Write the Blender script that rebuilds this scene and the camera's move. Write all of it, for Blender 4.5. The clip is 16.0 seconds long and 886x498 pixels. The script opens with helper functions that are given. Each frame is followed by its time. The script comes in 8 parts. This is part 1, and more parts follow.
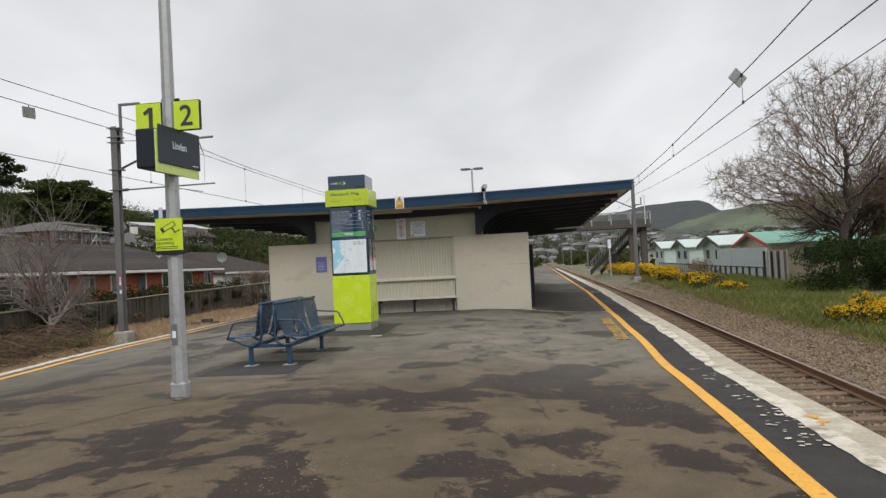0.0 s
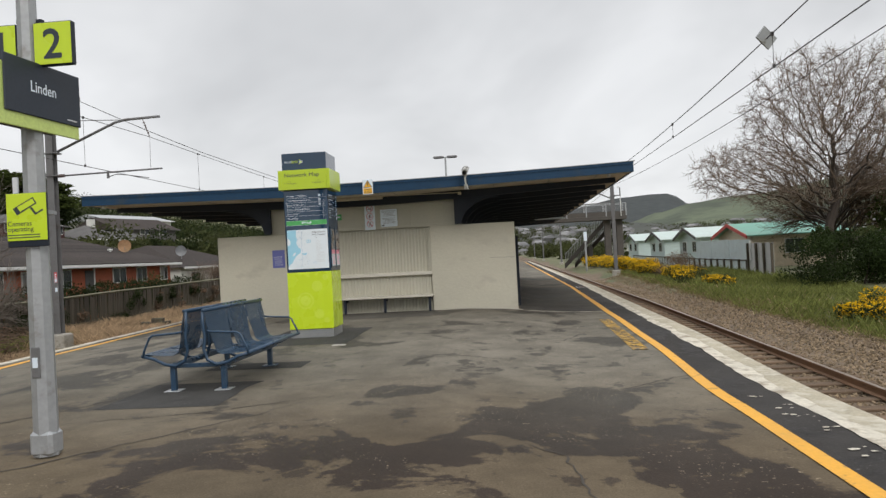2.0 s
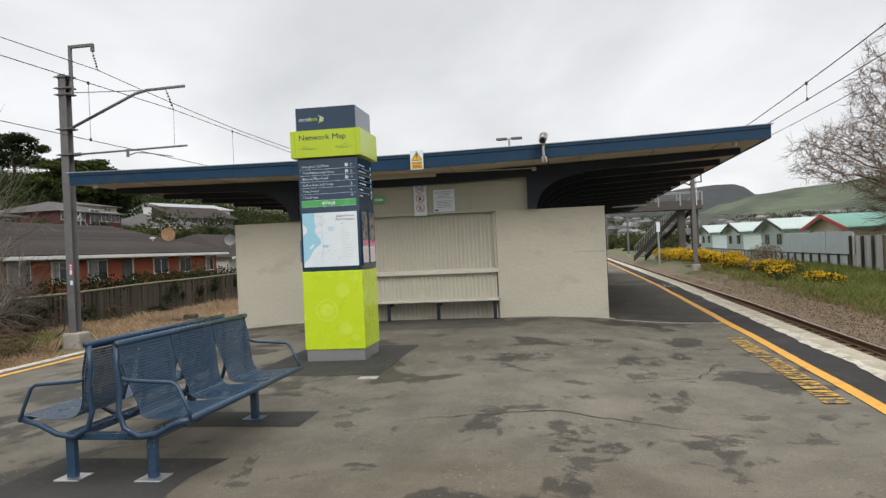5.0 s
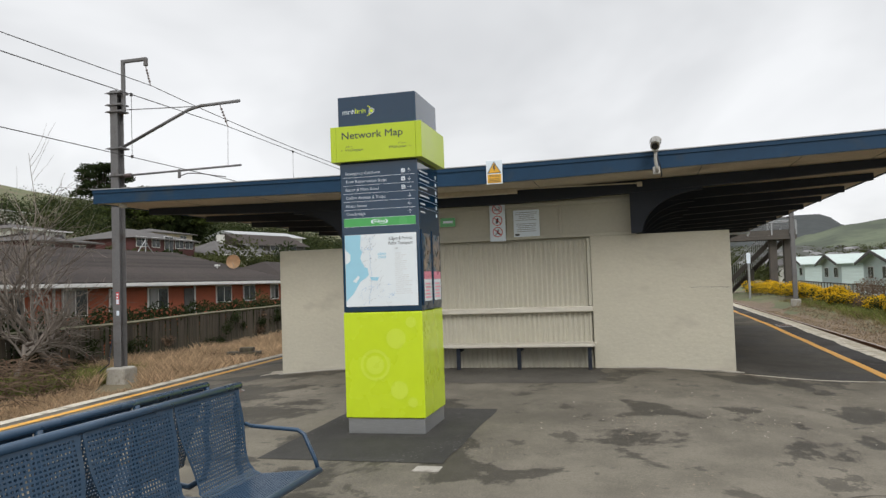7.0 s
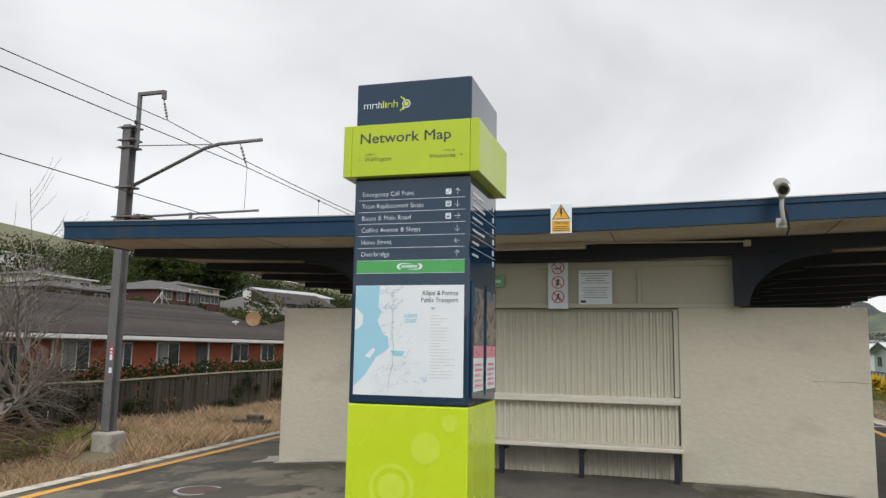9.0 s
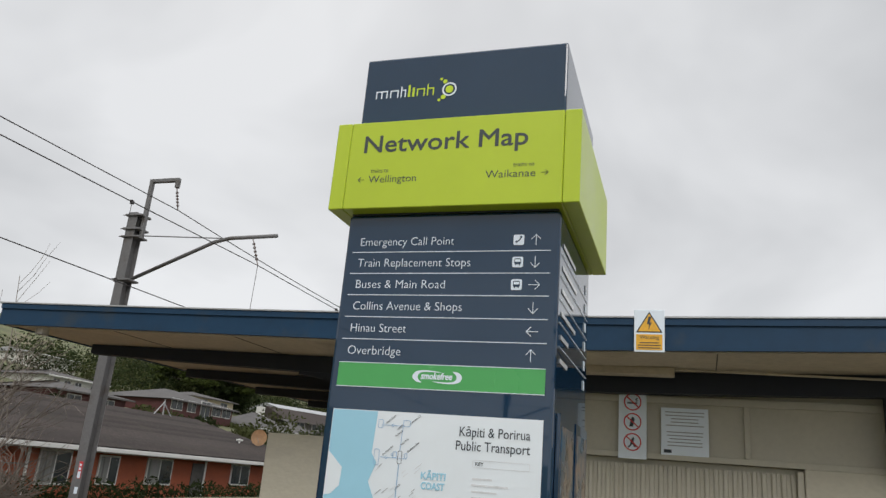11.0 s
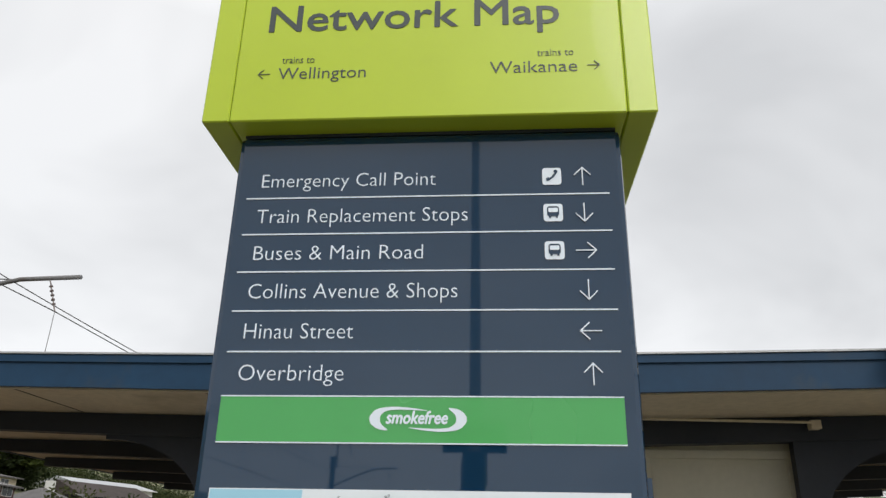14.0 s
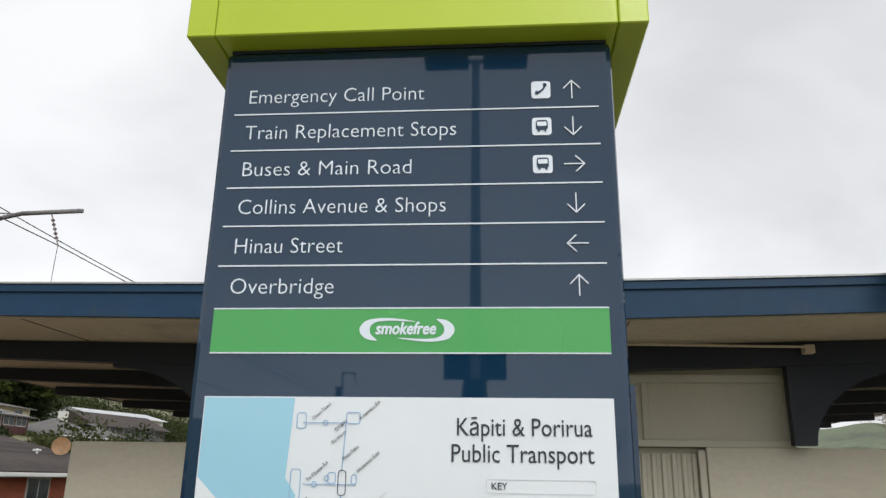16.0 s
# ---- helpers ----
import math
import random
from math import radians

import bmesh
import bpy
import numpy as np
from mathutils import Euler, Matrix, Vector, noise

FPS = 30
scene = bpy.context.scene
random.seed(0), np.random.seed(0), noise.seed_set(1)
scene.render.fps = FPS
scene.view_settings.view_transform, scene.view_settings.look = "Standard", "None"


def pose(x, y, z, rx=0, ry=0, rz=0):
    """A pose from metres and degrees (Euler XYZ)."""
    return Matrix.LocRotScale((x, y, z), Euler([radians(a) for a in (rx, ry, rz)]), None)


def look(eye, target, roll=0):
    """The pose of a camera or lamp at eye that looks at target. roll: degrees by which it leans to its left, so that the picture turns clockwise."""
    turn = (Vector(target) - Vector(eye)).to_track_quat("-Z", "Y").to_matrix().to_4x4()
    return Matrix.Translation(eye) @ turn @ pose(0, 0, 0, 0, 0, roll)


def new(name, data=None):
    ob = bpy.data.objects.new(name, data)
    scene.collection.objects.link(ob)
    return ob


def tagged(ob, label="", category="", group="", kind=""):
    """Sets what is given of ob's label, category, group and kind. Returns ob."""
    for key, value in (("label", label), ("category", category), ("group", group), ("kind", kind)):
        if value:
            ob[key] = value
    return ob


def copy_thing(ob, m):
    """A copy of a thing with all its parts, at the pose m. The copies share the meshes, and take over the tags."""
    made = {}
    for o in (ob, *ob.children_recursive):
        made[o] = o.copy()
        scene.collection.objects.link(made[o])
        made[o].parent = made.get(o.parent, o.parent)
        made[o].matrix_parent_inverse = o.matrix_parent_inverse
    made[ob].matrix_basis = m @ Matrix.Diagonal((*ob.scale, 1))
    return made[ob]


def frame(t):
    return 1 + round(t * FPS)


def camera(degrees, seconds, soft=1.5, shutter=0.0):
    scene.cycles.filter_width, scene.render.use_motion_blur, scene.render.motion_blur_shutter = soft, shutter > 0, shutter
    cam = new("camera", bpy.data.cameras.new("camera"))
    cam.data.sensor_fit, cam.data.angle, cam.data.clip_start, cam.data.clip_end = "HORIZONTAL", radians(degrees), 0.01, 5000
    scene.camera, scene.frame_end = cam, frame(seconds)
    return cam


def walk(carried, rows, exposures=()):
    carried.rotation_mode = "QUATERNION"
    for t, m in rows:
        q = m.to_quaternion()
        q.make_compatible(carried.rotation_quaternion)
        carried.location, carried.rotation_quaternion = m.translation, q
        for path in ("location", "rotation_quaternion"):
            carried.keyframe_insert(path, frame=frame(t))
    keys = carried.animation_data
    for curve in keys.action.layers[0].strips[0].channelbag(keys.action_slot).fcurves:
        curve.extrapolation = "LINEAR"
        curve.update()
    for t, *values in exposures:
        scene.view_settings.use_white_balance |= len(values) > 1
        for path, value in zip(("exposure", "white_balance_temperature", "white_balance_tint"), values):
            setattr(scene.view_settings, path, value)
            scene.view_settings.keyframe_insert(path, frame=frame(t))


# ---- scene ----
cam = camera(60.9, 16.0, soft=1.4)
METRES, EYE, TILT, LEAN, TURN = 15.5, 1.5, 0.0, 0.0, 7.2
ROWS = [
    (0.0, -0.00067, 0.00049, -0.001368, 0.016, 1.196, 2.869),
    (0.5, -0.00306, 0.03979, -0.001204, 0.627, 1.234, 2.287),
    (1.0, -0.00424, 0.08358, -0.001941, -0.013, 1.053, 2.534),
    (1.5, -0.00592, 0.12448, -0.001177, 0.476, 0.681, 3.042),
    (2.0, -0.00770, 0.16668, -0.000013, -2.244, 0.569, 3.029),
    (2.5, -0.00978, 0.21058, 0.001650, -1.063, 0.888, 2.687),
    (3.0, -0.01217, 0.25158, 0.001814, -1.296, -0.224, 1.654),
    (3.5, -0.01135, 0.29458, 0.002777, -1.145, 0.124, 1.902),
    (6.0, -0.01639, 0.50315, 0.005986, 4.738, 0.119, 3.333),
    (6.5, -0.02200, 0.54500, 0.007807, 5.522, 1.506, 3.614),
    (7.0, -0.02790, 0.58936, 0.008029, 7.651, 2.503, 1.994),
    (7.5, -0.03843, 0.62891, 0.008471, 9.052, 2.547, 1.287),
    (8.0, -0.04825, 0.67585, 0.009813, 8.265, 3.521, 0.769),
    (8.5, -0.05638, 0.71450, 0.011555, 8.951, 5.375, 0.211),
    (11.0, -0.09695, 0.90069, 0.026729, 10.908, 17.085, -4.716),
    (11.5, -0.10932, 0.93117, 0.031821, 8.418, 19.842, -2.468),
    (12.0, -0.11859, 0.95346, 0.034415, 4.713, 23.670, -1.858),
    (12.5, -0.12931, 0.96629, 0.034788, -1.035, 24.475, -1.312),
    (13.0, -0.13293, 0.97161, 0.035363, -1.942, 24.750, -0.837),
    (13.5, -0.13265, 0.97444, 0.034538, -2.037, 23.765, -0.772),
    (14.0, -0.13204, 0.97596, 0.033741, -1.973, 22.110, -1.071),
    (14.5, -0.13164, 0.97649, 0.033244, -1.720, 20.576, -1.069),
    (15.0, -0.13123, 0.97662, 0.032646, -1.496, 19.421, -1.087),
    (15.5, -0.13053, 0.97665, 0.032049, -1.573, 18.296, -0.946),
    (16.0, -0.13022, 0.97618, 0.031251, -1.700, 17.061, -0.814),
]
EXPOSURES = [(0.0, -0.06), (3.5, 0.02), (6.0, 0.1), (8.5, 0.1), (11.0, -0.08), (12.0, -0.22), (12.7, -0.14), (13.2, 0.05), (14.0, 0.1), (16.0, 0.19)]
walk(cam, [(t, pose(0, 0, EYE, TILT, LEAN, TURN) @ pose(METRES * x, METRES * y, METRES * z, 90 + pitch, roll, yaw)) for t, x, y, z, yaw, pitch, roll in ROWS], EXPOSURES)

# ---- world and light ----
def build_world():
    w = bpy.data.worlds.new("overcast_sky")
    scene.world = w
    w.use_nodes = True
    nt = w.node_tree
    nt.nodes.clear()
    N, L = nt.nodes.new, nt.links.new
    out, bg = N("ShaderNodeOutputWorld"), N("ShaderNodeBackground")
    sky = N("ShaderNodeTexSky")
    sky.sky_type = "NISHITA"
    sky.sun_disc = False
    sky.sun_elevation, sky.sun_rotation = radians(48), radians(-35)
    tc = N("ShaderNodeTexCoord")
    sep = N("ShaderNodeSeparateXYZ")
    L(tc.outputs["Generated"], sep.inputs[0])
    # cloud deck: direction projected on a flat layer
    zc = N("ShaderNodeMath"); zc.operation = "MAXIMUM"; zc.inputs[1].default_value = 0.0
    L(sep.outputs["Z"], zc.inputs[0])
    za = N("ShaderNodeMath"); za.operation = "ADD"; za.inputs[1].default_value = 0.5
    L(zc.outputs[0], za.inputs[0])
    dv = N("ShaderNodeVectorMath"); dv.operation = "DIVIDE"
    cmb = N("ShaderNodeCombineXYZ")
    for k in range(3):
        L(za.outputs[0], cmb.inputs[k])
    L(tc.outputs["Generated"], dv.inputs[0]); L(cmb.outputs[0], dv.inputs[1])
    n1 = N("ShaderNodeTexNoise"); n1.inputs["Scale"].default_value = 2.1; n1.inputs["Detail"].default_value = 4; n1.inputs["Roughness"].default_value = 0.52
    n1.inputs["Distortion"].default_value = 0.35
    off = N("ShaderNodeVectorMath"); off.operation = "ADD"; off.inputs[1].default_value = CLOUD_SHIFT
    L(dv.outputs[0], off.inputs[0]); L(off.outputs[0], n1.inputs["Vector"])
    rp = N("ShaderNodeValToRGB")
    rp.color_ramp.elements[0].position, rp.color_ramp.elements[0].color = 0.32, (0.645, 0.655, 0.67, 1)
    rp.color_ramp.elements[1].position, rp.color_ramp.elements[1].color = 0.66, (0.875, 0.885, 0.90, 1)
    e = rp.color_ramp.elements.new(0.5); e.color = (0.765, 0.775, 0.79, 1)
    L(n1.outputs["Fac"], rp.inputs[0])
    # an overcast sky is brighter overhead
    up = N("ShaderNodeMapRange"); up.inputs[1].default_value, up.inputs[2].default_value = 0.6, 1.0
    up.inputs[3].default_value, up.inputs[4].default_value = 1.0, ZENITH
    L(sep.outputs["Z"], up.inputs[0])
    low = N("ShaderNodeMapRange"); low.inputs[1].default_value, low.inputs[2].default_value = 0.0, 0.30
    low.inputs[3].default_value, low.inputs[4].default_value = 1.14, 1.0
    L(sep.outputs["Z"], low.inputs[0])
    lift = N("ShaderNodeMath"); lift.operation = "MULTIPLY"; L(up.outputs[0], lift.inputs[0]); L(low.outputs[0], lift.inputs[1])
    sc = N("ShaderNodeVectorMath"); sc.operation = "SCALE"
    L(rp.outputs[0], sc.inputs[0]); L(lift.outputs[0], sc.inputs["Scale"])
    # a thin share of clear sky behind the clouds
    ss = N("ShaderNodeVectorMath"); ss.operation = "SCALE"; ss.inputs["Scale"].default_value = 0.06
    L(sky.outputs[0], ss.inputs[0])
    mx = N("ShaderNodeMix"); mx.data_type = "VECTOR"; mx.inputs[0].default_value = 0.92
    L(ss.outputs[0], mx.inputs[4]); L(sc.outputs[0], mx.inputs[5])
    L(mx.outputs[1], bg.inputs[0])
    bg.inputs[1].default_value = SKY_STRENGTH
    L(bg.outputs[0], out.inputs[0])
    sun = new("sun", bpy.data.lights.new("sun", "SUN"))
    sun.data.energy, sun.data.angle, sun.data.color = SUN_STRENGTH, radians(25), (1.0, 0.965, 0.92)
    sun.matrix_world = look((0, 0, 60), (-18, 38, 28))
    return w


CLOUD_SHIFT = (0.35, 0.1, 0.0)
ZENITH, SKY_STRENGTH, SUN_STRENGTH = 2.8, 1.0, 1.35
build_world()

# ---- helpers of this scene ----
def link_mesh(name, bm, material, parent=None, label="", smooth=False):
    me = bpy.data.meshes.new(name)
    bm.to_mesh(me)
    bm.free()
    for m in (material if isinstance(material, (list, tuple)) else [material]):
        me.materials.append(m)
    if smooth:
        me.polygons.foreach_set("use_smooth", [True] * len(me.polygons))
    ob = new(name, me)
    if parent is not None:
        ob.parent = parent
    if label:
        ob["label"] = label
    return ob


def part(name, bm, material, parent, label="", smooth=False):
    return link_mesh(name, bm, material, parent, label, smooth)


def raw_mesh(name, verts, faces, material, parent=None, label="", smooth=False):
    me = bpy.data.meshes.new(name)
    me.from_pydata(verts, [], faces)
    for m in (material if isinstance(material, (list, tuple)) else [material]):
        me.materials.append(m)
    if smooth:
        me.polygons.foreach_set("use_smooth", [True] * len(me.polygons))
    ob = new(name, me)
    if parent is not None:
        ob.parent = parent
    if label:
        ob["label"] = label
    return ob


def thing(name, label, category, at=(0, 0, 0), group="", kind="", turn=0):
    ob = new(name)
    ob.empty_display_size = 0.2
    ob.matrix_world = pose(*at, 0, 0, turn)
    return tagged(ob, label, category, group, kind)


def box(bm, x0, y0, z0, x1, y1, z1, m=None):
    vs = [bm.verts.new((x, y, z)) for z in (z0, z1) for x, y in ((x0, y0), (x1, y0), (x1, y1), (x0, y1))]
    if m is not None:
        for v in vs:
            v.co = m @ v.co
    fs = []
    for f in ((3, 2, 1, 0), (4, 5, 6, 7), (0, 1, 5, 4), (1, 2, 6, 5), (2, 3, 7, 6), (3, 0, 4, 7)):
        fs.append(bm.faces.new([vs[i] for i in f]))
    return fs


def boxes(*rows, bevel=0.0, m=None, segments=1):
    bm = bmesh.new()
    for r in rows:
        box(bm, *r, m=m)
    if bevel:
        bmesh.ops.bevel(bm, geom=list(bm.edges), offset=bevel, segments=segments, affect="EDGES", profile=0.5)
    return bm


def prism(points, depth0, depth1, axis="y"):
    """A polygon in the xz plane (axis y), yz plane (axis x) or xy plane (axis z), extruded between two depths."""
    bm = bmesh.new()
    def place(p, d):
        return {"y": (p[0], d, p[1]), "x": (d, p[0], p[1]), "z": (p[0], p[1], d)}[axis]
    a = [bm.verts.new(place(p, depth0)) for p in points]
    b = [bm.verts.new(place(p, depth1)) for p in points]
    n = len(points)
    bm.faces.new(a)
    bm.faces.new(b[::-1])
    for i in range(n):
        bm.faces.new((a[i], b[i], b[(i + 1) % n], a[(i + 1) % n]))
    bmesh.ops.recalc_face_normals(bm, faces=bm.faces)
    return bm


def tube(bm, pts, radius, sides=8, radius_end=None, cap=True):
    """A tube through points; the radius runs to radius_end."""
    pts = [Vector(p) for p in pts]
    n = len(pts)
    rings = []
    side = None
    for i, p in enumerate(pts):
        d = (pts[min(i + 1, n - 1)] - pts[max(i - 1, 0)])
        if d.length < 1e-9:
            d = Vector((0, 0, 1))
        d.normalize()
        if side is None:
            ref = Vector((0, 0, 1)) if abs(d.z) < 0.9 else Vector((1, 0, 0))
            side = d.cross(ref).normalized()
        else:
            side = (side - d * side.dot(d))
            side = side.normalized() if side.length > 1e-6 else d.orthogonal().normalized()
        up = d.cross(side)
        r = radius if radius_end is None else radius + (radius_end - radius) * i / max(1, n - 1)
        rings.append([bm.verts.new(p + (side * math.cos(2 * math.pi * k / sides) + up * math.sin(2 * math.pi * k / sides)) * r) for k in range(sides)])
    for a, b in zip(rings, rings[1:]):
        for k in range(sides):
            bm.faces.new((a[k], a[(k + 1) % sides], b[(k + 1) % sides], b[k]))
    if cap:
        bm.faces.new(rings[0][::-1])
        bm.faces.new(rings[-1])
    return bm


def tubes(rows, sides=8):
    bm = bmesh.new()
    for r in rows:
        tube(bm, r[0], r[1], sides, r[2] if len(r) > 2 else None)
    return bm


def disc(bm, cx, cz, y, r, inner=0.0, n=28, axis="y"):
    """A flat disc or ring facing -y."""
    o = [(cx + r * math.cos(2 * math.pi * k / n), cz + r * math.sin(2 * math.pi * k / n)) for k in range(n)]
    vo = [bm.verts.new((a, y, b)) for a, b in o]
    if not inner:
        bm.faces.new(vo)
        return
    vi = [bm.verts.new((cx + inner * math.cos(2 * math.pi * k / n), y, cz + inner * math.sin(2 * math.pi * k / n))) for k in range(n)]
    for k in range(n):
        bm.faces.new((vo[k], vo[(k + 1) % n], vi[(k + 1) % n], vi[k]))


def lettering(name, body, size, at, material, parent, align="LEFT", turn=(90, 0, 0), width=None, bold=0.0, slant=0.0):
    """Writing as a mesh, in the built-in font, facing -y at the given left (or centre, right) end of its base line."""
    cu = bpy.data.curves.new(name, "FONT")
    cu.body, cu.size, cu.align_x, cu.extrude = body, size, align, 0.0005
    cu.resolution_u = 3
    cu.offset, cu.shear = min(bold, 0.0), slant
    tmp = new("tmp", cu)
    me = bpy.data.meshes.new_from_object(tmp.evaluated_get(bpy.context.evaluated_depsgraph_get()))
    bpy.data.objects.remove(tmp)
    bpy.data.curves.remove(cu)
    me.name = name
    if width:
        xs = [v.co.x for v in me.vertices]
        k = width / (max(xs) - min(xs))
        for v in me.vertices:
            v.co.x *= k
    if bold > 0:
        bm = bmesh.new()
        for k, (dx, dy) in enumerate(((-bold, 0), (bold, 0), (0, bold), (0, -bold))):
            n0 = len(bm.verts)
            bm.from_mesh(me)
            bm.verts.ensure_lookup_table()
            for v in bm.verts[n0:]:
                v.co.x += dx
                v.co.y += dy
                v.co.z += 0.00005 * k
        bm.to_mesh(me)
        bm.free()
    me.materials.clear()
    me.materials.append(material)
    ob = new(name, me)
    ob.parent = parent
    ob.matrix_local = pose(*at, *turn)
    return ob


def smooth01(a, b, v):
    t = min(1.0, max(0.0, (v - a) / (b - a)))
    return t * t * (3 - 2 * t)


def fnoise(x, y, s=1.0, seed=0.0):
    return noise.noise(Vector((x * s, y * s, seed)))


# ---- materials ----
def mat(name, col, rough=0.7, metal=0.0, var=0.18, scale=1.5, fine=40.0, fine_var=0.12, bump=0.15, bump_size=None, spec=0.5, coat=0.0,
        dirt=None, dirt_amount=0.0, dirt_scale=2.0, stretch=(1, 1, 1), island=0.0, each=0.0, rough_var=0.1):
    m = bpy.data.materials.new(name)
    m.use_nodes = True
    nt = m.node_tree
    N, L = nt.nodes.new, nt.links.new
    b = nt.nodes["Principled BSDF"]
    tc = N("ShaderNodeTexCoord")
    mp = N("ShaderNodeMapping")
    mp.inputs["Scale"].default_value = stretch
    L(tc.outputs["Object"], mp.inputs[0])
    def noise_node(s, detail, rough_n=0.55):
        n = N("ShaderNodeTexNoise")
        n.inputs["Scale"].default_value, n.inputs["Detail"].default_value, n.inputs["Roughness"].default_value = s, detail, rough_n
        L(mp.outputs[0], n.inputs["Vector"])
        return n
    big, small = noise_node(scale, 4), noise_node(fine, 3, 0.6)
    def ranged(sock, lo, hi):
        r = N("ShaderNodeMapRange")
        r.inputs[1].default_value, r.inputs[2].default_value, r.inputs[3].default_value, r.inputs[4].default_value = 0.25, 0.75, lo, hi
        L(sock, r.inputs[0])
        return r.outputs[0]
    f1, f2 = ranged(big.outputs["Fac"], 1 - var, 1 + var), ranged(small.outputs["Fac"], 1 - fine_var, 1 + fine_var)
    mul = N("ShaderNodeMath"); mul.operation = "MULTIPLY"
    L(f1, mul.inputs[0]); L(f2, mul.inputs[1])
    fac = mul.outputs[0]
    if island or each:
        rnd = N("ShaderNodeNewGeometry").outputs["Random Per Island"] if island else N("ShaderNodeObjectInfo").outputs["Random"]
        amt = island or each
        r = N("ShaderNodeMapRange")
        r.inputs[3].default_value, r.inputs[4].default_value = 1 - amt, 1 + amt
        L(rnd, r.inputs[0])
        m2 = N("ShaderNodeMath"); m2.operation = "MULTIPLY"
        L(fac, m2.inputs[0]); L(r.outputs[0], m2.inputs[1])
        fac = m2.outputs[0]
    sc = N("ShaderNodeVectorMath"); sc.operation = "SCALE"
    sc.inputs[0].default_value = col
    L(fac, sc.inputs["Scale"])
    colour = sc.outputs[0]
    if dirt:
        dn = noise_node(dirt_scale, 6, 0.62)
        r = N("ShaderNodeMapRange")
        edge = 0.62 - 0.28 * dirt_amount
        r.inputs[1].default_value, r.inputs[2].default_value = edge, edge + 0.14
        L(dn.outputs["Fac"], r.inputs[0])
        mx = N("ShaderNodeMix"); mx.data_type = "VECTOR"
        L(r.outputs[0], mx.inputs[0]); L(colour, mx.inputs[4]); mx.inputs[5].default_value = dirt
        colour = mx.outputs[1]
    L(colour, b.inputs["Base Color"])
    L(ranged(big.outputs["Fac"], max(0.02, rough - rough_var), min(1.0, rough + rough_var)), b.inputs["Roughness"])
    b.inputs["Metallic"].default_value = metal
    b.inputs["Specular IOR Level"].default_value = spec
    b.inputs["Coat Weight"].default_value = coat
    b.inputs["Coat Roughness"].default_value = 0.05
    if bump:
        bn = small if bump_size is None else noise_node(bump_size, 4)
        bp = N("ShaderNodeBump")
        bp.inputs["Strength"].default_value, bp.inputs["Distance"].default_value = bump, 0.02
        L(bn.outputs["Fac"], bp.inputs["Height"]); L(bp.outputs[0], b.inputs["Normal"])
    return m


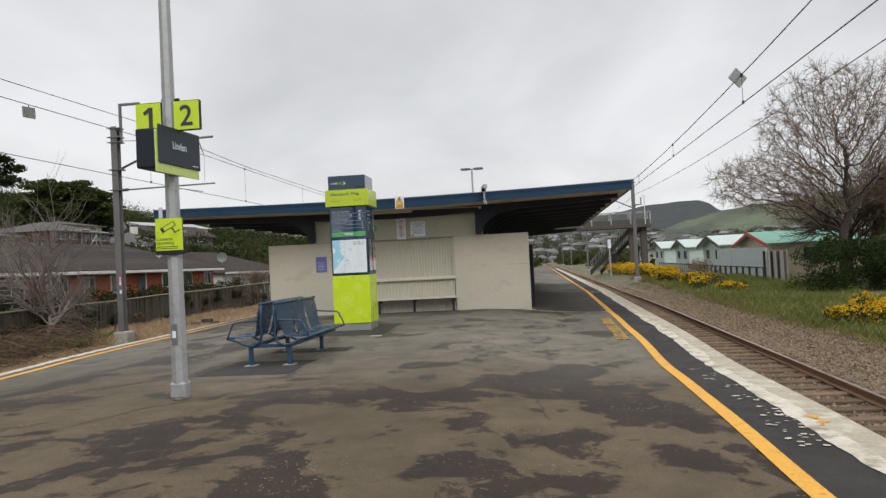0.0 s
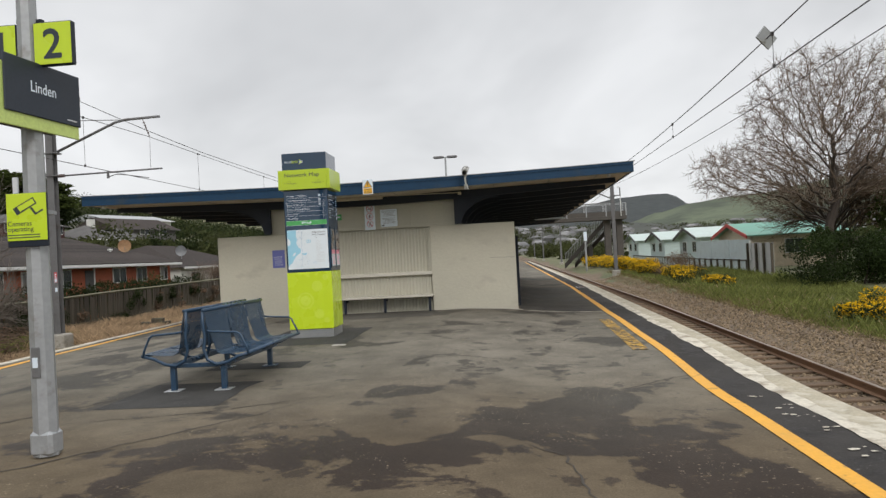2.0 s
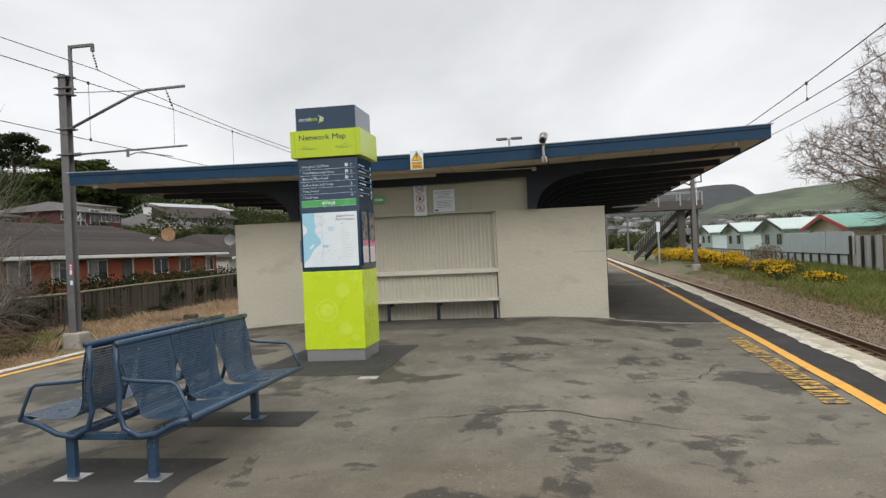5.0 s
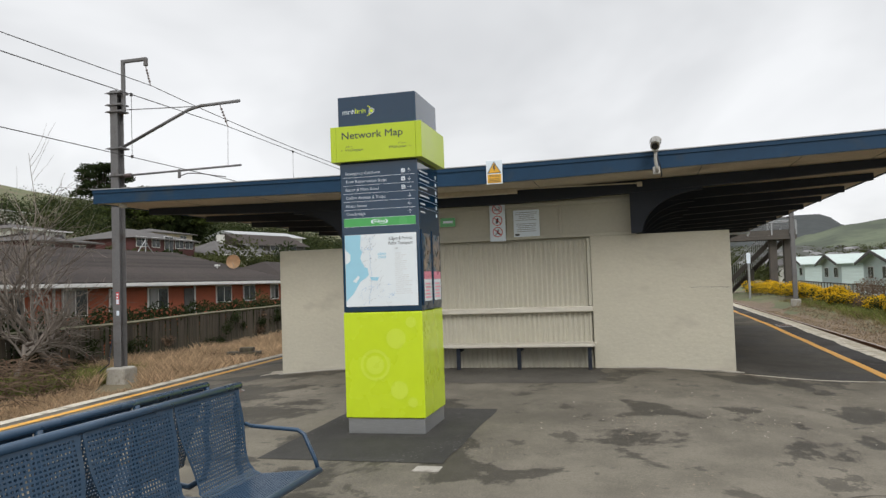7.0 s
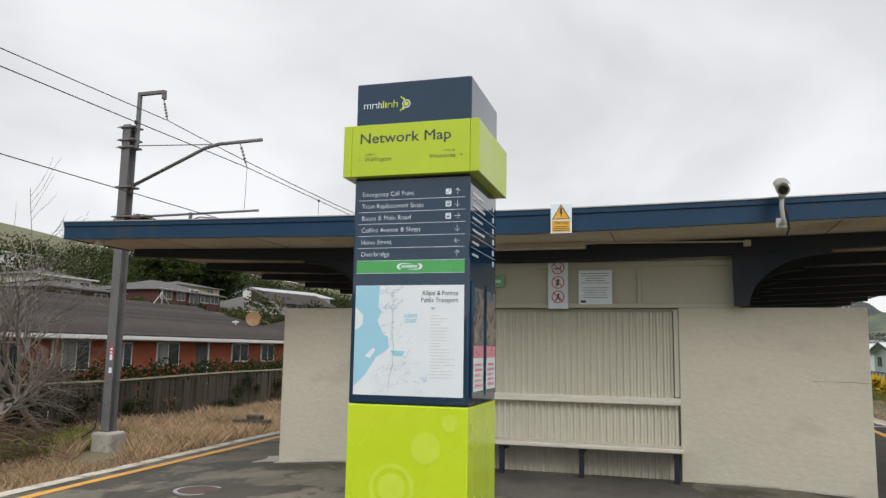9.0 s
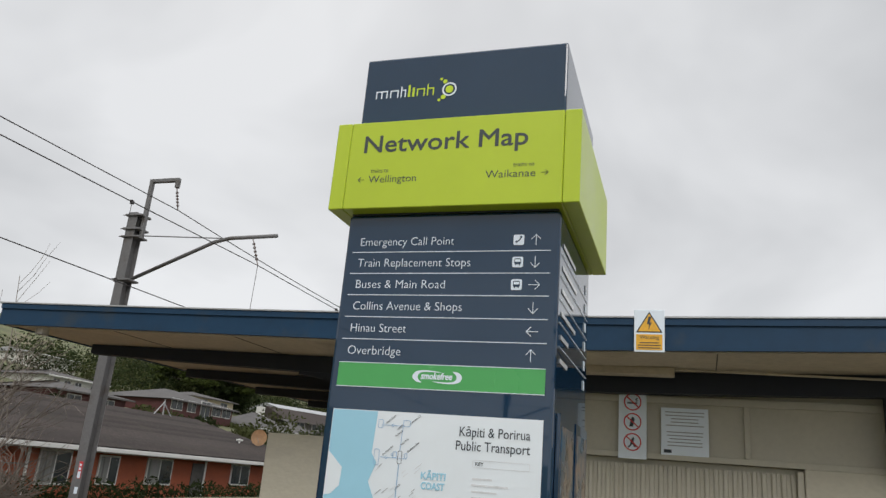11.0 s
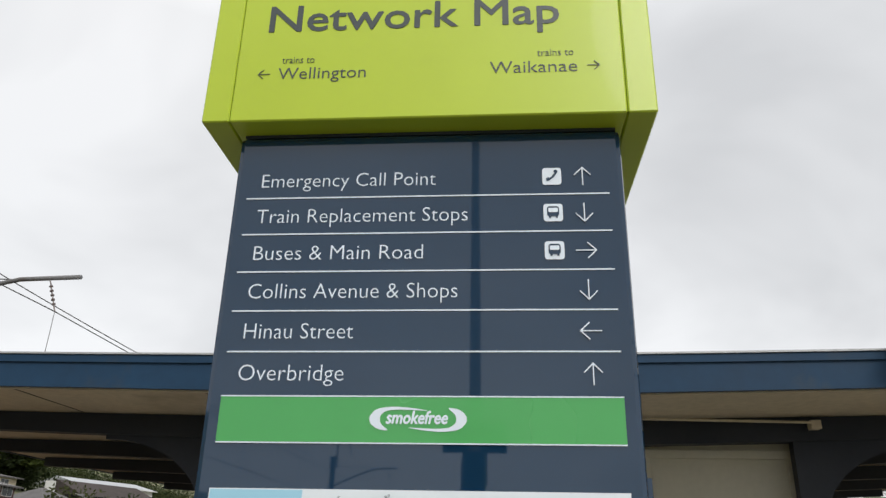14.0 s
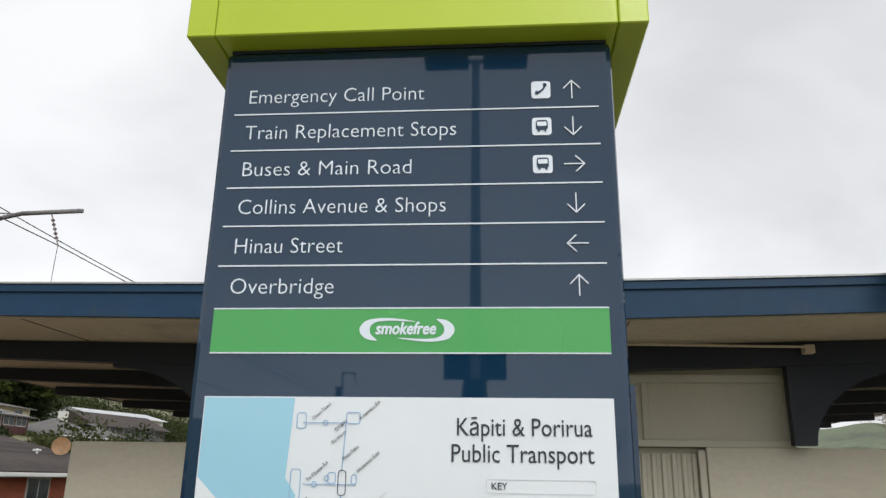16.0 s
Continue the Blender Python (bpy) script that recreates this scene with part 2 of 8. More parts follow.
def asphalt(name, light, dark, wet_edge, patch_scale=0.5, seed=(0, 0, 0), ashen=None):
    """Old bitumen: fine stone, pale dry areas and dark damp patches; given a second colour, it turns lighter and greyer
    past y 11.
    """
    m = bpy.data.materials.new(name)
    m.use_nodes = True
    nt = m.node_tree
    N, L = nt.nodes.new, nt.links.new
    b = nt.nodes["Principled BSDF"]
    tc, mp = N("ShaderNodeTexCoord"), N("ShaderNodeMapping")
    mp.inputs["Scale"].default_value = (0.95, 0.8, 1)
    mp.inputs["Location"].default_value = seed
    L(tc.outputs["Object"], mp.inputs[0])
    def tex(s, d, r=0.6, vec=mp.outputs[0], dist=0.0):
        n = N("ShaderNodeTexNoise")
        n.inputs["Scale"].default_value, n.inputs["Detail"].default_value, n.inputs["Roughness"].default_value, n.inputs["Distortion"].default_value = s, d, r, dist
        L(vec, n.inputs["Vector"])
        return n.outputs["Fac"]
    def rng(sock, a, c, lo, hi):
        r = N("ShaderNodeMapRange"); r.interpolation_type = "SMOOTHSTEP"
        r.inputs[1].default_value, r.inputs[2].default_value, r.inputs[3].default_value, r.inputs[4].default_value = a, c, lo, hi
        L(sock, r.inputs[0])
        return r.outputs[0]
    patch = N("ShaderNodeMath"); patch.operation = "MULTIPLY_ADD"; patch.inputs[1].default_value = 0.55
    L(tex(0.22, 3, 0.5), patch.inputs[0]); L(tex(patch_scale, 9, 0.6, dist=0.35), patch.inputs[2])
    damp = patch.outputs[0]
    if ashen:
        # fewer damp patches are kept beyond the seats
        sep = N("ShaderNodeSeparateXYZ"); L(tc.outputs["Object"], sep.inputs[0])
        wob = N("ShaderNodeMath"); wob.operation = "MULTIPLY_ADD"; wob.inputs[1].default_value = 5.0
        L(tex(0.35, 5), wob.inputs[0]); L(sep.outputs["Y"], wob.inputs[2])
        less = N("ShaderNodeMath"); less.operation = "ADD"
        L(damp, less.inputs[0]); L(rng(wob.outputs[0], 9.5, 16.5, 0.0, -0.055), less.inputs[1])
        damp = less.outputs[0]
    wet_big = rng(damp, wet_edge + 0.270, wet_edge + 0.302, 0, 1)
    wet_small = rng(tex(2.6, 8, 0.62, dist=0.3), 0.605, 0.635, 0, 0.8)
    holes = rng(tex(4.5, 6, 0.7), 0.60, 0.63, 1, 0.25)
    wm = N("ShaderNodeMath"); wm.operation = "MULTIPLY"; L(wet_big, wm.inputs[0]); L(holes, wm.inputs[1])
    wx = N("ShaderNodeMath"); wx.operation = "MAXIMUM"; L(wm.outputs[0], wx.inputs[0]); L(wet_small, wx.inputs[1])
    wet = wx.outputs[0]
    broad = rng(tex(0.16, 3), 0.3, 0.7, 0.78, 1.2)
    mid = rng(tex(1.7, 7, 0.68), 0.3, 0.7, 0.80, 1.18)
    grain = rng(tex(75, 2, 0.7, tc.outputs["Object"]), 0.3, 0.7, 0.84, 1.16)
    cl = N("ShaderNodeMath"); cl.operation = "MULTIPLY"
    L(rng(tex(34, 1, 0.5, tc.outputs["Object"]), 0.685, 0.72, 0, 0.7), cl.inputs[0]); L(rng(tex(0.9, 4), 0.5, 0.62, 0.1, 1), cl.inputs[1])
    chips = cl.outputs[0]
    m1 = N("ShaderNodeMath"); m1.operation = "MULTIPLY"; L(broad, m1.inputs[0]); L(mid, m1.inputs[1])
    m2 = N("ShaderNodeMath"); m2.operation = "MULTIPLY"; L(m1.outputs[0], m2.inputs[0]); L(grain, m2.inputs[1])
    mx = N("ShaderNodeMix"); mx.data_type = "VECTOR"
    L(wet, mx.inputs[0]); mx.inputs[4].default_value = light; mx.inputs[5].default_value = dark
    if ashen:
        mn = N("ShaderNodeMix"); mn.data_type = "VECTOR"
        L(rng(wob.outputs[0], 10.0, 16.0, 0, 1), mn.inputs[0]); mn.inputs[4].default_value = light; mn.inputs[5].default_value = ashen
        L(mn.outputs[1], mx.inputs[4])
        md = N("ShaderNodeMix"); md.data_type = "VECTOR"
        L(rng(wob.outputs[0], 9.0, 15.0, 0, 1), md.inputs[0]); md.inputs[4].default_value = dark; md.inputs[5].default_value = tuple(0.40 * c for c in ashen)
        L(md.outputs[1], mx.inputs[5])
    sc = N("ShaderNodeVectorMath"); sc.operation = "SCALE"; L(mx.outputs[1], sc.inputs[0]); L(m2.outputs[0], sc.inputs["Scale"])
    mc = N("ShaderNodeMix"); mc.data_type = "VECTOR"
    L(chips, mc.inputs[0]); L(sc.outputs[0], mc.inputs[4]); mc.inputs[5].default_value = tuple(min(1, 2.6 * c + 0.05) for c in light)
    L(mc.outputs[1], b.inputs["Base Color"])
    L(rng(wet, 0, 1, 0.85, 0.66), b.inputs["Roughness"])
    b.inputs["Specular IOR Level"].default_value = 0.2
    bp = N("ShaderNodeBump"); bp.inputs["Strength"].default_value, bp.inputs["Distance"].default_value = 0.18, 0.01
    ad = N("ShaderNodeMath"); ad.operation = "ADD"; L(grain, ad.inputs[0]); L(mid, ad.inputs[1])
    L(ad.outputs[0], bp.inputs["Height"]); L(bp.outputs[0], b.inputs["Normal"])
    return m


M_ASPHALT = asphalt("platform_asphalt", (0.108, 0.083, 0.053), (0.029, 0.0185, 0.0115), 0.500, 0.95, ashen=(0.155, 0.140, 0.112))
M_ASPHALT_DARK = asphalt("fresh_asphalt", (0.047, 0.043, 0.040), (0.03, 0.027, 0.025), 0.54, 0.9, (3, 5, 0))
M_ASPHALT_PATCH = asphalt("patch_asphalt", (0.051, 0.049, 0.046), (0.038, 0.036, 0.034), 0.6, 1.2, (7, 2, 0))
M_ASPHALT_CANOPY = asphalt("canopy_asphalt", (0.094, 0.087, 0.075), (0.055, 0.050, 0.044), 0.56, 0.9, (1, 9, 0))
M_YELLOW = mat("yellow_line_paint", (0.72, 0.36, 0.035), 0.6, var=0.1, fine=25, fine_var=0.1, dirt=(0.25, 0.15, 0.05), dirt_amount=0.12, dirt_scale=9)
M_YELLOW_OLD = mat("worn_yellow_paint", (0.55, 0.33, 0.06), 0.7, var=0.2, dirt=(0.09, 0.08, 0.07), dirt_amount=0.55, dirt_scale=14)
M_WHITE_EDGE = mat("white_edge_paint", (0.60, 0.555, 0.46), 0.75, var=0.2, scale=2.0, fine=22, fine_var=0.16, bump=0.4, dirt=(0.30, 0.255, 0.19), dirt_amount=0.5, dirt_scale=4)
M_COPING = mat("worn_painted_coping", (0.40, 0.355, 0.265), 0.85, var=0.2, scale=1.6, fine=26, fine_var=0.22, bump=0.4, dirt=(0.56, 0.52, 0.43), dirt_amount=0.42, dirt_scale=3)
M_NAVYMATTE = mat("navy_matte_sign", (0.022, 0.030, 0.046), 0.5, var=0.08, bump=0)
M_LIME_WORN = mat("weathered_lime_edge", (0.56, 0.68, 0.20), 0.4, var=0.1, bump=0)
M_CONCRETE = mat("concrete", (0.36, 0.34, 0.30), 0.85, var=0.2, fine=60, fine_var=0.2, bump=0.3, dirt=(0.2, 0.18, 0.15), dirt_amount=0.3, dirt_scale=3)
M_WALL = mat("cream_roughcast", (0.51, 0.482, 0.395), 0.85, var=0.07, scale=0.8, fine=24, fine_var=0.05, bump=0.32, bump_size=13, stretch=(0.75, 1, 1.25), dirt=(0.43, 0.40, 0.33), dirt_amount=0.2, dirt_scale=1.5)
M_PANEL = mat("cream_painted_board", (0.47, 0.448, 0.37), 0.6, var=0.06, fine=20, fine_var=0.04, bump=0.06)
M_SEATBOARD = mat("pale_painted_timber", (0.56, 0.53, 0.46), 0.6, var=0.08, fine=20, bump=0.1, stretch=(0.2, 1, 1), dirt=(0.4, 0.37, 0.3), dirt_amount=0.2, dirt_scale=6)
M_SOFFIT = mat("tan_soffit_board", (0.52, 0.46, 0.36), 0.7, var=0.1, fine=15, bump=0.05, dirt=(0.36, 0.31, 0.23), dirt_amount=0.2, dirt_scale=1.2)
M_NAVY = mat("navy_steel_paint", (0.011, 0.043, 0.092), 0.55, spec=0.28, var=0.12, fine=12, fine_var=0.06, bump=0.04, dirt=(0.03, 0.05, 0.075), dirt_amount=0.2)
M_BEAM = mat("dark_navy_beam", (0.0042, 0.0088, 0.020), 0.6, var=0.15, fine=20, bump=0.08)
M_ROOF = mat("grey_roof_sheet", (0.42, 0.43, 0.44), 0.5, metal=0.3, var=0.12)
M_GALV = mat("galvanised_steel", (0.36, 0.37, 0.38), 0.5, metal=0.35, var=0.1, fine=18, fine_var=0.1, bump=0.03, dirt=(0.26, 0.25, 0.235), dirt_amount=0.25, dirt_scale=5)
M_MAST = mat("weathered_mast_steel", (0.165, 0.163, 0.165), 0.65, metal=0.25, var=0.15, fine=20, dirt=(0.12, 0.105, 0.095), dirt_amount=0.25, dirt_scale=2)
M_WIRE = mat("copper_wire_dark", (0.06, 0.055, 0.055), 0.6, metal=0.5, bump=0)
M_INSUL = mat("brown_porcelain", (0.12, 0.09, 0.085), 0.3, bump=0)
M_RAIL = mat("rusty_rail", (0.19, 0.105, 0.058), 0.8, metal=0.1, var=0.2, fine=30, bump=0.15)
M_RAILHEAD = mat("worn_rail_head", (0.30, 0.24, 0.19), 0.42, metal=0.7, var=0.1, bump=0)
M_SLEEPER = mat("old_timber_sleeper", (0.14, 0.093, 0.058), 0.9, var=0.25, scale=3, fine=25, fine_var=0.25, bump=0.5, stretch=(0.3, 2, 2), each=0.3)
M_BALLAST = mat("ballast_bed", (0.155, 0.113, 0.075), 0.95, var=0.25, scale=0.8, fine=22, fine_var=0.45, bump=1.0)
M_STONE = mat("ballast_stone", (0.205, 0.152, 0.095), 0.9, var=0.15, fine=20, bump=0.2, island=0.55)
M_LIME = mat("lime_sign_panel", (0.56, 0.72, 0.02), 0.28, var=0.03, fine=6, fine_var=0.02, bump=0, coat=0.35)
M_LIME_PALE = mat("pale_lime_print", (0.61, 0.76, 0.06), 0.28, var=0.03, fine=6, fine_var=0.02, bump=0, coat=0.35)
M_NAVYGLOSS = mat("navy_gloss_panel", (0.006, 0.031, 0.070), 0.025, var=0.05, fine=6, fine_var=0.03, bump=0, spec=0.75, rough_var=0.005)
M_LIME_HEAD = mat("lime_header_panel", (0.47, 0.60, 0.03), 0.38, var=0.04, fine=6, fine_var=0.02, bump=0, coat=0.12)
M_HEADINK = mat("slate_header_ink", (0.052, 0.066, 0.068), 0.4, var=0.04, bump=0)
M_GREEN = mat("green_sign_strip", (0.07, 0.38, 0.10), 0.25, var=0.03, fine=6, fine_var=0.02, bump=0, coat=0.3)
M_SIGNWHITE = mat("sign_white", (0.74, 0.82, 0.90), 0.35, var=0.03, fine=8, fine_var=0.02, bump=0)
M_MAPWHITE = mat("map_paper", (0.77, 0.83, 0.87), 0.22, var=0.03, fine=8, fine_var=0.02, bump=0, coat=0.3)
M_MAPSEA = mat("map_sea_blue", (0.34, 0.63, 0.78), 0.22, var=0.03, fine=8, fine_var=0.02, bump=0, coat=0.3)
M_MAPLAND = mat("map_land_grey", (0.66, 0.68, 0.70), 0.25, var=0.03, bump=0)
M_MAPLINE = mat("map_line_blue", (0.16, 0.34, 0.55), 0.3, var=0.03, bump=0)
M_MAPBLUE = mat("map_route_blue", (0.28, 0.45, 0.66), 0.3, var=0.03, bump=0)
M_GREYPRINT = mat("grey_print", (0.26, 0.27, 0.28), 0.5, var=0.05, bump=0)
M_INK = mat("dark_sign_ink", (0.030, 0.040, 0.055), 0.4, var=0.04, bump=0)
M_RED = mat("red_sign_ink", (0.60, 0.05, 0.06), 0.4, var=0.05, bump=0)
M_PINK = mat("pink_poster_print", (0.68, 0.22, 0.30), 0.3, var=0.1, scale=6, bump=0)
M_POSTER = mat("poster_print", (0.22, 0.17, 0.13), 0.3, var=0.5, scale=9, fine=18, fine_var=0.5, bump=0, dirt=(0.04, 0.10, 0.16), dirt_amount=0.6, dirt_scale=6)
M_ALU = mat("brushed_aluminium", (0.55, 0.56, 0.57), 0.35, metal=0.85, var=0.06, fine=60, stretch=(0.2, 1, 3), bump=0.03)
M_ORANGE = mat("orange_warning_print", (0.78, 0.42, 0.04), 0.4, var=0.04, bump=0)
M_BLUESIGN = mat("violet_blue_notice", (0.12, 0.13, 0.36), 0.4, var=0.1, bump=0)
M_BENCH = mat("navy_bench_paint", (0.026, 0.057, 0.102), 0.30, var=0.1, fine=25, fine_var=0.08, bump=0.05, dirt=(0.05, 0.08, 0.12), dirt_amount=0.15)
M_CCTV = mat("cctv_grey_shell", (0.5, 0.49, 0.46), 0.4, var=0.05, bump=0)
M_BLACK = mat("black_glass", (0.01, 0.01, 0.012), 0.1, var=0.02, bump=0)
M_IRON = mat("cast_iron_cover", (0.13, 0.085, 0.065), 0.7, metal=0.4, var=0.2, fine=40, bump=0.3)

# ---- ground, platform, tracks ----
def edge_right(y):
    return 2.46 + 0.016 * min(max(y, -10), 34)


def edge_left(y):
    return -9.0 - 0.052 * min(max(y, -20), 27)


def track_right(y):
    return edge_right(y) + 1.55


def track_left(y):
    return edge_left(y) - 1.6


def deck(x, y):
    """The platform's surface: a crowned deck with a raised apron before the shelter."""
    u = abs(x + 4.0)
    z = 0.11 - 0.14 * smooth01(2.3, 5.0, u)
    z += 0.06 * smooth01(13, 20, y) * (1 - smooth01(3.6, 5.6, u))
    z -= 0.06 * math.exp(-((y - 11.0) / 2.6) ** 2)
    return z + 0.006 * fnoise(x, y, 0.6)


RAIL_Z, BED_Z = -0.72, -0.94


def land(x, y):
    """The natural ground round the station."""
    z = -1.0 + 0.05 * fnoise(x, y, 0.35)
    if x > 5.5:
        z += 0.55 * smooth01(6.0, 8.0, x) * smooth01(20, 60, y) - 0.1 * smooth01(6, 8, x)
    if x < -17:
        z += 0.12 * smooth01(-17, -21, x)
    if x < -30:
        d = -x - 30
        z += 5.2 * smooth01(0, 16, d) + 0.165 * max(0, d - 14) * (1 - smooth01(70, 200, d)) + (20 + 0.14 * (d - 70)) * smooth01(70, 200, d)
        z += (1.2 * fnoise(x, y, 0.03, 3) + 4 * fnoise(x, y, 0.009, 5) * smooth01(60, 200, d)) * smooth01(5, 40, d)
    if x > 20:
        z += 3.0 * smooth01(60, 400, x) * fnoise(x, y, 0.006, 9)
    return z


def slope_grid(name, xs, ys, fn, material, label, smooth=True):
    verts = [(x, y, fn(x, y)) for y in ys for x in xs]
    nx = len(xs)
    faces = [(j * nx + i, j * nx + i + 1, (j + 1) * nx + i + 1, (j + 1) * nx + i) for j in range(len(ys) - 1) for i in range(nx - 1)]
    return tagged(raw_mesh(name, verts, faces, material, smooth=smooth), label, name, kind="structure")


def spaced(*runs):
    out = []
    for a, b, n in runs:
        out += [a + (b - a) * i / n for i in range(n)]
    return out + [runs[-1][1]]


M_GROUND = mat("rough_grass_ground", (0.105, 0.115, 0.050), 0.95, var=0.4, scale=0.25, fine=6, fine_var=0.35, bump=0.6, dirt=(0.16, 0.13, 0.08), dirt_amount=0.45, dirt_scale=0.12)
slope_grid("ground", spaced((-3000, -400, 8), (-400, -60, 40), (-60, -16, 30), (-16, 6, 8), (6, 18, 12), (18, 100, 12), (100, 3000, 16)),
           spaced((-1500, -60, 10), (-60, 0, 12), (0, 110, 55), (110, 400, 30), (400, 3500, 16)), land, M_GROUND,
           "rough grassy ground reaching from the tracks to the hills")


def build_platform():
    ys = spaced((-45, 0, 15), (0, 40, 60), (40, 125, 24))
    verts, faces = [], []
    n = 33
    for y in ys:
        a, b = edge_left(y), edge_right(y)
        for i in range(n):
            x = a + (b - a) * i / (n - 1)
            verts.append((x, y, deck(x, y)))
    top = len(ys) * n
    for j in range(len(ys) - 1):
        for i in range(n - 1):
            faces.append((j * n + i, j * n + i + 1, (j + 1) * n + i + 1, (j + 1) * n + i))
    for j, y in enumerate(ys):
        verts += [(edge_left(y), y, -1.3), (edge_right(y), y, -1.3)]
    for j in range(len(ys) - 1):
        faces.append((j * n, (j + 1) * n, top + 2 * (j + 1), top + 2 * j))
        faces.append(((j + 1) * n + n - 1, j * n + n - 1, top + 2 * j + 1, top + 2 * (j + 1) + 1))
    faces.append(tuple(range(n)) + (top + 1, top))
    e = (len(ys) - 1)
    faces.append(tuple(e * n + i for i in range(n - 1, -1, -1)) + (top + 2 * e, top + 2 * e + 1))
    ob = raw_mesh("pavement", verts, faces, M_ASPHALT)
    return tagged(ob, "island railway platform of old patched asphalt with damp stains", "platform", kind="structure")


build_platform()


def strip(name, y0, y1, left, right, material, label, lift=0.004, step=0.5, jag=0.0, cols=4, thick=0.0):
    """A painted or laid band that follows the deck between two lines."""
    n = max(2, int((y1 - y0) / step))
    verts, faces = [], []
    for j in range(n + 1):
        y = y0 + (y1 - y0) * j / n
        a, b = left(y), right(y)
        if jag:
            a += jag * (2.2 * fnoise(0, y, 0.7, 2.0) + 1.2 * fnoise(0, y, 3.0, 4.0) + 1.6 * max(0, fnoise(0, y, 1.6, 6.0) - 0.25) * fnoise(0, y, 9.0, 5.0))
        for i in range(cols + 1):
            x = a + (b - a) * i / cols
            verts.append((x, y, deck(x, y) + lift))
    for j in range(n):
        for i in range(cols):
            q = j * (cols + 1) + i
            faces.append((q, q + 1, q + cols + 2, q + cols + 1))
    k = len(verts)
    if thick:
        for j in range(n + 1):
            y = y0 + (y1 - y0) * j / n
            x = right(y) if thick > 0 else left(y)
            verts.append((x, y, deck(x, y) - abs(thick)))
        for j in range(n):
            q = j * (cols + 1) + (cols if thick > 0 else 0)
            f = (q, k + j, k + j + 1, q + cols + 1)
            faces.append(f if thick > 0 else f[::-1])
    return tagged(raw_mesh(name, verts, faces, material), label, "marking", kind="structure")


yel_r = lambda y: edge_right(y) - 0.935
strip("trim_asphalt_strip", -45, 124, lambda y: edge_right(y) - 0.9, lambda y: edge_right(y) - 0.3, M_ASPHALT_DARK, "strip of dark newer asphalt beside the platform edge", 0.003, jag=0.03)
strip("trim_yellow_line", -45, 124, lambda y: yel_r(y) - 0.07 + 0.02 * fnoise(0, y, 0.4), lambda y: yel_r(y) + 0.07 + 0.02 * fnoise(0, y, 0.4), M_YELLOW, "yellow safety line painted along the platform", 0.008, step=0.25, cols=2)
strip("trim_coping", -45, 124, lambda y: edge_right(y) - 0.345, lambda y: edge_right(y) + 0.012, M_COPING, "worn concrete coping with faded white paint", 0.006, step=0.2, thick=0.22)
strip("trim_white_edge", -45, 124, lambda y: edge_right(y) - 0.42, lambda y: edge_right(y) - 0.25 + 0.12 * fnoise(3, y, 0.7) + 0.04 * fnoise(5, y, 4.0), M_WHITE_EDGE, "chipped white painted band along the platform edge", 0.010, step=0.035, jag=0.026, cols=3)
strip("trim_white_edge_far", -45, 124, lambda y: edge_left(y) - 0.012, lambda y: edge_left(y) + 0.2, M_WHITE_EDGE, "white painted edge of the platform's other side", 0.007, step=0.5, thick=-0.22)
strip("trim_yellow_line_far", -45, 124, lambda y: edge_left(y) + 0.40, lambda y: edge_left(y) + 0.55, M_YELLOW, "yellow safety line painted along the platform", 0.008, cols=2)
# patches of fresh asphalt under the totem and the seats, and along the shelter's wall
def patch(name, y0, y1, x0, x1, lift=0.004, jag=0.05, label="dark patch of fresh asphalt", material=M_ASPHALT_PATCH):
    return strip(name, y0, y1, lambda y: x0 + 0.02 * fnoise(0, y, 2), lambda y: x1 + jag * fnoise(1, y, 1.4), material, label, lift, step=0.2, cols=10)
patch("trim_patch_totem", 15.1, 17.55, -4.95, -3.24)
patch("trim_patch_seats", 10.25, 11.8, -4.95, -3.62, jag=0.1)
patch("trim_patch_seats_far", 12.75, 13.3, -4.75, -3.35)
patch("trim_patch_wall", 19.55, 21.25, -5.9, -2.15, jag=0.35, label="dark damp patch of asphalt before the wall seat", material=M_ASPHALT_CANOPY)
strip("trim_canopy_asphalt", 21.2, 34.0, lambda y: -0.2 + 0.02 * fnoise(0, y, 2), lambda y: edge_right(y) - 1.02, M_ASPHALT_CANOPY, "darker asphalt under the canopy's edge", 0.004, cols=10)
strip("trim_joint", 21.07, 21.16, lambda y: -0.2 + 0.3 * fnoise(0, y, 30), lambda y: 1.9, M_WHITE_EDGE, "pale joint across the platform", 0.006, step=0.03, cols=8)
for k, (xa, xb) in enumerate(((-2.0, -0.15), (-7.9, -5.4))):
    n = 90
    vv, ff = [], []
    for i in range(n + 1):
        x = xa + (xb - xa) * i / n
        w = 0.03 + 0.05 * abs(fnoise(x, k, 3.0, 8)) + 0.03 * max(0, fnoise(x, k, 14.0, 2))
        vv += [(x, 21.3, deck(x, 21.3) + 0.02), (x, 21.3 - w * 0.5, deck(x, 21.28) + 0.016), (x, 21.3 - w, deck(x, 21.25) + 0.003)]
        if i:
            q = 3 * i
            ff += [(q - 3, q - 2, q + 1, q), (q - 2, q - 1, q + 2, q + 1)]
    tagged(raw_mesh("trim_wall_fillet_%d" % (k + 1), vv, ff, M_CONCRETE), "crumbling cement fillet at the foot of the wall", "fillet", kind="structure")
strip("trim_joint_far", 21.45, 22.15, lambda y: -8.35 - 0.25 * (y - 21.4), lambda y: -7.9 - 0.5 * (y - 21.5), M_WHITE_EDGE, "pale worn paint mark on the platform", 0.006, step=0.05, jag=0.1, cols=8)


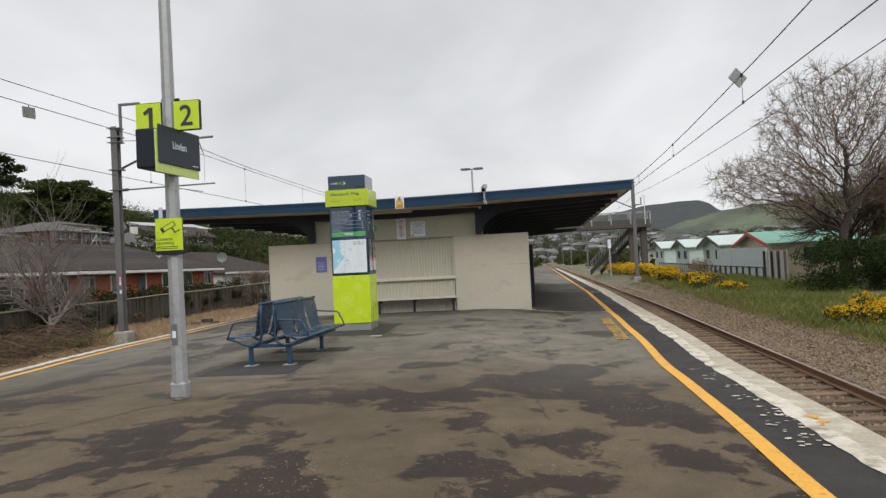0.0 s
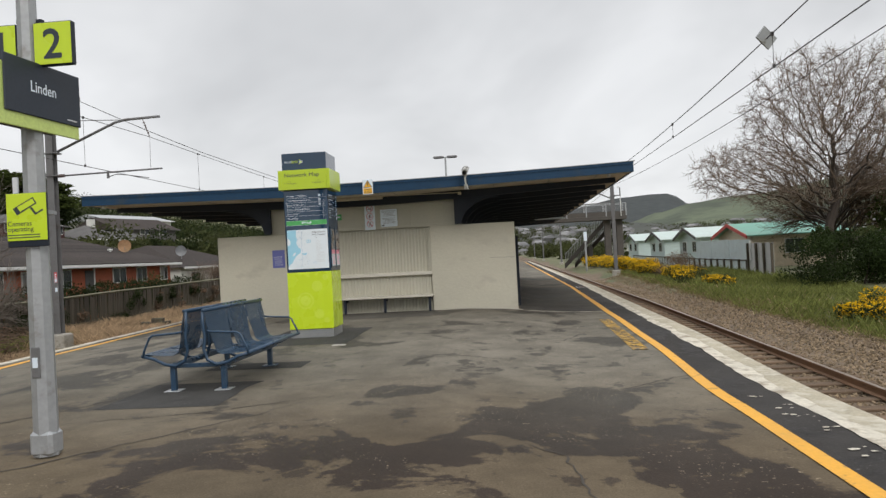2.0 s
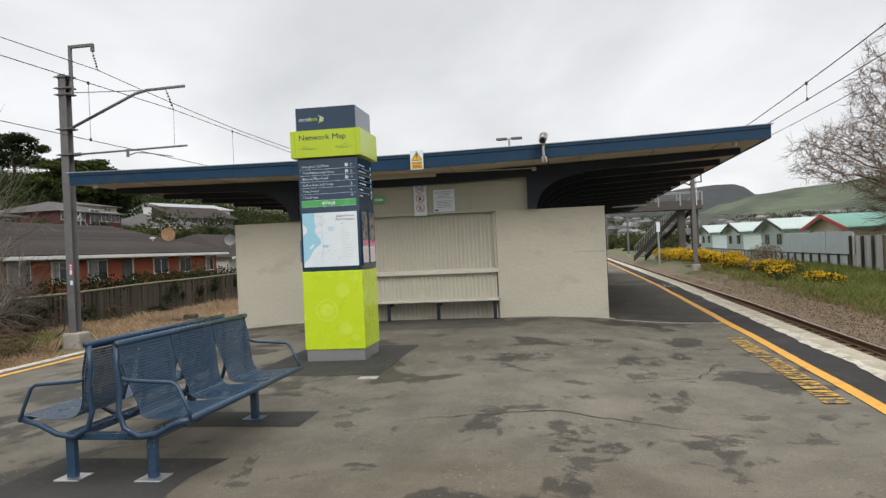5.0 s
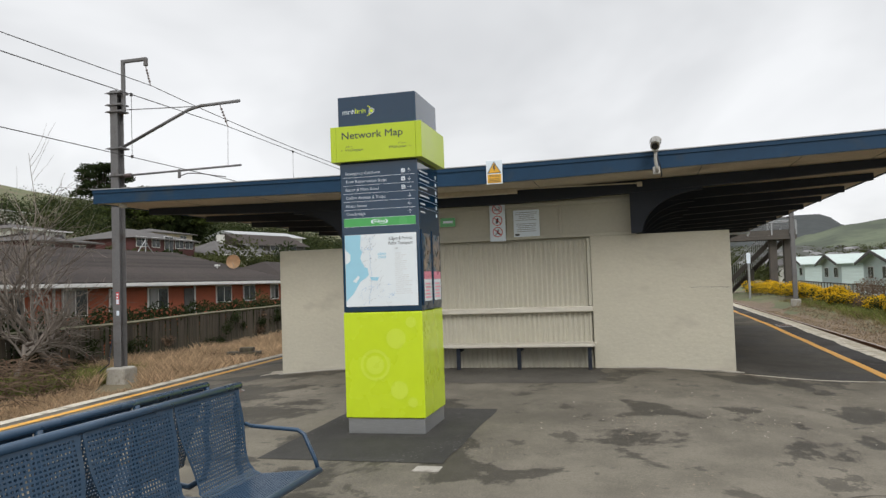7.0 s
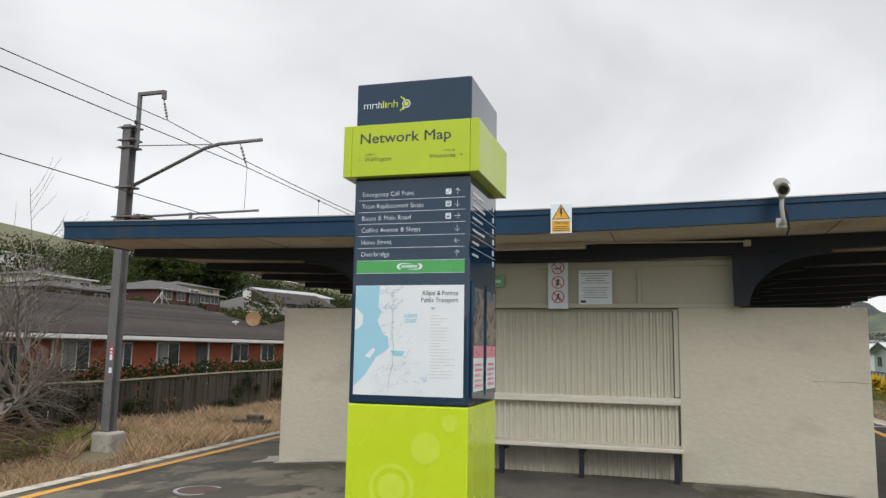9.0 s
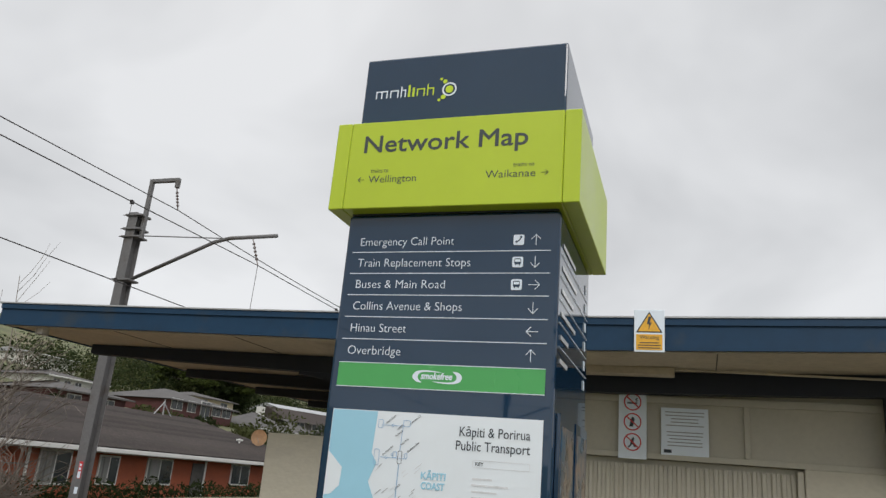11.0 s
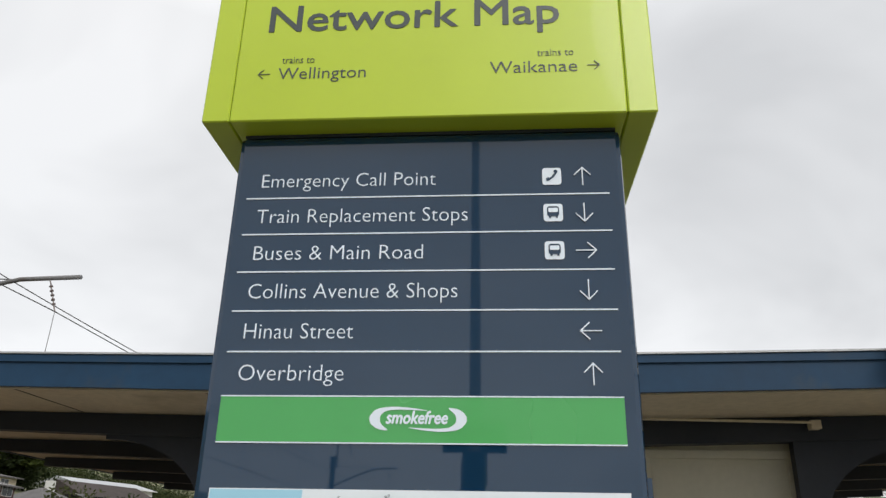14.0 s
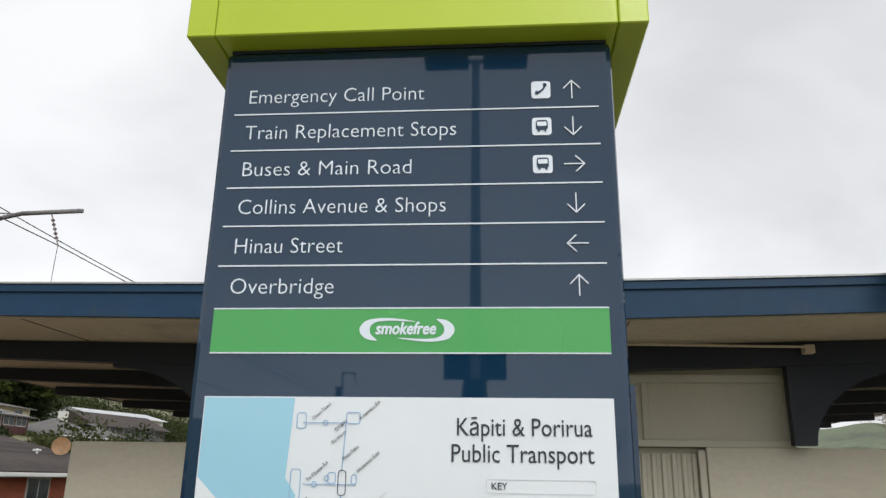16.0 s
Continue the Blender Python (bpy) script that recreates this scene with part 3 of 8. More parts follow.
def platform_lettering():
    t = thing("platform_lettering", "worn yellow lettering painted along the platform edge", "marking", (0, 0, 0), kind="structure")
    rnd = random.Random(4)
    y = 14.0
    while y < 18.8:
        w = rnd.uniform(0.10, 0.17)
        bm = bmesh.new()
        x0, x1 = 1.33 + 0.016 * (y - 14), 1.56 + 0.016 * (y - 14)
        z = max(deck(x0, y), deck(x1, y), deck(1.45, y + w)) + 0.012
        box(bm, x0, y, z - 0.004, x1, y + 0.035, z)
        box(bm, x0 if rnd.random() < .5 else x1 - 0.05, y + 0.036, z - 0.004, x0 + 0.05 if rnd.random() < .2 else x1, y + w - 0.036, z)
        if rnd.random() < 0.7:
            box(bm, x0, y + w - 0.035, z - 0.004, x1, y + w, z)
        part("letter_bar", bm, M_YELLOW_OLD, t)
        y += w + rnd.choice((0.05, 0.05, 0.06, 0.16))


platform_lettering()


def paint_flakes():
    """Loose chips of white and orange paint on the dark strip."""
    rnd = random.Random(31)
    for name, m, n, y0, y1, u0, u1, s in (("trim_white_flakes", M_WHITE_EDGE, 60, 6.0, 10.5, -0.70, -0.44, 0.034), ("trim_white_crumbs", M_WHITE_EDGE, 150, 16.5, 21.2, -5.4, -0.9, 0.010),
                                             ("trim_orange_flakes", M_YELLOW, 6, 6.7, 7.1, -0.30, -0.20, 0.05)):
        verts, faces = [], []
        for _ in range(n):
            y = y0 + (y1 - y0) * rnd.random() ** 1.4
            x = edge_right(y) + rnd.uniform(u0, u1)
            k = len(verts)
            a0 = rnd.uniform(0, 6.28)
            r = s * rnd.uniform(0.3, 1.1)
            for i in range(7):
                q = r * rnd.uniform(0.5, 1.1)
                a = a0 + i * 2 * math.pi / 7
                xx, yy = x + 1.3 * q * math.cos(a), y + q * math.sin(a)
                verts.append((xx, yy, deck(xx, yy) + 0.0125))
            faces.append(tuple(range(k, k + 7)))
        tagged(raw_mesh(name, verts, faces, m), "loose chips of worn paint on the asphalt", "marking", kind="structure")


paint_flakes()


def build_track(centre, label, y0, y1):
    # bed with shoulders
    ys = spaced((y0, y1, int((y1 - y0) / 1.5)))
    prof = [(-2.3, -1.05), (-1.75, BED_Z), (-1.2, BED_Z + 0.035), (1.2, BED_Z + 0.035), (1.75, BED_Z + 0.02), (2.35, -1.02), (2.9, -1.12)]
    if centre is track_right:
        prof[-2:] = [(2.35, -0.99), (3.1, -1.0), (4.0, -1.02), (4.6, -1.14)]
    if centre is track_left:
        prof = [(-a, b) for a, b in prof[::-1]]
    verts, faces = [], []
    for y in ys:
        for a, b in prof:
            verts.append((centre(y) + a, y, b + 0.02 * fnoise(a, y, 1.5) + (0.35 * smooth01(25, 60, y) * smooth01(1.75, 2.9, a) if centre is track_right else 0)))
    n = len(prof)
    for j in range(len(ys) - 1):
        for i in range(n - 1):
            faces.append((j * n + i, j * n + i + 1, (j + 1) * n + i + 1, (j + 1) * n + i))
    tagged(raw_mesh("ballast_bed", verts, faces, M_BALLAST), "bed of brown-grey railway ballast", "ballast", kind="structure")
    t = thing("railway_track", label, "track", (0, 0, 0), group="tracks")
    section = [(-0.065, 0), (0.065, 0), (0.065, 0.012), (0.012, 0.03), (0.012, 0.1), (0.036, 0.11), (0.036, 0.14), (-0.036, 0.14), (-0.036, 0.11), (-0.012, 0.1), (-0.012, 0.03), (-0.065, 0.012)]
    for s in (-0.57, 0.57):
        verts, faces = [], []
        rows = spaced((y0, 0, 4), (0, 40, 20), (40, y1, 12))
        m = len(section)
        for y in rows:
            for a, b in section:
                verts.append((centre(y) + s + a, y, RAIL_Z - 0.14 + b))
        for j in range(len(rows) - 1):
            for i in range(m):
                k = (i + 1) % m
                faces.append((j * m + i, j * m + k, (j + 1) * m + k, (j + 1) * m + i))
        ob = raw_mesh("rail", verts, faces, [M_RAIL, M_RAILHEAD], t, "rusty rail with a worn bright head")
        for p in ob.data.polygons:
            if p.index % m == 6:
                p.material_index = 1
    return t


TRACK_R = build_track(track_right, "straight railway track on old timber sleepers", -45, 480)
TRACK_L = build_track(track_left, "straight railway track beside the overgrown bank", -45, 480)

# ---- shelter ----
CX = -4.05          # centre line of the building
WALL_Y, WALL_T = 21.3, 0.22
HALF, CORE = 3.79, 2.40


def roof_top(x):
    u = abs(x - CX) / 6.6
    return 3.320 + 0.03 * u + (0.085 if x > CX else 0.055) * u * u


def roof_low(x):
    u = abs(x - CX) / 6.6
    return 3.052 + 0.12 * u + (0.03 if x > CX else 0.0) * u * u


def wing(y0, y1, top, low, x0, x1, n=28, drop=0.0):
    """A solid slab across the building between two curves."""
    bm = bmesh.new()
    rows = []
    for y in (y0, y1):
        a = [bm.verts.new((x0 + (x1 - x0) * i / n, y, top(x0 + (x1 - x0) * i / n))) for i in range(n + 1)]
        b = [bm.verts.new((x0 + (x1 - x0) * i / n, y, low(x0 + (x1 - x0) * i / n))) for i in range(n + 1)]
        rows.append((a, b))
    (a0, b0), (a1, b1) = rows
    for i in range(n):
        bm.faces.new((a0[i], a0[i + 1], a1[i + 1], a1[i]))
        bm.faces.new((b0[i + 1], b0[i], b1[i], b1[i + 1]))
        bm.faces.new((b0[i], b0[i + 1], a0[i + 1], a0[i]))
        bm.faces.new((b1[i + 1], b1[i], a1[i], a1[i + 1]))
    bm.faces.new((b0[0], a0[0], a1[0], b1[0]))
    bm.faces.new((a0[n], b0[n], b1[n], a1[n]))
    return bm


def build_shelter():
    s = thing("station_shelter", "cream station shelter with a navy butterfly canopy and a wall seat", "shelter", (0, 0, 0), kind="structure")
    s.name = "shelter_building"
    xl, xr = CX - 6.59, CX + 6.54
    y0, y1 = 19.95, 46.5
    # roof skin, fascia, soffit
    part("roof", wing(y0 - 0.03, y1, lambda x: roof_top(x) + 0.016, lambda x: roof_top(x) + 0.003, xl - 0.04, xr + 0.04), M_ROOF, s, "pale sheet roof with a thin edge")
    part("fascia", wing(y0, y0 + 0.04, roof_top, roof_low, xl, xr), M_NAVY, s, "navy painted fascia board")
    part("fascia_lip", wing(y0 - 0.018, y0 - 0.002, roof_top, lambda x: roof_top(x) - 0.055, xl, xr), M_NAVY, s)
    part("fascia", wing(y1 - 0.04, y1, roof_top, roof_low, xl, xr), M_NAVY, s)
    for x, d in ((xl, 0.04), (xr, -0.04)):
        part("side_fascia", boxes((min(x, x + d), y0 + 0.05, roof_low(x), max(x, x + d), y1 - 0.05, roof_top(x))), M_NAVY, s)
    part("soffit", wing(y0 + 0.05, y1 - 0.05, lambda x: roof_low(x) + 0.03, lambda x: roof_low(x) + 0.012, xl + 0.05, xr - 0.05), M_SOFFIT, s, "tan boarded soffit")
    part("soffit_bead", wing(y0 + 0.05, y0 + 0.075, lambda x: roof_low(x) + 0.01, lambda x: roof_low(x) - 0.01, xl + 0.05, xr - 0.05), M_SOFFIT, s)
    # cross beams with curved brackets over the posts
    def beam_low(x):
        u = min(1, abs(x - CX) / 6.4)
        return roof_low(x) - 0.195 + 0.09 * u * u
    y = 21.12
    while y < 46:
        part("cross_beam", wing(y, y + 0.14, lambda x: roof_low(x) + 0.006, beam_low, xl + 0.25, xr - 0.25), M_BEAM, s, "dark navy tapered cross beam")
        for sgn in (-1, 1):
            pts = [(CORE - 0.07, 2.285), (CORE + 0.10, 2.285)]
            for k in range(1, 11):
                a = k / 10
                pts.append((CORE + 0.10 + 0.04 * a + 0.88 * (1 - math.cos(a * math.pi / 2)), 2.285 + 0.62 * math.sin(a * math.pi / 2)))
            pts.append((CORE + 1.02, 2.96))
            pts.append((CORE - 0.07, 2.96))
            bm = prism([(CX + sgn * a, b) for a, b in pts], y + 0.02, y + 0.12)
            part("curved_bracket", bm, M_BEAM, s, "dark navy curved roof bracket")
        y += 1.9
    # front screen wall, standing on the deck
    part("screen_wall", boxes((CX - HALF, WALL_Y, -0.1, CX - 1.68, WALL_Y + WALL_T, 2.27), bevel=0.008), M_WALL, s, "cream roughcast screen wall")
    part("screen_wall", boxes((CX + 1.68, WALL_Y, -0.1, CX + HALF, WALL_Y + WALL_T, 2.275), bevel=0.008), M_WALL, s, "cream roughcast screen wall with a fine crack")
    part("recess_wall", boxes((CX - 1.68, WALL_Y + 0.12, -0.1, CX + 1.68, WALL_Y + WALL_T, 2.27)), M_PANEL, s)
    rnd = random.Random(5)
    line = [(CX + HALF - 0.004 - 0.62 * k / 26, 1.40 + 0.004 * rnd.gauss(0, 1) + 0.0004 * k) for k in range(27)]
    bm = bmesh.new()
    for (a, b), (c, d) in zip(line, line[1:]):
        w = 0.0022 * rnd.uniform(0.4, 1.4)
        bm.faces.new([bm.verts.new(p) for p in ((a, WALL_Y - 0.002, b - w), (a, WALL_Y - 0.002, b + w), (c, WALL_Y - 0.002, d + w), (c, WALL_Y - 0.002, d - w))])
    part("wall_crack", bm, M_INK, s, "fine dark crack in the plaster")
    # ribbed sheets
    def ribbed(x0, x1, z0, z1, y, depth=0.022, pitch=0.082):
        bm = bmesh.new()
        n = int((x1 - x0) / pitch)
        prof = []
        for i in range(n):
            a = x0 + (x1 - x0) * i / n
            w = (x1 - x0) / n
            prof += [(a, y), (a + 0.36 * w, y), (a + 0.5 * w, y - depth), (a + 0.86 * w, y - depth)]
        prof.append((x1, y))
        lo = [bm.verts.new((a, b, z0)) for a, b in prof]
        hi = [bm.verts.new((a, b, z1)) for a, b in prof]
        for i in range(len(prof) - 1):
            bm.faces.new((lo[i], lo[i + 1], hi[i + 1], hi[i]))
        back = [bm.verts.new(c) for c in ((x0, y + 0.01, z0), (x1, y + 0.01, z0), (x1, y + 0.01, z1), (x0, y + 0.01, z1))]
        bm.faces.new(back[::-1])
        return bm
    part("ribbed_panel", ribbed(CX - 1.66, CX + 1.62, 1.16, 2.22, WALL_Y + 0.09), M_PANEL, s, "cream ribbed wall sheet")
    part("ribbed_panel", ribbed(CX - 1.66, CX + 1.66, 0.58, 1.07, WALL_Y + 0.06), M_PANEL, s, "cream ribbed wall sheet")
    part("ribbed_panel", ribbed(CX - 1.66, CX + 1.66, 0.10, 0.53, WALL_Y + 0.11), M_PANEL, s, "cream ribbed wall sheet")
    part("corner_bead", boxes((CX + 1.62, WALL_Y + 0.02, 1.17, CX + 1.675, WALL_Y + 0.1, 2.25), bevel=0.004), M_PANEL, s)
    part("backrest_rail", boxes((CX - 1.68, WALL_Y - 0.05, 1.07, CX + 1.69, WALL_Y + 0.1, 1.16), bevel=0.012), M_SEATBOARD, s, "pale painted timber rail")
    part("seat_board", boxes((CX - 1.68, WALL_Y - 0.32, 0.53, CX + 1.71, WALL_Y + 0.08, 0.585), bevel=0.012), M_SEATBOARD, s, "pale painted timber wall seat")
    for a in (-1.45, -0.5, 0.5, 1.62):
        part("seat_leg", boxes((CX + a - 0.03, WALL_Y - 0.26, 0.1, CX + a + 0.03, WALL_Y - 0.2, 0.53), bevel=0.004), M_BEAM, s)
        part("seat_leg", boxes((CX + a - 0.03, WALL_Y - 0.2, 0.46, CX + a + 0.03, WALL_Y + 0.06, 0.53), bevel=0.004), M_BEAM, s)
    # upper panel over the seat, in framed fields
    part("upper_panel", boxes((CX - CORE, WALL_Y + 0.06, 2.275, CX + CORE, WALL_Y + WALL_T, 3.0)), M_PANEL, s, "cream painted panel under the canopy")
    for a, b in ((-CORE, -CORE + 0.07), (1.19, 1.24), (CORE - 0.07, CORE)):
        part("panel_frame", boxes((CX + a, WALL_Y + 0.03, 2.33, CX + b, WALL_Y + 0.058, 2.86), bevel=0.004), M_PANEL, s)
    part("panel_frame", boxes((CX - CORE, WALL_Y + 0.02, 2.275, CX + CORE, WALL_Y + 0.058, 2.33), bevel=0.004), M_PANEL, s)
    part("panel_frame", boxes((CX - CORE, WALL_Y + 0.025, 2.80, CX + CORE, WALL_Y + 0.058, 2.87), bevel=0.004), M_PANEL, s)
    # the enclosed building behind
    part("side_wall", boxes((CX - CORE, WALL_Y + WALL_T + 0.6, -0.1, CX - CORE + 0.15, 43, 3.02)), M_WALL, s)
    part("side_wall", boxes((CX + CORE - 0.15, WALL_Y + WALL_T + 0.6, -0.1, CX + CORE, 43, 3.02)), M_WALL, s)
    part("end_wall", boxes((CX - CORE, 43.01, -0.1, CX + CORE, 43.2, 3.02)), M_WALL, s)
    # dark steel screen at the wall's end and a light under the far canopy
    part("steel_screen", boxes((CX + HALF - 0.06, 22.9, 0.0, CX + HALF + 0.09, 25.6, 1.95), bevel=0.006), M_BEAM, s, "dark steel windbreak behind the wall")
    part("ceiling_light", boxes((0.9, 38.6, 3.00, 2.3, 38.8, 3.07), bevel=0.01), M_SIGNWHITE, s, "white light batten under the canopy")
    part("junction_box", boxes((-1.60, 21.02, 3.0, -1.52, 21.11, 3.07), bevel=0.005), M_SOFFIT, s)
    part("light_batten", boxes((-5.1, 20.82, 2.995, -3.46, 20.98, 3.07), bevel=0.008), M_SOFFIT, s, "painted light batten under the soffit")
    part("conduit", tubes([([(-3.46, 20.9, 3.06), (-1.56, 21.03, 3.05)], 0.011)], 6), M_SOFFIT, s)
    for x in (-9.2, -7.7, -6.2, -3.1, -0.7, 0.6, 1.7):
        part("soffit_joint", boxes((x - 0.004, y0 + 0.08, roof_low(x) + 0.008, x + 0.004, 21.1, roof_low(x) + 0.014)), M_BEAM, s)
    part("tip_spotlight", tubes([([(1.95, 20.15, 3.2), (1.95, 20.15, 3.13)], 0.05)]), M_CCTV, s)
    part("tip_spotlight", tubes([([(-10.2, 20.15, 3.2), (-10.2, 20.15, 3.1)], 0.07)]), M_CCTV, s)
    return s


SHELTER = build_shelter()


# ---- notices on the shelter ----
def line_run(t, pts, w, y, material, name="map_line"):
    """One flat ribbon along a run of points."""
    bm = bmesh.new()
    pts = [Vector(p) for p in pts]
    closed = (pts[0] - pts[-1]).length < 1e-6
    n = len(pts)
    left, right = [], []
    for i, p in enumerate(pts):
        a = pts[i - 1] if i else (pts[-2] if closed else p)
        b = pts[i + 1] if i < n - 1 else (pts[1] if closed else p)
        d1, d2 = p - a, b - p
        d1 = d1.normalized() if d1.length > 1e-9 else d2.normalized()
        d2 = d2.normalized() if d2.length > 1e-9 else d1
        m = (d1 + d2)
        m = m.normalized() if m.length > 1e-6 else d1
        k = w / 2 / max(0.4, m.dot(d1))
        nrm = Vector((-m.y, m.x)) * k
        left.append(bm.verts.new((p.x + nrm.x, y, p.y + nrm.y))); right.append(bm.verts.new((p.x - nrm.x, y, p.y - nrm.y)))
    for i in range(n - 1):
        bm.faces.new((right[i], right[i + 1], left[i + 1], left[i]))
    return part(name, bm, material, t)


def warning_sign():
    t = thing("warning_sign", "white and orange high voltage warning sign on the fascia", "sign", (-3.625, 19.92, 3.04))
    part("plate", boxes((-0.12, -0.006, 0, 0.12, 0.006, 0.35), bevel=0.003), M_SIGNWHITE, t)
    bm = bmesh.new(); bm.faces.new([bm.verts.new(p) for p in ((-0.105, -0.008, 0.16), (0.105, -0.008, 0.16), (0, -0.008, 0.335))])
    part("triangle", bm, M_INK, t)
    bm = bmesh.new(); bm.faces.new([bm.verts.new(p) for p in ((-0.088, -0.010, 0.169), (0.088, -0.010, 0.169), (0, -0.010, 0.317))])
    part("triangle_field", bm, M_ORANGE, t)
    bm = bmesh.new(); bm.faces.new([bm.verts.new(p) for p in ((-0.005, -0.012, 0.292), (0.018, -0.012, 0.292), (0.006, -0.012, 0.243), (0.021, -0.012, 0.243), (-0.008, -0.012, 0.177), (0.0, -0.012, 0.228), (-0.018, -0.012, 0.228))])
    part("flash_symbol", bm, M_INK, t)
    part("text_field", boxes((-0.103, -0.009, 0.017, 0.103, -0.007, 0.145)), M_ORANGE, t)
    lettering("wording", "Warning", 0.043, (0, -0.011, 0.107), M_INK, t, "CENTER")
    for k, w in enumerate((0.17, 0.18, 0.15)):
        part("text_bar", boxes((-w / 2, -0.011, 0.03 + k * 0.021, w / 2, -0.0095, 0.037 + k * 0.021)), M_INK, t)


def prohibition_sign():
    t = thing("prohibition_sign", "white strip sign with three red prohibition symbols", "sign", (-3.865, WALL_Y + 0.012, 2.262))
    part("plate", boxes((-0.132, -0.008, 0, 0.132, 0.004, 0.65), bevel=0.003), M_SIGNWHITE, t)
    for k, z in enumerate((0.535, 0.345, 0.155)):
        bm = bmesh.new(); disc(bm, 0, z, -0.011, 0.084, 0.072); part("red_ring", bm, M_RED, t)
        if k == 0:
            bm = boxes((-0.05, -0.0105, z - 0.018, 0.045, -0.009, z - 0.004))
            line_run(t, [(0.03, z + 0.005), (0.045, z + 0.015), (0.03, z + 0.026), (0.045, z + 0.038)], 0.008, -0.0102, M_INK, "smoke_symbol")
        elif k == 1:
            bm = prism([(-0.03, z - 0.045), (0.005, z - 0.045), (0.02, z + 0.02), (0.012, z + 0.045), (-0.004, z + 0.045), (-0.016, z + 0.02)], -0.0105, -0.009)
        else:
            bm = prism([(-0.045, z - 0.05), (-0.02, z - 0.02), (-0.012, z + 0.02), (0.008, z + 0.05), (0.018, z + 0.035), (0.012, z + 0.005), (0.035, z - 0.04), (0.022, z - 0.05), (0.0, z - 0.018), (-0.03, z - 0.055)], -0.0105, -0.009)
        part("symbol", bm, M_INK, t)
        bm = boxes((-0.075, -0.0125, -0.006, 0.075, -0.0115, 0.006)); bm.transform(pose(0, 0, z, 0, 42, 0)); part("red_bar", bm, M_RED, t)


def notice_board():
    t = thing("notice", "white printed notice sheet on the cream panel", "sign", (-3.385, WALL_Y + 0.02, 2.32))
    part("sheet", boxes((-0.215, -0.006, 0, 0.215, 0.004, 0.44), bevel=0.002), M_SIGNWHITE, t)
    rnd = random.Random(2)
    for k in range(11):
        if k == 5:
            continue
        w = rnd.uniform(0.24, 0.36)
        part("text_bar", boxes((-w / 2, -0.0085, 0.395 - k * 0.031, w / 2, -0.007, 0.403 - k * 0.031)), M_GREYPRINT, t)
    part("emblem", boxes((-0.19, -0.0085, 0.02, -0.12, -0.007, 0.05)), M_INK, t)


def small_signs():
    t = thing("green_sign", "small green and white sign on the cream panel", "sign", (-4.72, WALL_Y + 0.02, 2.55))
    part("plate", boxes((-0.13, -0.006, 0, 0.13, 0.004, 0.15), bevel=0.003), M_GREEN, t)
    part("white_emblem", boxes((-0.08, -0.0085, 0.06, 0.09, -0.007, 0.1)), M_SIGNWHITE, t)
    t = thing("blue_notice", "violet blue printed notice on the screen wall", "sign", (-6.26, WALL_Y - 0.004, 1.43))
    part("plate", boxes((-0.16, -0.006, 0, 0.16, 0.004, 0.45), bevel=0.003), M_BLUESIGN, t)
    for k in range(5):
        part("text_bar", boxes((-0.11, -0.0085, 0.07 + k * 0.05, 0.11 - 0.03 * (k % 2), -0.007, 0.08 + k * 0.05)), M_MAPLAND, t)


def security_camera():
    t = thing("security_camera", "grey bullet security camera on a hooked bracket", "camera", (-1.325, 19.93, 3.075))
    part("wall_plate", boxes((-0.05, -0.012, -0.05, 0.05, 0.02, 0.06), bevel=0.01), M_CCTV, t)
    part("bracket", tubes([([(0, -0.01, 0.0), (0.01, -0.1, -0.02), (0.0, -0.16, 0.05), (-0.01, -0.17, 0.16), (0, -0.17, 0.26)], 0.022)]), M_CCTV, t, smooth=True)
    part("joint", tubes([([(0, -0.17, 0.24), (0, -0.17, 0.3)], 0.038)], 12), M_CCTV, t, smooth=True)
    part("cable", tubes([([(0.01, -0.16, 0.2), (0.05, -0.12, 0.05), (0.07, -0.06, -0.06), (0.05, 0.0, -0.12)], 0.009)]), M_BEAM, t, smooth=True)
    m = pose(0, -0.19, 0.345, 20, 0, -4)
    m = m @ Matrix.Scale(0.76, 4)
    bm = bmesh.new(); tube(bm, [(0, 0.22, 0), (0, -0.2, 0)], 0.085, 18); bm.transform(m)
    body = part("body", bm, M_CCTV, t)
    bm = bmesh.new(); tube(bm, [(0, -0.195, 0), (0, -0.215, 0)], 0.06, 18); bm.transform(m); part("lens", bm, M_BLACK, body, "black glass lens")
    bm = bmesh.new()
    prof = [(0.112 * math.sin(a), 0.112 * math.cos(a)) for a in [math.radians(d) for d in range(-70, 71, 14)]]
    v0 = [bm.verts.new((a, 0.2, b)) for a, b in prof]; v1 = [bm.verts.new((a, -0.29, b)) for a, b in prof]
    for i in range(len(prof) - 1):
        bm.faces.new((v0[i], v0[i + 1], v1[i + 1], v1[i]))
    bmesh.ops.solidify(bm, geom=bm.faces[:], thickness=0.008)
    bm.transform(m); part("sunshield", bm, M_CCTV, body, "curved sunshield")


warning_sign(); prohibition_sign(); notice_board(); small_signs(); security_camera()

# ---- information totem ----
ARROWS = {"up": 0, "down": 180, "left": 90, "right": -90}


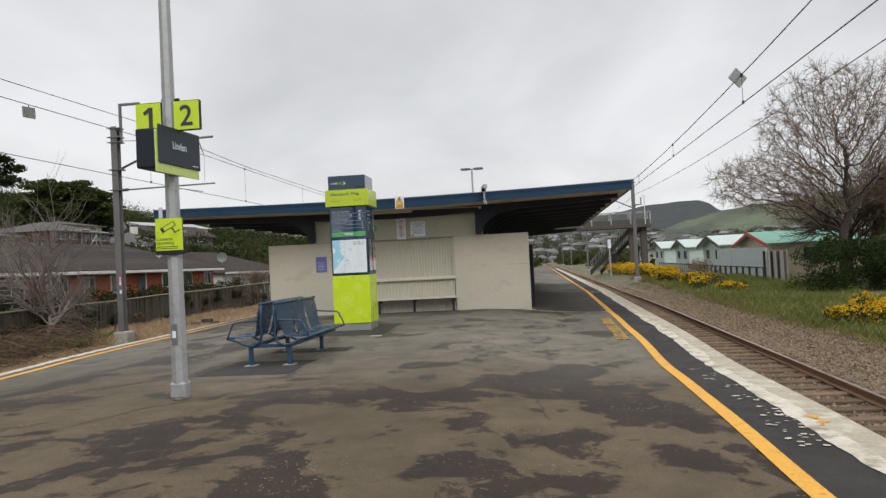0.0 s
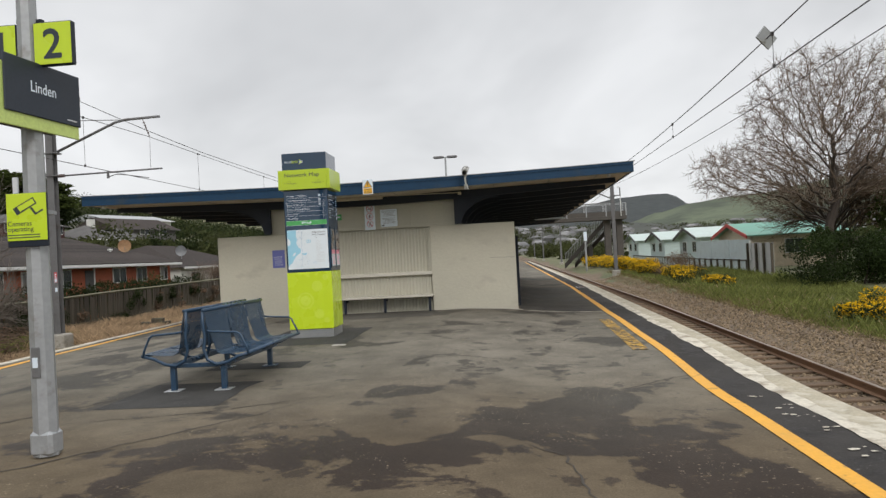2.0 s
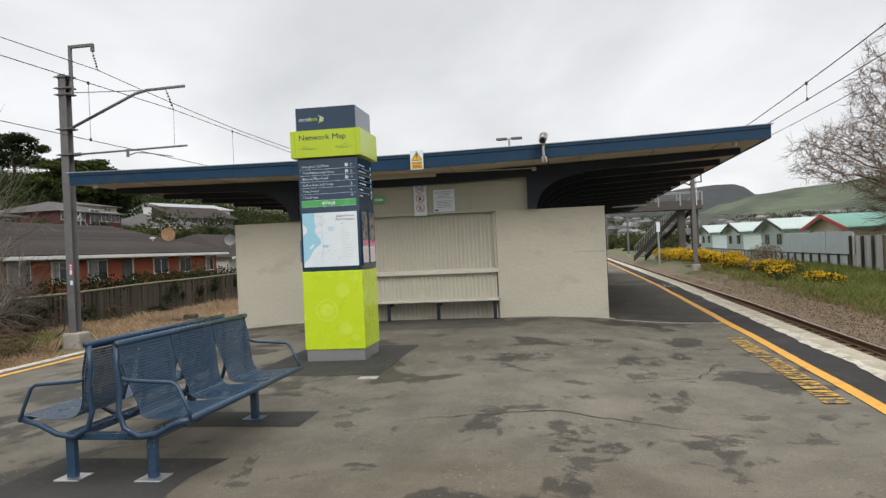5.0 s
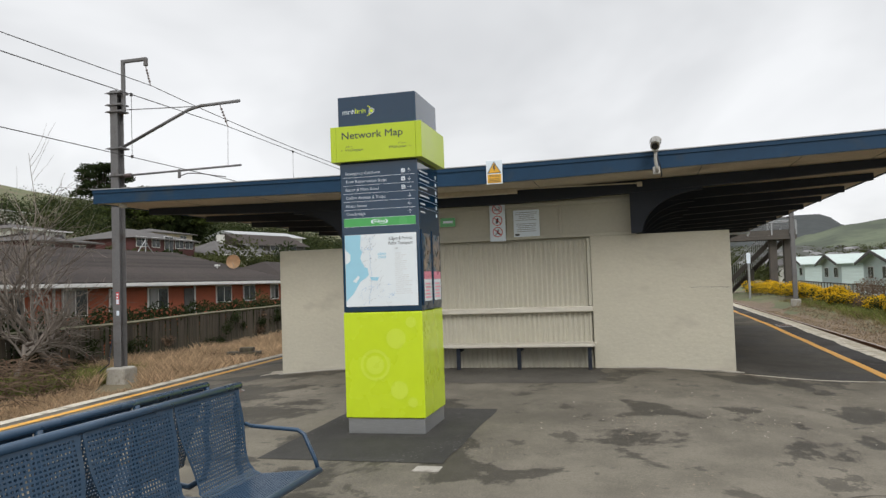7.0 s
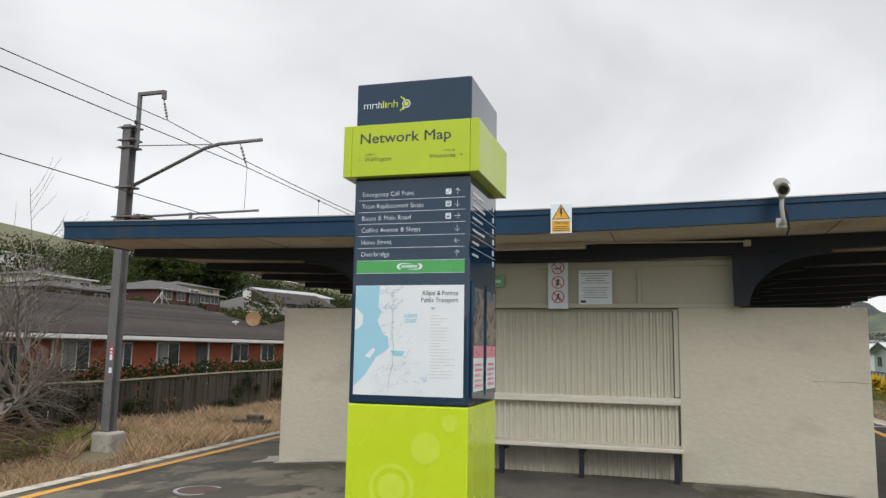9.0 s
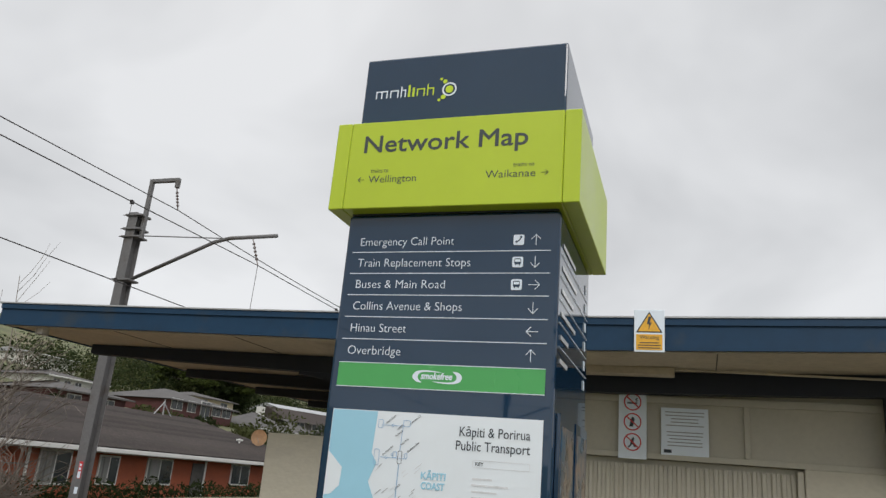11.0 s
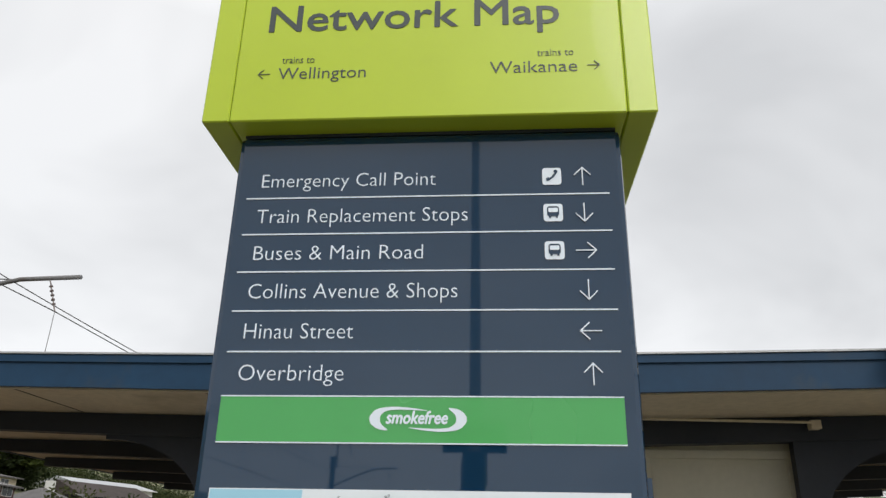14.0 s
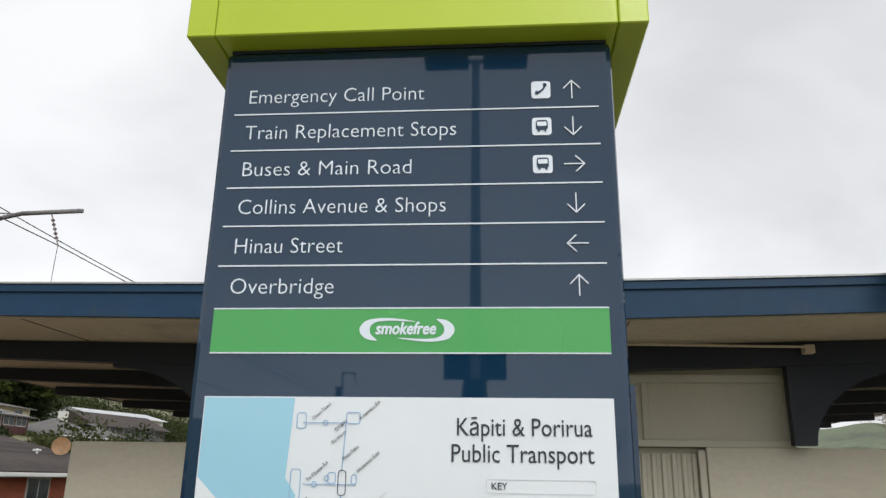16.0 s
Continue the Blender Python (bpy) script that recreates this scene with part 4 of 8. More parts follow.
def arrow(t, way, x, z, size, material, y):
    bm = bmesh.new()
    box(bm, -0.027 * size, -0.001, -0.5 * size, 0.027 * size, 0, 0.46 * size)
    for s in (-1, 1):
        b2 = bmesh.new()
        box(b2, -0.027 * size, -0.0012, -0.02 * size, 0.027 * size, 0, 0.58 * size)
        b2.transform(pose(0, 0, 0.47 * size, 0, s * 136, 0))
        me = bpy.data.meshes.new("tmp"); b2.to_mesh(me); b2.free(); bm.from_mesh(me); bpy.data.meshes.remove(me)
    bm.transform(pose(x, y, z, 0, -ARROWS[way], 0))
    return part("arrow", bm, material, t)


def flat(t, name, x0, z0, x1, z1, y, material, label=""):
    return part(name, boxes((x0, y, z0, x1, y + 0.0015, z1)), material, t, label)


def polygon(t, name, pts, y, material, label=""):
    bm = bmesh.new()
    bm.faces.new([bm.verts.new((a, y, b)) for a, b in pts][::1])
    bmesh.ops.recalc_face_normals(bm, faces=bm.faces)
    return part(name, bm, material, t, label)


def rounded(x0, z0, x1, z1, r):
    """Corner points of a rectangle with rounded corners."""
    out = []
    for cx, cz, a0 in ((x1 - r, z1 - r, 0), (x0 + r, z1 - r, 90), (x0 + r, z0 + r, 180), (x1 - r, z0 + r, 270)):
        out += [(cx + r * math.cos(radians(a0 + d)), cz + r * math.sin(radians(a0 + d))) for d in (0, 30, 60, 90)]
    return out


def build_totem():
    """Local frame: x across the face, y into the body, z from the deck; the face of the body is y = 0."""
    z0 = 0.112
    t = thing("information_totem", "tall navy and lime information totem with a network map", "sign", (-4.105, 16.15, z0), turn=0.95)
    H = lambda z: z - z0
    D = 0.82
    part("plinth", boxes((-0.40, 0.02, 0, 0.40, D - 0.02, H(0.292)), bevel=0.006), M_ALU, t, "brushed metal plinth")
    base = part("lime_base", boxes((-0.413, -0.004, H(0.295), 0.413, D + 0.004, H(1.345)), bevel=0.008, segments=2), M_LIME, t, "glossy lime base block")
    part("navy_body", boxes((-0.41, 0.0, H(1.348), 0.41, D, H(2.862)), bevel=0.012, segments=2), M_NAVYGLOSS, t, "glossy navy body with printed directions")
    head = part("lime_header", boxes((-0.4185, -0.055, H(2.870), 0.4185, D + 0.055, H(3.230)), bevel=0.003), M_LIME_HEAD, t, "wide lime header box")
    for s in (-1, 1):
        a, b = sorted((s * 0.4200, s * 0.4800))
        part("header_end", boxes((a, -0.055, H(2.870), b, D + 0.055, H(3.230)), bevel=0.003), M_LIME_HEAD, head)
    part("navy_cap", boxes((-0.413, 0.0, H(3.232), 0.413, D, H(3.545)), bevel=0.008, segments=2), M_NAVYGLOSS, t, "navy cap with a logo")
    # ink-coloured board draws the shadow line under the header
    part("gap_shadow_board", boxes((-0.40, 0.004, H(2.8625), 0.40, D - 0.004, H(2.8695))), M_INK, t)
    # logo as plain shapes: bars for the word, a ring and dots
    yl = -0.002
    cap = t.children[-2]
    zb = H(3.362)
    for x, w, h, m in ((-0.345, 0.045, 0.034, M_SIGNWHITE), (-0.292, 0.032, 0.034, M_SIGNWHITE), (-0.253, 0.02, 0.048, M_SIGNWHITE), (-0.226, 0.008, 0.052, M_LIME), (-0.210, 0.008, 0.04, M_LIME), (-0.194, 0.03, 0.034, M_LIME), (-0.157, 0.026, 0.052, M_LIME)):
        x, w = -0.36 + (x + 0.345) * 1.16, w * 1.12
        bm = bmesh.new()
        if w > 0.015:
            box(bm, x, yl, zb, x + 0.005, yl + 0.001, zb + h); box(bm, x + w - 0.005, yl, zb, x + w, yl + 0.001, zb + 0.034); box(bm, x + 0.005, yl, zb + 0.029, x + w - 0.005, yl + 0.001, zb + 0.034)
            if w > 0.04:
                box(bm, x + w / 2 - 0.0025, yl, zb, x + w / 2 + 0.0025, yl + 0.001, zb + 0.029)
        else:
            box(bm, x, yl, zb, x + w, yl + 0.001, zb + h)
        part("logo_stroke", bm, m, t)
    bm = bmesh.new(); disc(bm, -0.049, zb + 0.02, yl, 0.030, 0.023); part("logo_ring", bm, M_SIGNWHITE, t)
    for x, z, r in ((-0.082, 0.02, 0.016), (-0.102, 0.056, 0.009), (-0.118, 0.068, 0.006), (-0.105, -0.012, 0.010), (-0.122, -0.024, 0.006)):
        bm = bmesh.new(); disc(bm, x + 0.033, zb + z, yl, r); part("logo_dot", bm, M_LIME, t)
    # header wording
    yh = -0.0557
    lettering("wording", "Network Map", 0.101, (-0.364, yh, H(3.100)), M_HEADINK, t, width=0.643, bold=0.0012)
    lettering("wording", "trains to", 0.0265, (-0.318, yh, H(3.014)), M_HEADINK, t, width=0.072, bold=-0.0003)
    lettering("wording", "Wellington", 0.043, (-0.324, yh, H(2.973)), M_HEADINK, t, width=0.193, bold=-0.0003)
    lettering("wording", "trains to", 0.0265, (0.316, yh, H(3.014)), M_HEADINK, t, "RIGHT", width=0.077, bold=-0.0003)
    lettering("wording", "Waikanae", 0.043, (0.323, yh, H(2.973)), M_HEADINK, t, "RIGHT", width=0.184, bold=-0.0003)
    arrow(t, "left", -0.355, H(2.987), 0.027, M_HEADINK, yh); arrow(t, "right", 0.355, H(2.987), 0.027, M_HEADINK, yh)
    # directions
    rows = [("Emergency Call Point", "up", "phone", 0.362), ("Train Replacement Stops", "down", "bus", 0.43), ("Buses & Main Road", "right", "bus", 0.34),
            ("Collins Avenue & Shops", "down", "", 0.41), ("Hinau Street", "left", "", 0.212), ("Overbridge", "up", "", 0.2)]
    for k, (body, way, icon, w) in enumerate(rows):
        zl = 2.7125 - 0.0825 * k
        lettering("wording", body, 0.046, (-0.353, -0.0007, H(zl + 0.026)), M_SIGNWHITE, t, width=w * 1.025, bold=-0.0006)
        arrow(t, way, 0.325, H(zl + 0.040), 0.042, M_SIGNWHITE, yl)
        if icon:
            polygon(t, "icon_plate", rounded(0.243, H(zl + 0.021), 0.282, H(zl + 0.060), 0.006), yl, M_SIGNWHITE)
            if icon == "bus":
                polygon(t, "icon_bus", rounded(0.2505, H(zl + 0.032), 0.2745, H(zl + 0.054), 0.005), yl - 0.0012, M_NAVYGLOSS)
                polygon(t, "icon_window", rounded(0.2530, H(zl + 0.0405), 0.2720, H(zl + 0.0500), 0.002), yl - 0.0022, M_SIGNWHITE)
                for x in (0.2540, 0.2675):
                    flat(t, "icon_wheel", x, H(zl + 0.0285), x + 0.004, H(zl + 0.0325), yl - 0.0012, M_NAVYGLOSS)
            else:
                line_run(t, [(0.2525, H(zl + 0.0315)), (0.2575, H(zl + 0.0335)), (0.2655, H(zl + 0.0400)), (0.2705, H(zl + 0.0475)), (0.2725, H(zl + 0.0530))], 0.0042, yl - 0.0012, M_NAVYGLOSS, "icon_phone")
                for x, z in ((0.2545, 0.0335), (0.2705, 0.0510)):
                    bm = bmesh.new(); disc(bm, x, H(zl + z), yl - 0.0016, 0.0042, 0, 12); part("icon_phone_end", bm, M_NAVYGLOSS, t)
        if k < 5:
            flat(t, "divider", -0.3785, H(zl - 0.0014), 0.378, H(zl + 0.0014), yl, M_SIGNWHITE)
    # green strip with its badge
    flat(t, "green_strip", -0.378, H(2.212), 0.378, H(2.296), yl, M_GREEN, "green strip")
    for z in (2.2965, 2.2105):
        flat(t, "strip_edge", -0.378, H(z - 0.0012), 0.378, H(z + 0.0012), yl - 0.0008, M_SIGNWHITE)
    lettering("wording", "smokefree", 0.033, (-0.003, yl - 0.0007, H(2.2465)), M_SIGNWHITE, t, "CENTER", width=0.114, bold=0.0009, slant=0.22)
    swoosh = [(-0.051, -0.0215), (-0.075, -0.0175), (-0.087, -0.007), (-0.088, 0.005), (-0.076, 0.0185), (-0.045, 0.0227), (-0.010, 0.0200), (0.022, 0.0145), (-0.005, 0.0160), (-0.035, 0.0170), (-0.058, 0.0150), (-0.069, 0.0060), (-0.068, -0.0080)]
    for _ in range(2):
        swoosh = [(p[0] * (1 - f) + q[0] * f, p[1] * (1 - f) + q[1] * f) for p, q in zip(swoosh, swoosh[1:] + swoosh[:1]) for f in (0.2, 0.8)]
    for s in (1.03, -1.03):
        polygon(t, "badge_swoosh", [(s * a, H(2.2545) + s * b) for a, b in swoosh], yl - 0.0012, M_SIGNWHITE)
    # map
    zt, zb2 = 2.129, 1.405
    mp = flat(t, "map_sheet", -0.378, H(zb2), 0.378, H(zt), yl, M_MAPWHITE, "printed network map on white")
    ym = -0.0032
    polygon(t, "map_sea", [(-0.376, H(2.127)), (-0.205, H(2.127)), (-0.213, H(1.985)), (-0.192, H(1.955)), (-0.216, H(1.89)), (-0.172, H(1.80)), (-0.142, H(1.79)), (-0.13, H(1.72)), (-0.16, H(1.69)), (-0.22, H(1.655)), (-0.30, H(1.53)), (-0.376, H(1.46))], ym, M_MAPSEA, "pale blue sea on the map")
    polygon(t, "map_inlet", [(-0.12, H(1.70)), (-0.02, H(1.695)), (-0.04, H(1.66)), (-0.10, H(1.665))], ym, M_MAPSEA)
    ym2 = -0.0042
    polygon(t, "map_island", [(-0.376, H(1.985)), (-0.355, H(1.965)), (-0.318, H(1.93)), (-0.322, H(1.87)), (-0.352, H(1.84)), (-0.376, H(1.835))], ym2, M_MAPWHITE)
    polygon(t, "map_island", [(-0.30, H(1.66)), (-0.245, H(1.715)), (-0.225, H(1.70)), (-0.265, H(1.645))], ym2, M_MAPWHITE)
    loop = lambda a, b, c, d, q=0.004: [(a, H(b - q)), (a + q * 0.3, H(b - q * 0.3)), (a + q, H(b)), (c - q, H(b)), (c - q * 0.3, H(b - q * 0.3)), (c, H(b - q)), (c, H(d + q)), (c - q * 0.3, H(d + q * 0.3)), (c - q, H(d)), (a + q, H(d)), (a + q * 0.3, H(d + q * 0.3)), (a, H(d + q)), (a, H(b - q))]
    before = set(t.children)
    line_run(t, loop(-0.207, 2.100, -0.190, 2.072), 0.0016, ym2, M_MAPBLUE)
    line_run(t, loop(-0.212, 2.000, -0.194, 1.948), 0.0016, ym2, M_MAPBLUE)
    line_run(t, loop(-0.115, 2.101, -0.090, 2.081), 0.0016, ym2, M_MAPBLUE)
    line_run(t, loop(-0.144, 1.995, -0.130, 1.976), 0.0016, ym2, M_MAPBLUE)
    line_run(t, loop(-0.101, 1.992, -0.092, 1.975), 0.0016, ym2, M_MAPBLUE)
    line_run(t, [(-0.195, H(2.082)), (-0.116, H(2.082))], 0.0016, ym2 - 0.0003, M_MAPBLUE)
    line_run(t, [(-0.115, H(2.09)), (-0.119, H(1.999))], 0.0018, ym2 - 0.0003, M_MAPBLUE)
    line_run(t, [(-0.19, H(1.9745)), (-0.092, H(1.9745))], 0.0016, ym2 - 0.0003, M_MAPBLUE)
    line_run(t, [(-0.119, H(1.955)), (-0.121, H(1.80)), (-0.108, H(1.74)), (-0.112, H(1.60)), (-0.135, H(1.52)), (-0.14, H(1.43))], 0.0022, ym2, M_MAPLINE)
    line_run(t, loop(-0.125, 1.999, -0.111, 1.956, 0.005), 0.0014, ym2 - 0.0006, M_INK, "map_stop")
    for x, z in ((-0.1535, 2.082), (-0.146, 1.985), (-0.168, 1.9745), (-0.12, 1.80), (-0.108, 1.73)):
        bm = bmesh.new(); disc(bm, x, H(z), ym2 - 0.0006, 0.005, 0.0038, 16); part("map_stop", bm, M_MAPLINE, t)
    for body, x, z in (("Otaki Town", -0.176, 2.087), ("Freemans Rd", -0.0885, 2.088), ("Te Moana Rd", -0.180, 1.979), ("OTAKI", -0.133, 2.066), ("Te Horo", -0.138, 2.044), ("Peka Peka", -0.116, 2.016), ("Waikanae East", -0.0895, 1.995)):
        lettering("map_name", body, 0.0088, (x, ym2 - 0.0006, H(z)), M_INK, t, turn=(90, -42, 0), bold=-0.0001)
    lettering("map_name", "WAIKANAE", 0.0085, (-0.1155, ym2 - 0.0008, H(1.9595)), M_INK, t, turn=(90, -90, 0))
    for ob in set(t.children) - before:
        ob.matrix_local = pose(0.009, 0, 0) @ ob.matrix_local
    rnd = random.Random(11)
    for k in range(46):
        x, z = rnd.uniform(-0.20, -0.05), rnd.uniform(1.45, 1.945)
        if z < 1.8:
            x += 0.06
        l = rnd.uniform(0.016, 0.034)
        line_run(t, [(x, H(z)), (x + l * 0.74, H(z) + l * 0.66)], 0.0017, ym2 - 0.0004, M_GREYPRINT if rnd.random() < 0.45 else M_MAPLAND, "map_name_bar")
    for k in range(34):
        x, z = rnd.uniform(-0.25, 0.12), rnd.uniform(1.42, 1.64)
        line_run(t, [(x, H(z)), (x + rnd.uniform(-0.06, 0.06), H(z) + rnd.uniform(-0.05, 0.05)), (x + rnd.uniform(-0.05, 0.08), H(z) + rnd.uniform(-0.04, 0.04))], 0.0018, ym2, M_MAPLAND if k % 3 else M_MAPBLUE, "map_line")
    lettering("wording", "Kāpiti & Porirua", 0.045, (0.338, ym, H(2.062)), M_INK, t, "RIGHT", width=0.241)
    lettering("wording", "Public Transport", 0.045, (0.339, ym, H(2.016)), M_INK, t, "RIGHT", width=0.252)
    lettering("wording", "KĀPITI", 0.032, (0.016, ym, H(1.914)), M_MAPSEA, t, "CENTER", width=0.085, bold=0.0009)
    lettering("wording", "COAST", 0.032, (0.016, ym, H(1.882)), M_MAPSEA, t, "CENTER", width=0.082, bold=0.0009)
    line_run(t, loop(0.149, 1.987, 0.340, 1.964), 0.0014, ym, M_MAPLAND, "key_frame")
    lettering("wording", "KEY", 0.0165, (0.157, ym, H(1.9705)), M_INK, t)
    z = 1.925
    while z > 1.52:
        w = rnd.uniform(0.05, 0.19)
        flat(t, "text_bar", 0.15, H(z), 0.15 + w, H(z + 0.006), ym, M_MAPLAND)
        z -= 0.02
    # pale circles on the base
    yb = -0.0062
    for x, z, r, i in ((-0.09, 0.82, 0.155, 0.125), (-0.09, 0.82, 0.095, 0), (0.135, 1.08, 0.10, 0), (0.295, 1.24, 0.055, 0), (0.155, 0.57, 0.09, 0), (0.29, 0.45, 0.05, 0)):
        bm = bmesh.new(); disc(bm, x, H(z), yb, r, i); part("pale_circle", bm, M_LIME_PALE, t)
    # side face: directions and two poster cases
    side = pose(0.412, 0, 0, 0, 0, 90)
    def side_flat(name, a, b, c, d, m, lift=0.0):
        bm = boxes((a, -0.0015 - lift, b, c, 0.0, d)); bm.transform(side)
        return part(name, bm, m, t)
    for k in range(6):
        zl = 2.7125 - 0.0825 * k
        side_flat("text_bar", 0.07, H(zl + 0.030), 0.07 + 0.85 * rows[k][3], H(zl + 0.046), M_MAPLAND)
        if k < 5:
            side_flat("divider", 0.04, H(zl - 0.0014), 0.78, H(zl + 0.0014), M_SIGNWHITE)
        side_flat("icon_plate", 0.69, H(zl + 0.022), 0.73, H(zl + 0.06), M_SIGNWHITE)
    for a in (0.05, 0.435):
        side_flat("poster_case", a, H(1.40), a + 0.335, H(2.16), M_NAVYGLOSS, 0.012)
        side_flat("poster", a + 0.03, H(1.74), a + 0.30, H(2.12), M_POSTER, 0.0145)
        side_flat("poster_band", a + 0.03, H(1.66), a + 0.30, H(1.738), M_PINK, 0.0145)
        side_flat("poster_text", a + 0.03, H(1.44), a + 0.30, H(1.658), M_MAPWHITE, 0.0145)
        for k in range(5):
            side_flat("text_bar", a + 0.06, H(1.47 + 0.034 * k), a + 0.26 - 0.03 * (k % 3), H(1.485 + 0.034 * k), M_PINK, 0.0165)
    return t


build_totem()


# ---- back-to-back seats ----
def perforated(curve, x0, x1, nx, bar=0.42):
    """A sheet along a curve (list of (y, z)) with rows of slots, as real mesh."""
    verts, faces = [], []
    pts = [Vector((0, a, b)) for a, b in curve]
    lens = [0.0]
    for a, b in zip(pts, pts[1:]):
        lens.append(lens[-1] + (b - a).length)
    total = lens[-1]
    def at(s):
        for i in range(len(pts) - 1):
            if s <= lens[i + 1] or i == len(pts) - 2:
                f = (s - lens[i]) / max(1e-6, lens[i + 1] - lens[i])
                return pts[i].lerp(pts[i + 1], f)
    step = 0.021
    rows = max(4, int((total - 0.05) / step))
    # stations along the curve: solid rim, then slot / bar pairs, then rim
    marks = [0.0, 0.025]
    for k in range(rows):
        a = 0.025 + (total - 0.05) * k / rows
        w = (total - 0.05) / rows
        marks += [a + w * 0.5, a + w]
    marks.append(total)
    xs = [x0, x0 + 0.02]
    cell = (x1 - x0 - 0.04) / nx
    for i in range(nx):
        xs += [x0 + 0.02 + cell * (i + 0.6), x0 + 0.02 + cell * (i + 1)]
    xs.append(x1)
    ring = [at(s) for s in marks]
    n = len(xs)
    for p in ring:
        for x in xs:
            verts.append((x, p.y, p.z))
    last = len(ring) - 1
    for j in range(last):
        slot_row = 1 <= j < last - 1 and (j - 1) % 2 == 0
        for i in range(n - 1):
            slot_col = 1 <= i < n - 2 and (i - 1) % 2 == 0
            if slot_row and slot_col:
                continue
            faces.append((j * n + i, j * n + i + 1, (j + 1) * n + i + 1, (j + 1) * n + i))
    return verts, faces


def build_bench():
    """Two rows of three perforated seats, back to back; local x runs along the bench, y across."""
    t = thing("platform_bench", "navy perforated steel bench with back-to-back seats and armrests", "bench", (-4.215, 12.30, 0.05), turn=90)
    seat_z = 0.45
    for s in (-1, 1):
        flip = Matrix.Diagonal((1, s, 1, 1))
        # seat and back in one bent sheet: front roll, seat, heel curve, back
        curve = [(-0.645, seat_z - 0.035), (-0.655, seat_z - 0.012), (-0.645, seat_z + 0.006), (-0.55, seat_z - 0.004), (-0.40, seat_z - 0.018), (-0.30, seat_z - 0.020), (-0.25, seat_z + 0.002), (-0.225, seat_z + 0.05),
                 (-0.205, seat_z + 0.12), (-0.165, seat_z + 0.30), (-0.13, seat_z + 0.46), (-0.12, seat_z + 0.505)]
        for k in range(3):
            a = -1.045 + k * 0.70
            verts, faces = perforated(curve, a, a + 0.672, 24)
            mid = a + 0.336
            def waist(y, z):
                up = smooth01(seat_z - 0.03, seat_z + 0.04, z) * (1 - smooth01(seat_z + 0.06, seat_z + 0.36, z))
                return 1 - 0.17 * max(up, 0.75 * smooth01(-0.5, -0.28, y) * (1 - smooth01(seat_z, seat_z + 0.05, z)))
            verts = [(mid + (x - mid) * waist(y, z), y, z) for x, y, z in verts]
            me = bpy.data.meshes.new("seat_shell")
            me.from_pydata([tuple(flip @ Vector(v)) for v in verts], [], faces)
            me.materials.append(M_BENCH)
            ob = new("seat_shell", me); ob.parent = t; ob["label"] = "perforated steel seat shell"
            sol = ob.modifiers.new("thickness", "SOLIDIFY"); sol.thickness = 0.004
        # front and top tubes
        bm = tubes([([(-1.06, -0.655, seat_z - 0.01), (1.06, -0.655, seat_z - 0.01)], 0.022)], 10); bm.transform(flip); part("front_tube", bm, M_BENCH, t, smooth=True)
        bm = tubes([([(-1.06, -0.118, seat_z + 0.51), (1.06, -0.118, seat_z + 0.51)], 0.022)], 10); bm.transform(flip); part("top_tube", bm, M_BENCH, t, smooth=True)
        # ribs under each seat joint: a hanging curve from the front to the back
        for a in (-1.04, -0.36, 0.34, 1.04):
            pts = [(a, -0.64, seat_z - 0.02), (a, -0.52, seat_z - 0.05), (a, -0.38, seat_z - 0.12), (a, -0.25, seat_z - 0.14), (a, -0.14, seat_z - 0.08), (a, -0.10, seat_z + 0.04), (a, -0.12, seat_z + 0.2), (a, -0.10, seat_z + 0.35), (a, -0.105, seat_z + 0.5)]
            bm = tubes([(pts, 0.02)], 8); bm.transform(flip); part("seat_rib", bm, M_BENCH, t, smooth=True)
        # armrests
        for a in (-1.055, 1.055):
            pts = [(a, -0.15, seat_z + 0.27), (a, -0.2, seat_z + 0.255), (a, -0.52, seat_z + 0.235), (a, -0.56, seat_z + 0.21), (a, -0.63, seat_z + 0.06), (a, -0.65, seat_z - 0.005)]
            bm = tubes([(pts, 0.0135)], 8); bm.transform(flip); part("armrest", bm, M_BENCH, t, "thin bent armrest", smooth=True)
        # legs
        for a in (-0.98, 0.75):
            foot = 0.0 if a < 0 else 0.026
            bm = boxes((a - 0.031, -0.345, foot + 0.01, a + 0.031, -0.28, seat_z - 0.135), bevel=0.006); bm.transform(flip)
            if s < 0:
                bmesh.ops.recalc_face_normals(bm, faces=bm.faces)
            leg = part("leg", bm, M_BENCH, t)
            bm = boxes((a - 0.095, -0.405, foot, a + 0.095, -0.215, foot + 0.014), bevel=0.003); bm.transform(flip)
            if s < 0:
                bmesh.ops.recalc_face_normals(bm, faces=bm.faces)
            part("foot_plate", bm, M_ALU if a < 0 else M_BENCH, leg, "bolted steel foot plate")
        bm = boxes((-1.0, -0.35, seat_z - 0.175, 1.0, -0.27, seat_z - 0.115), bevel=0.008); bm.transform(flip)
        if s < 0:
            bmesh.ops.recalc_face_normals(bm, faces=bm.faces)
        part("long_beam", bm, M_BENCH, t)
    for a in (-0.98, 0.75):
        part("cross_tie", boxes((a - 0.03, -0.27, seat_z - 0.17, a + 0.03, 0.27, seat_z - 0.12), bevel=0.006), M_BENCH, t)
    return t


build_bench()


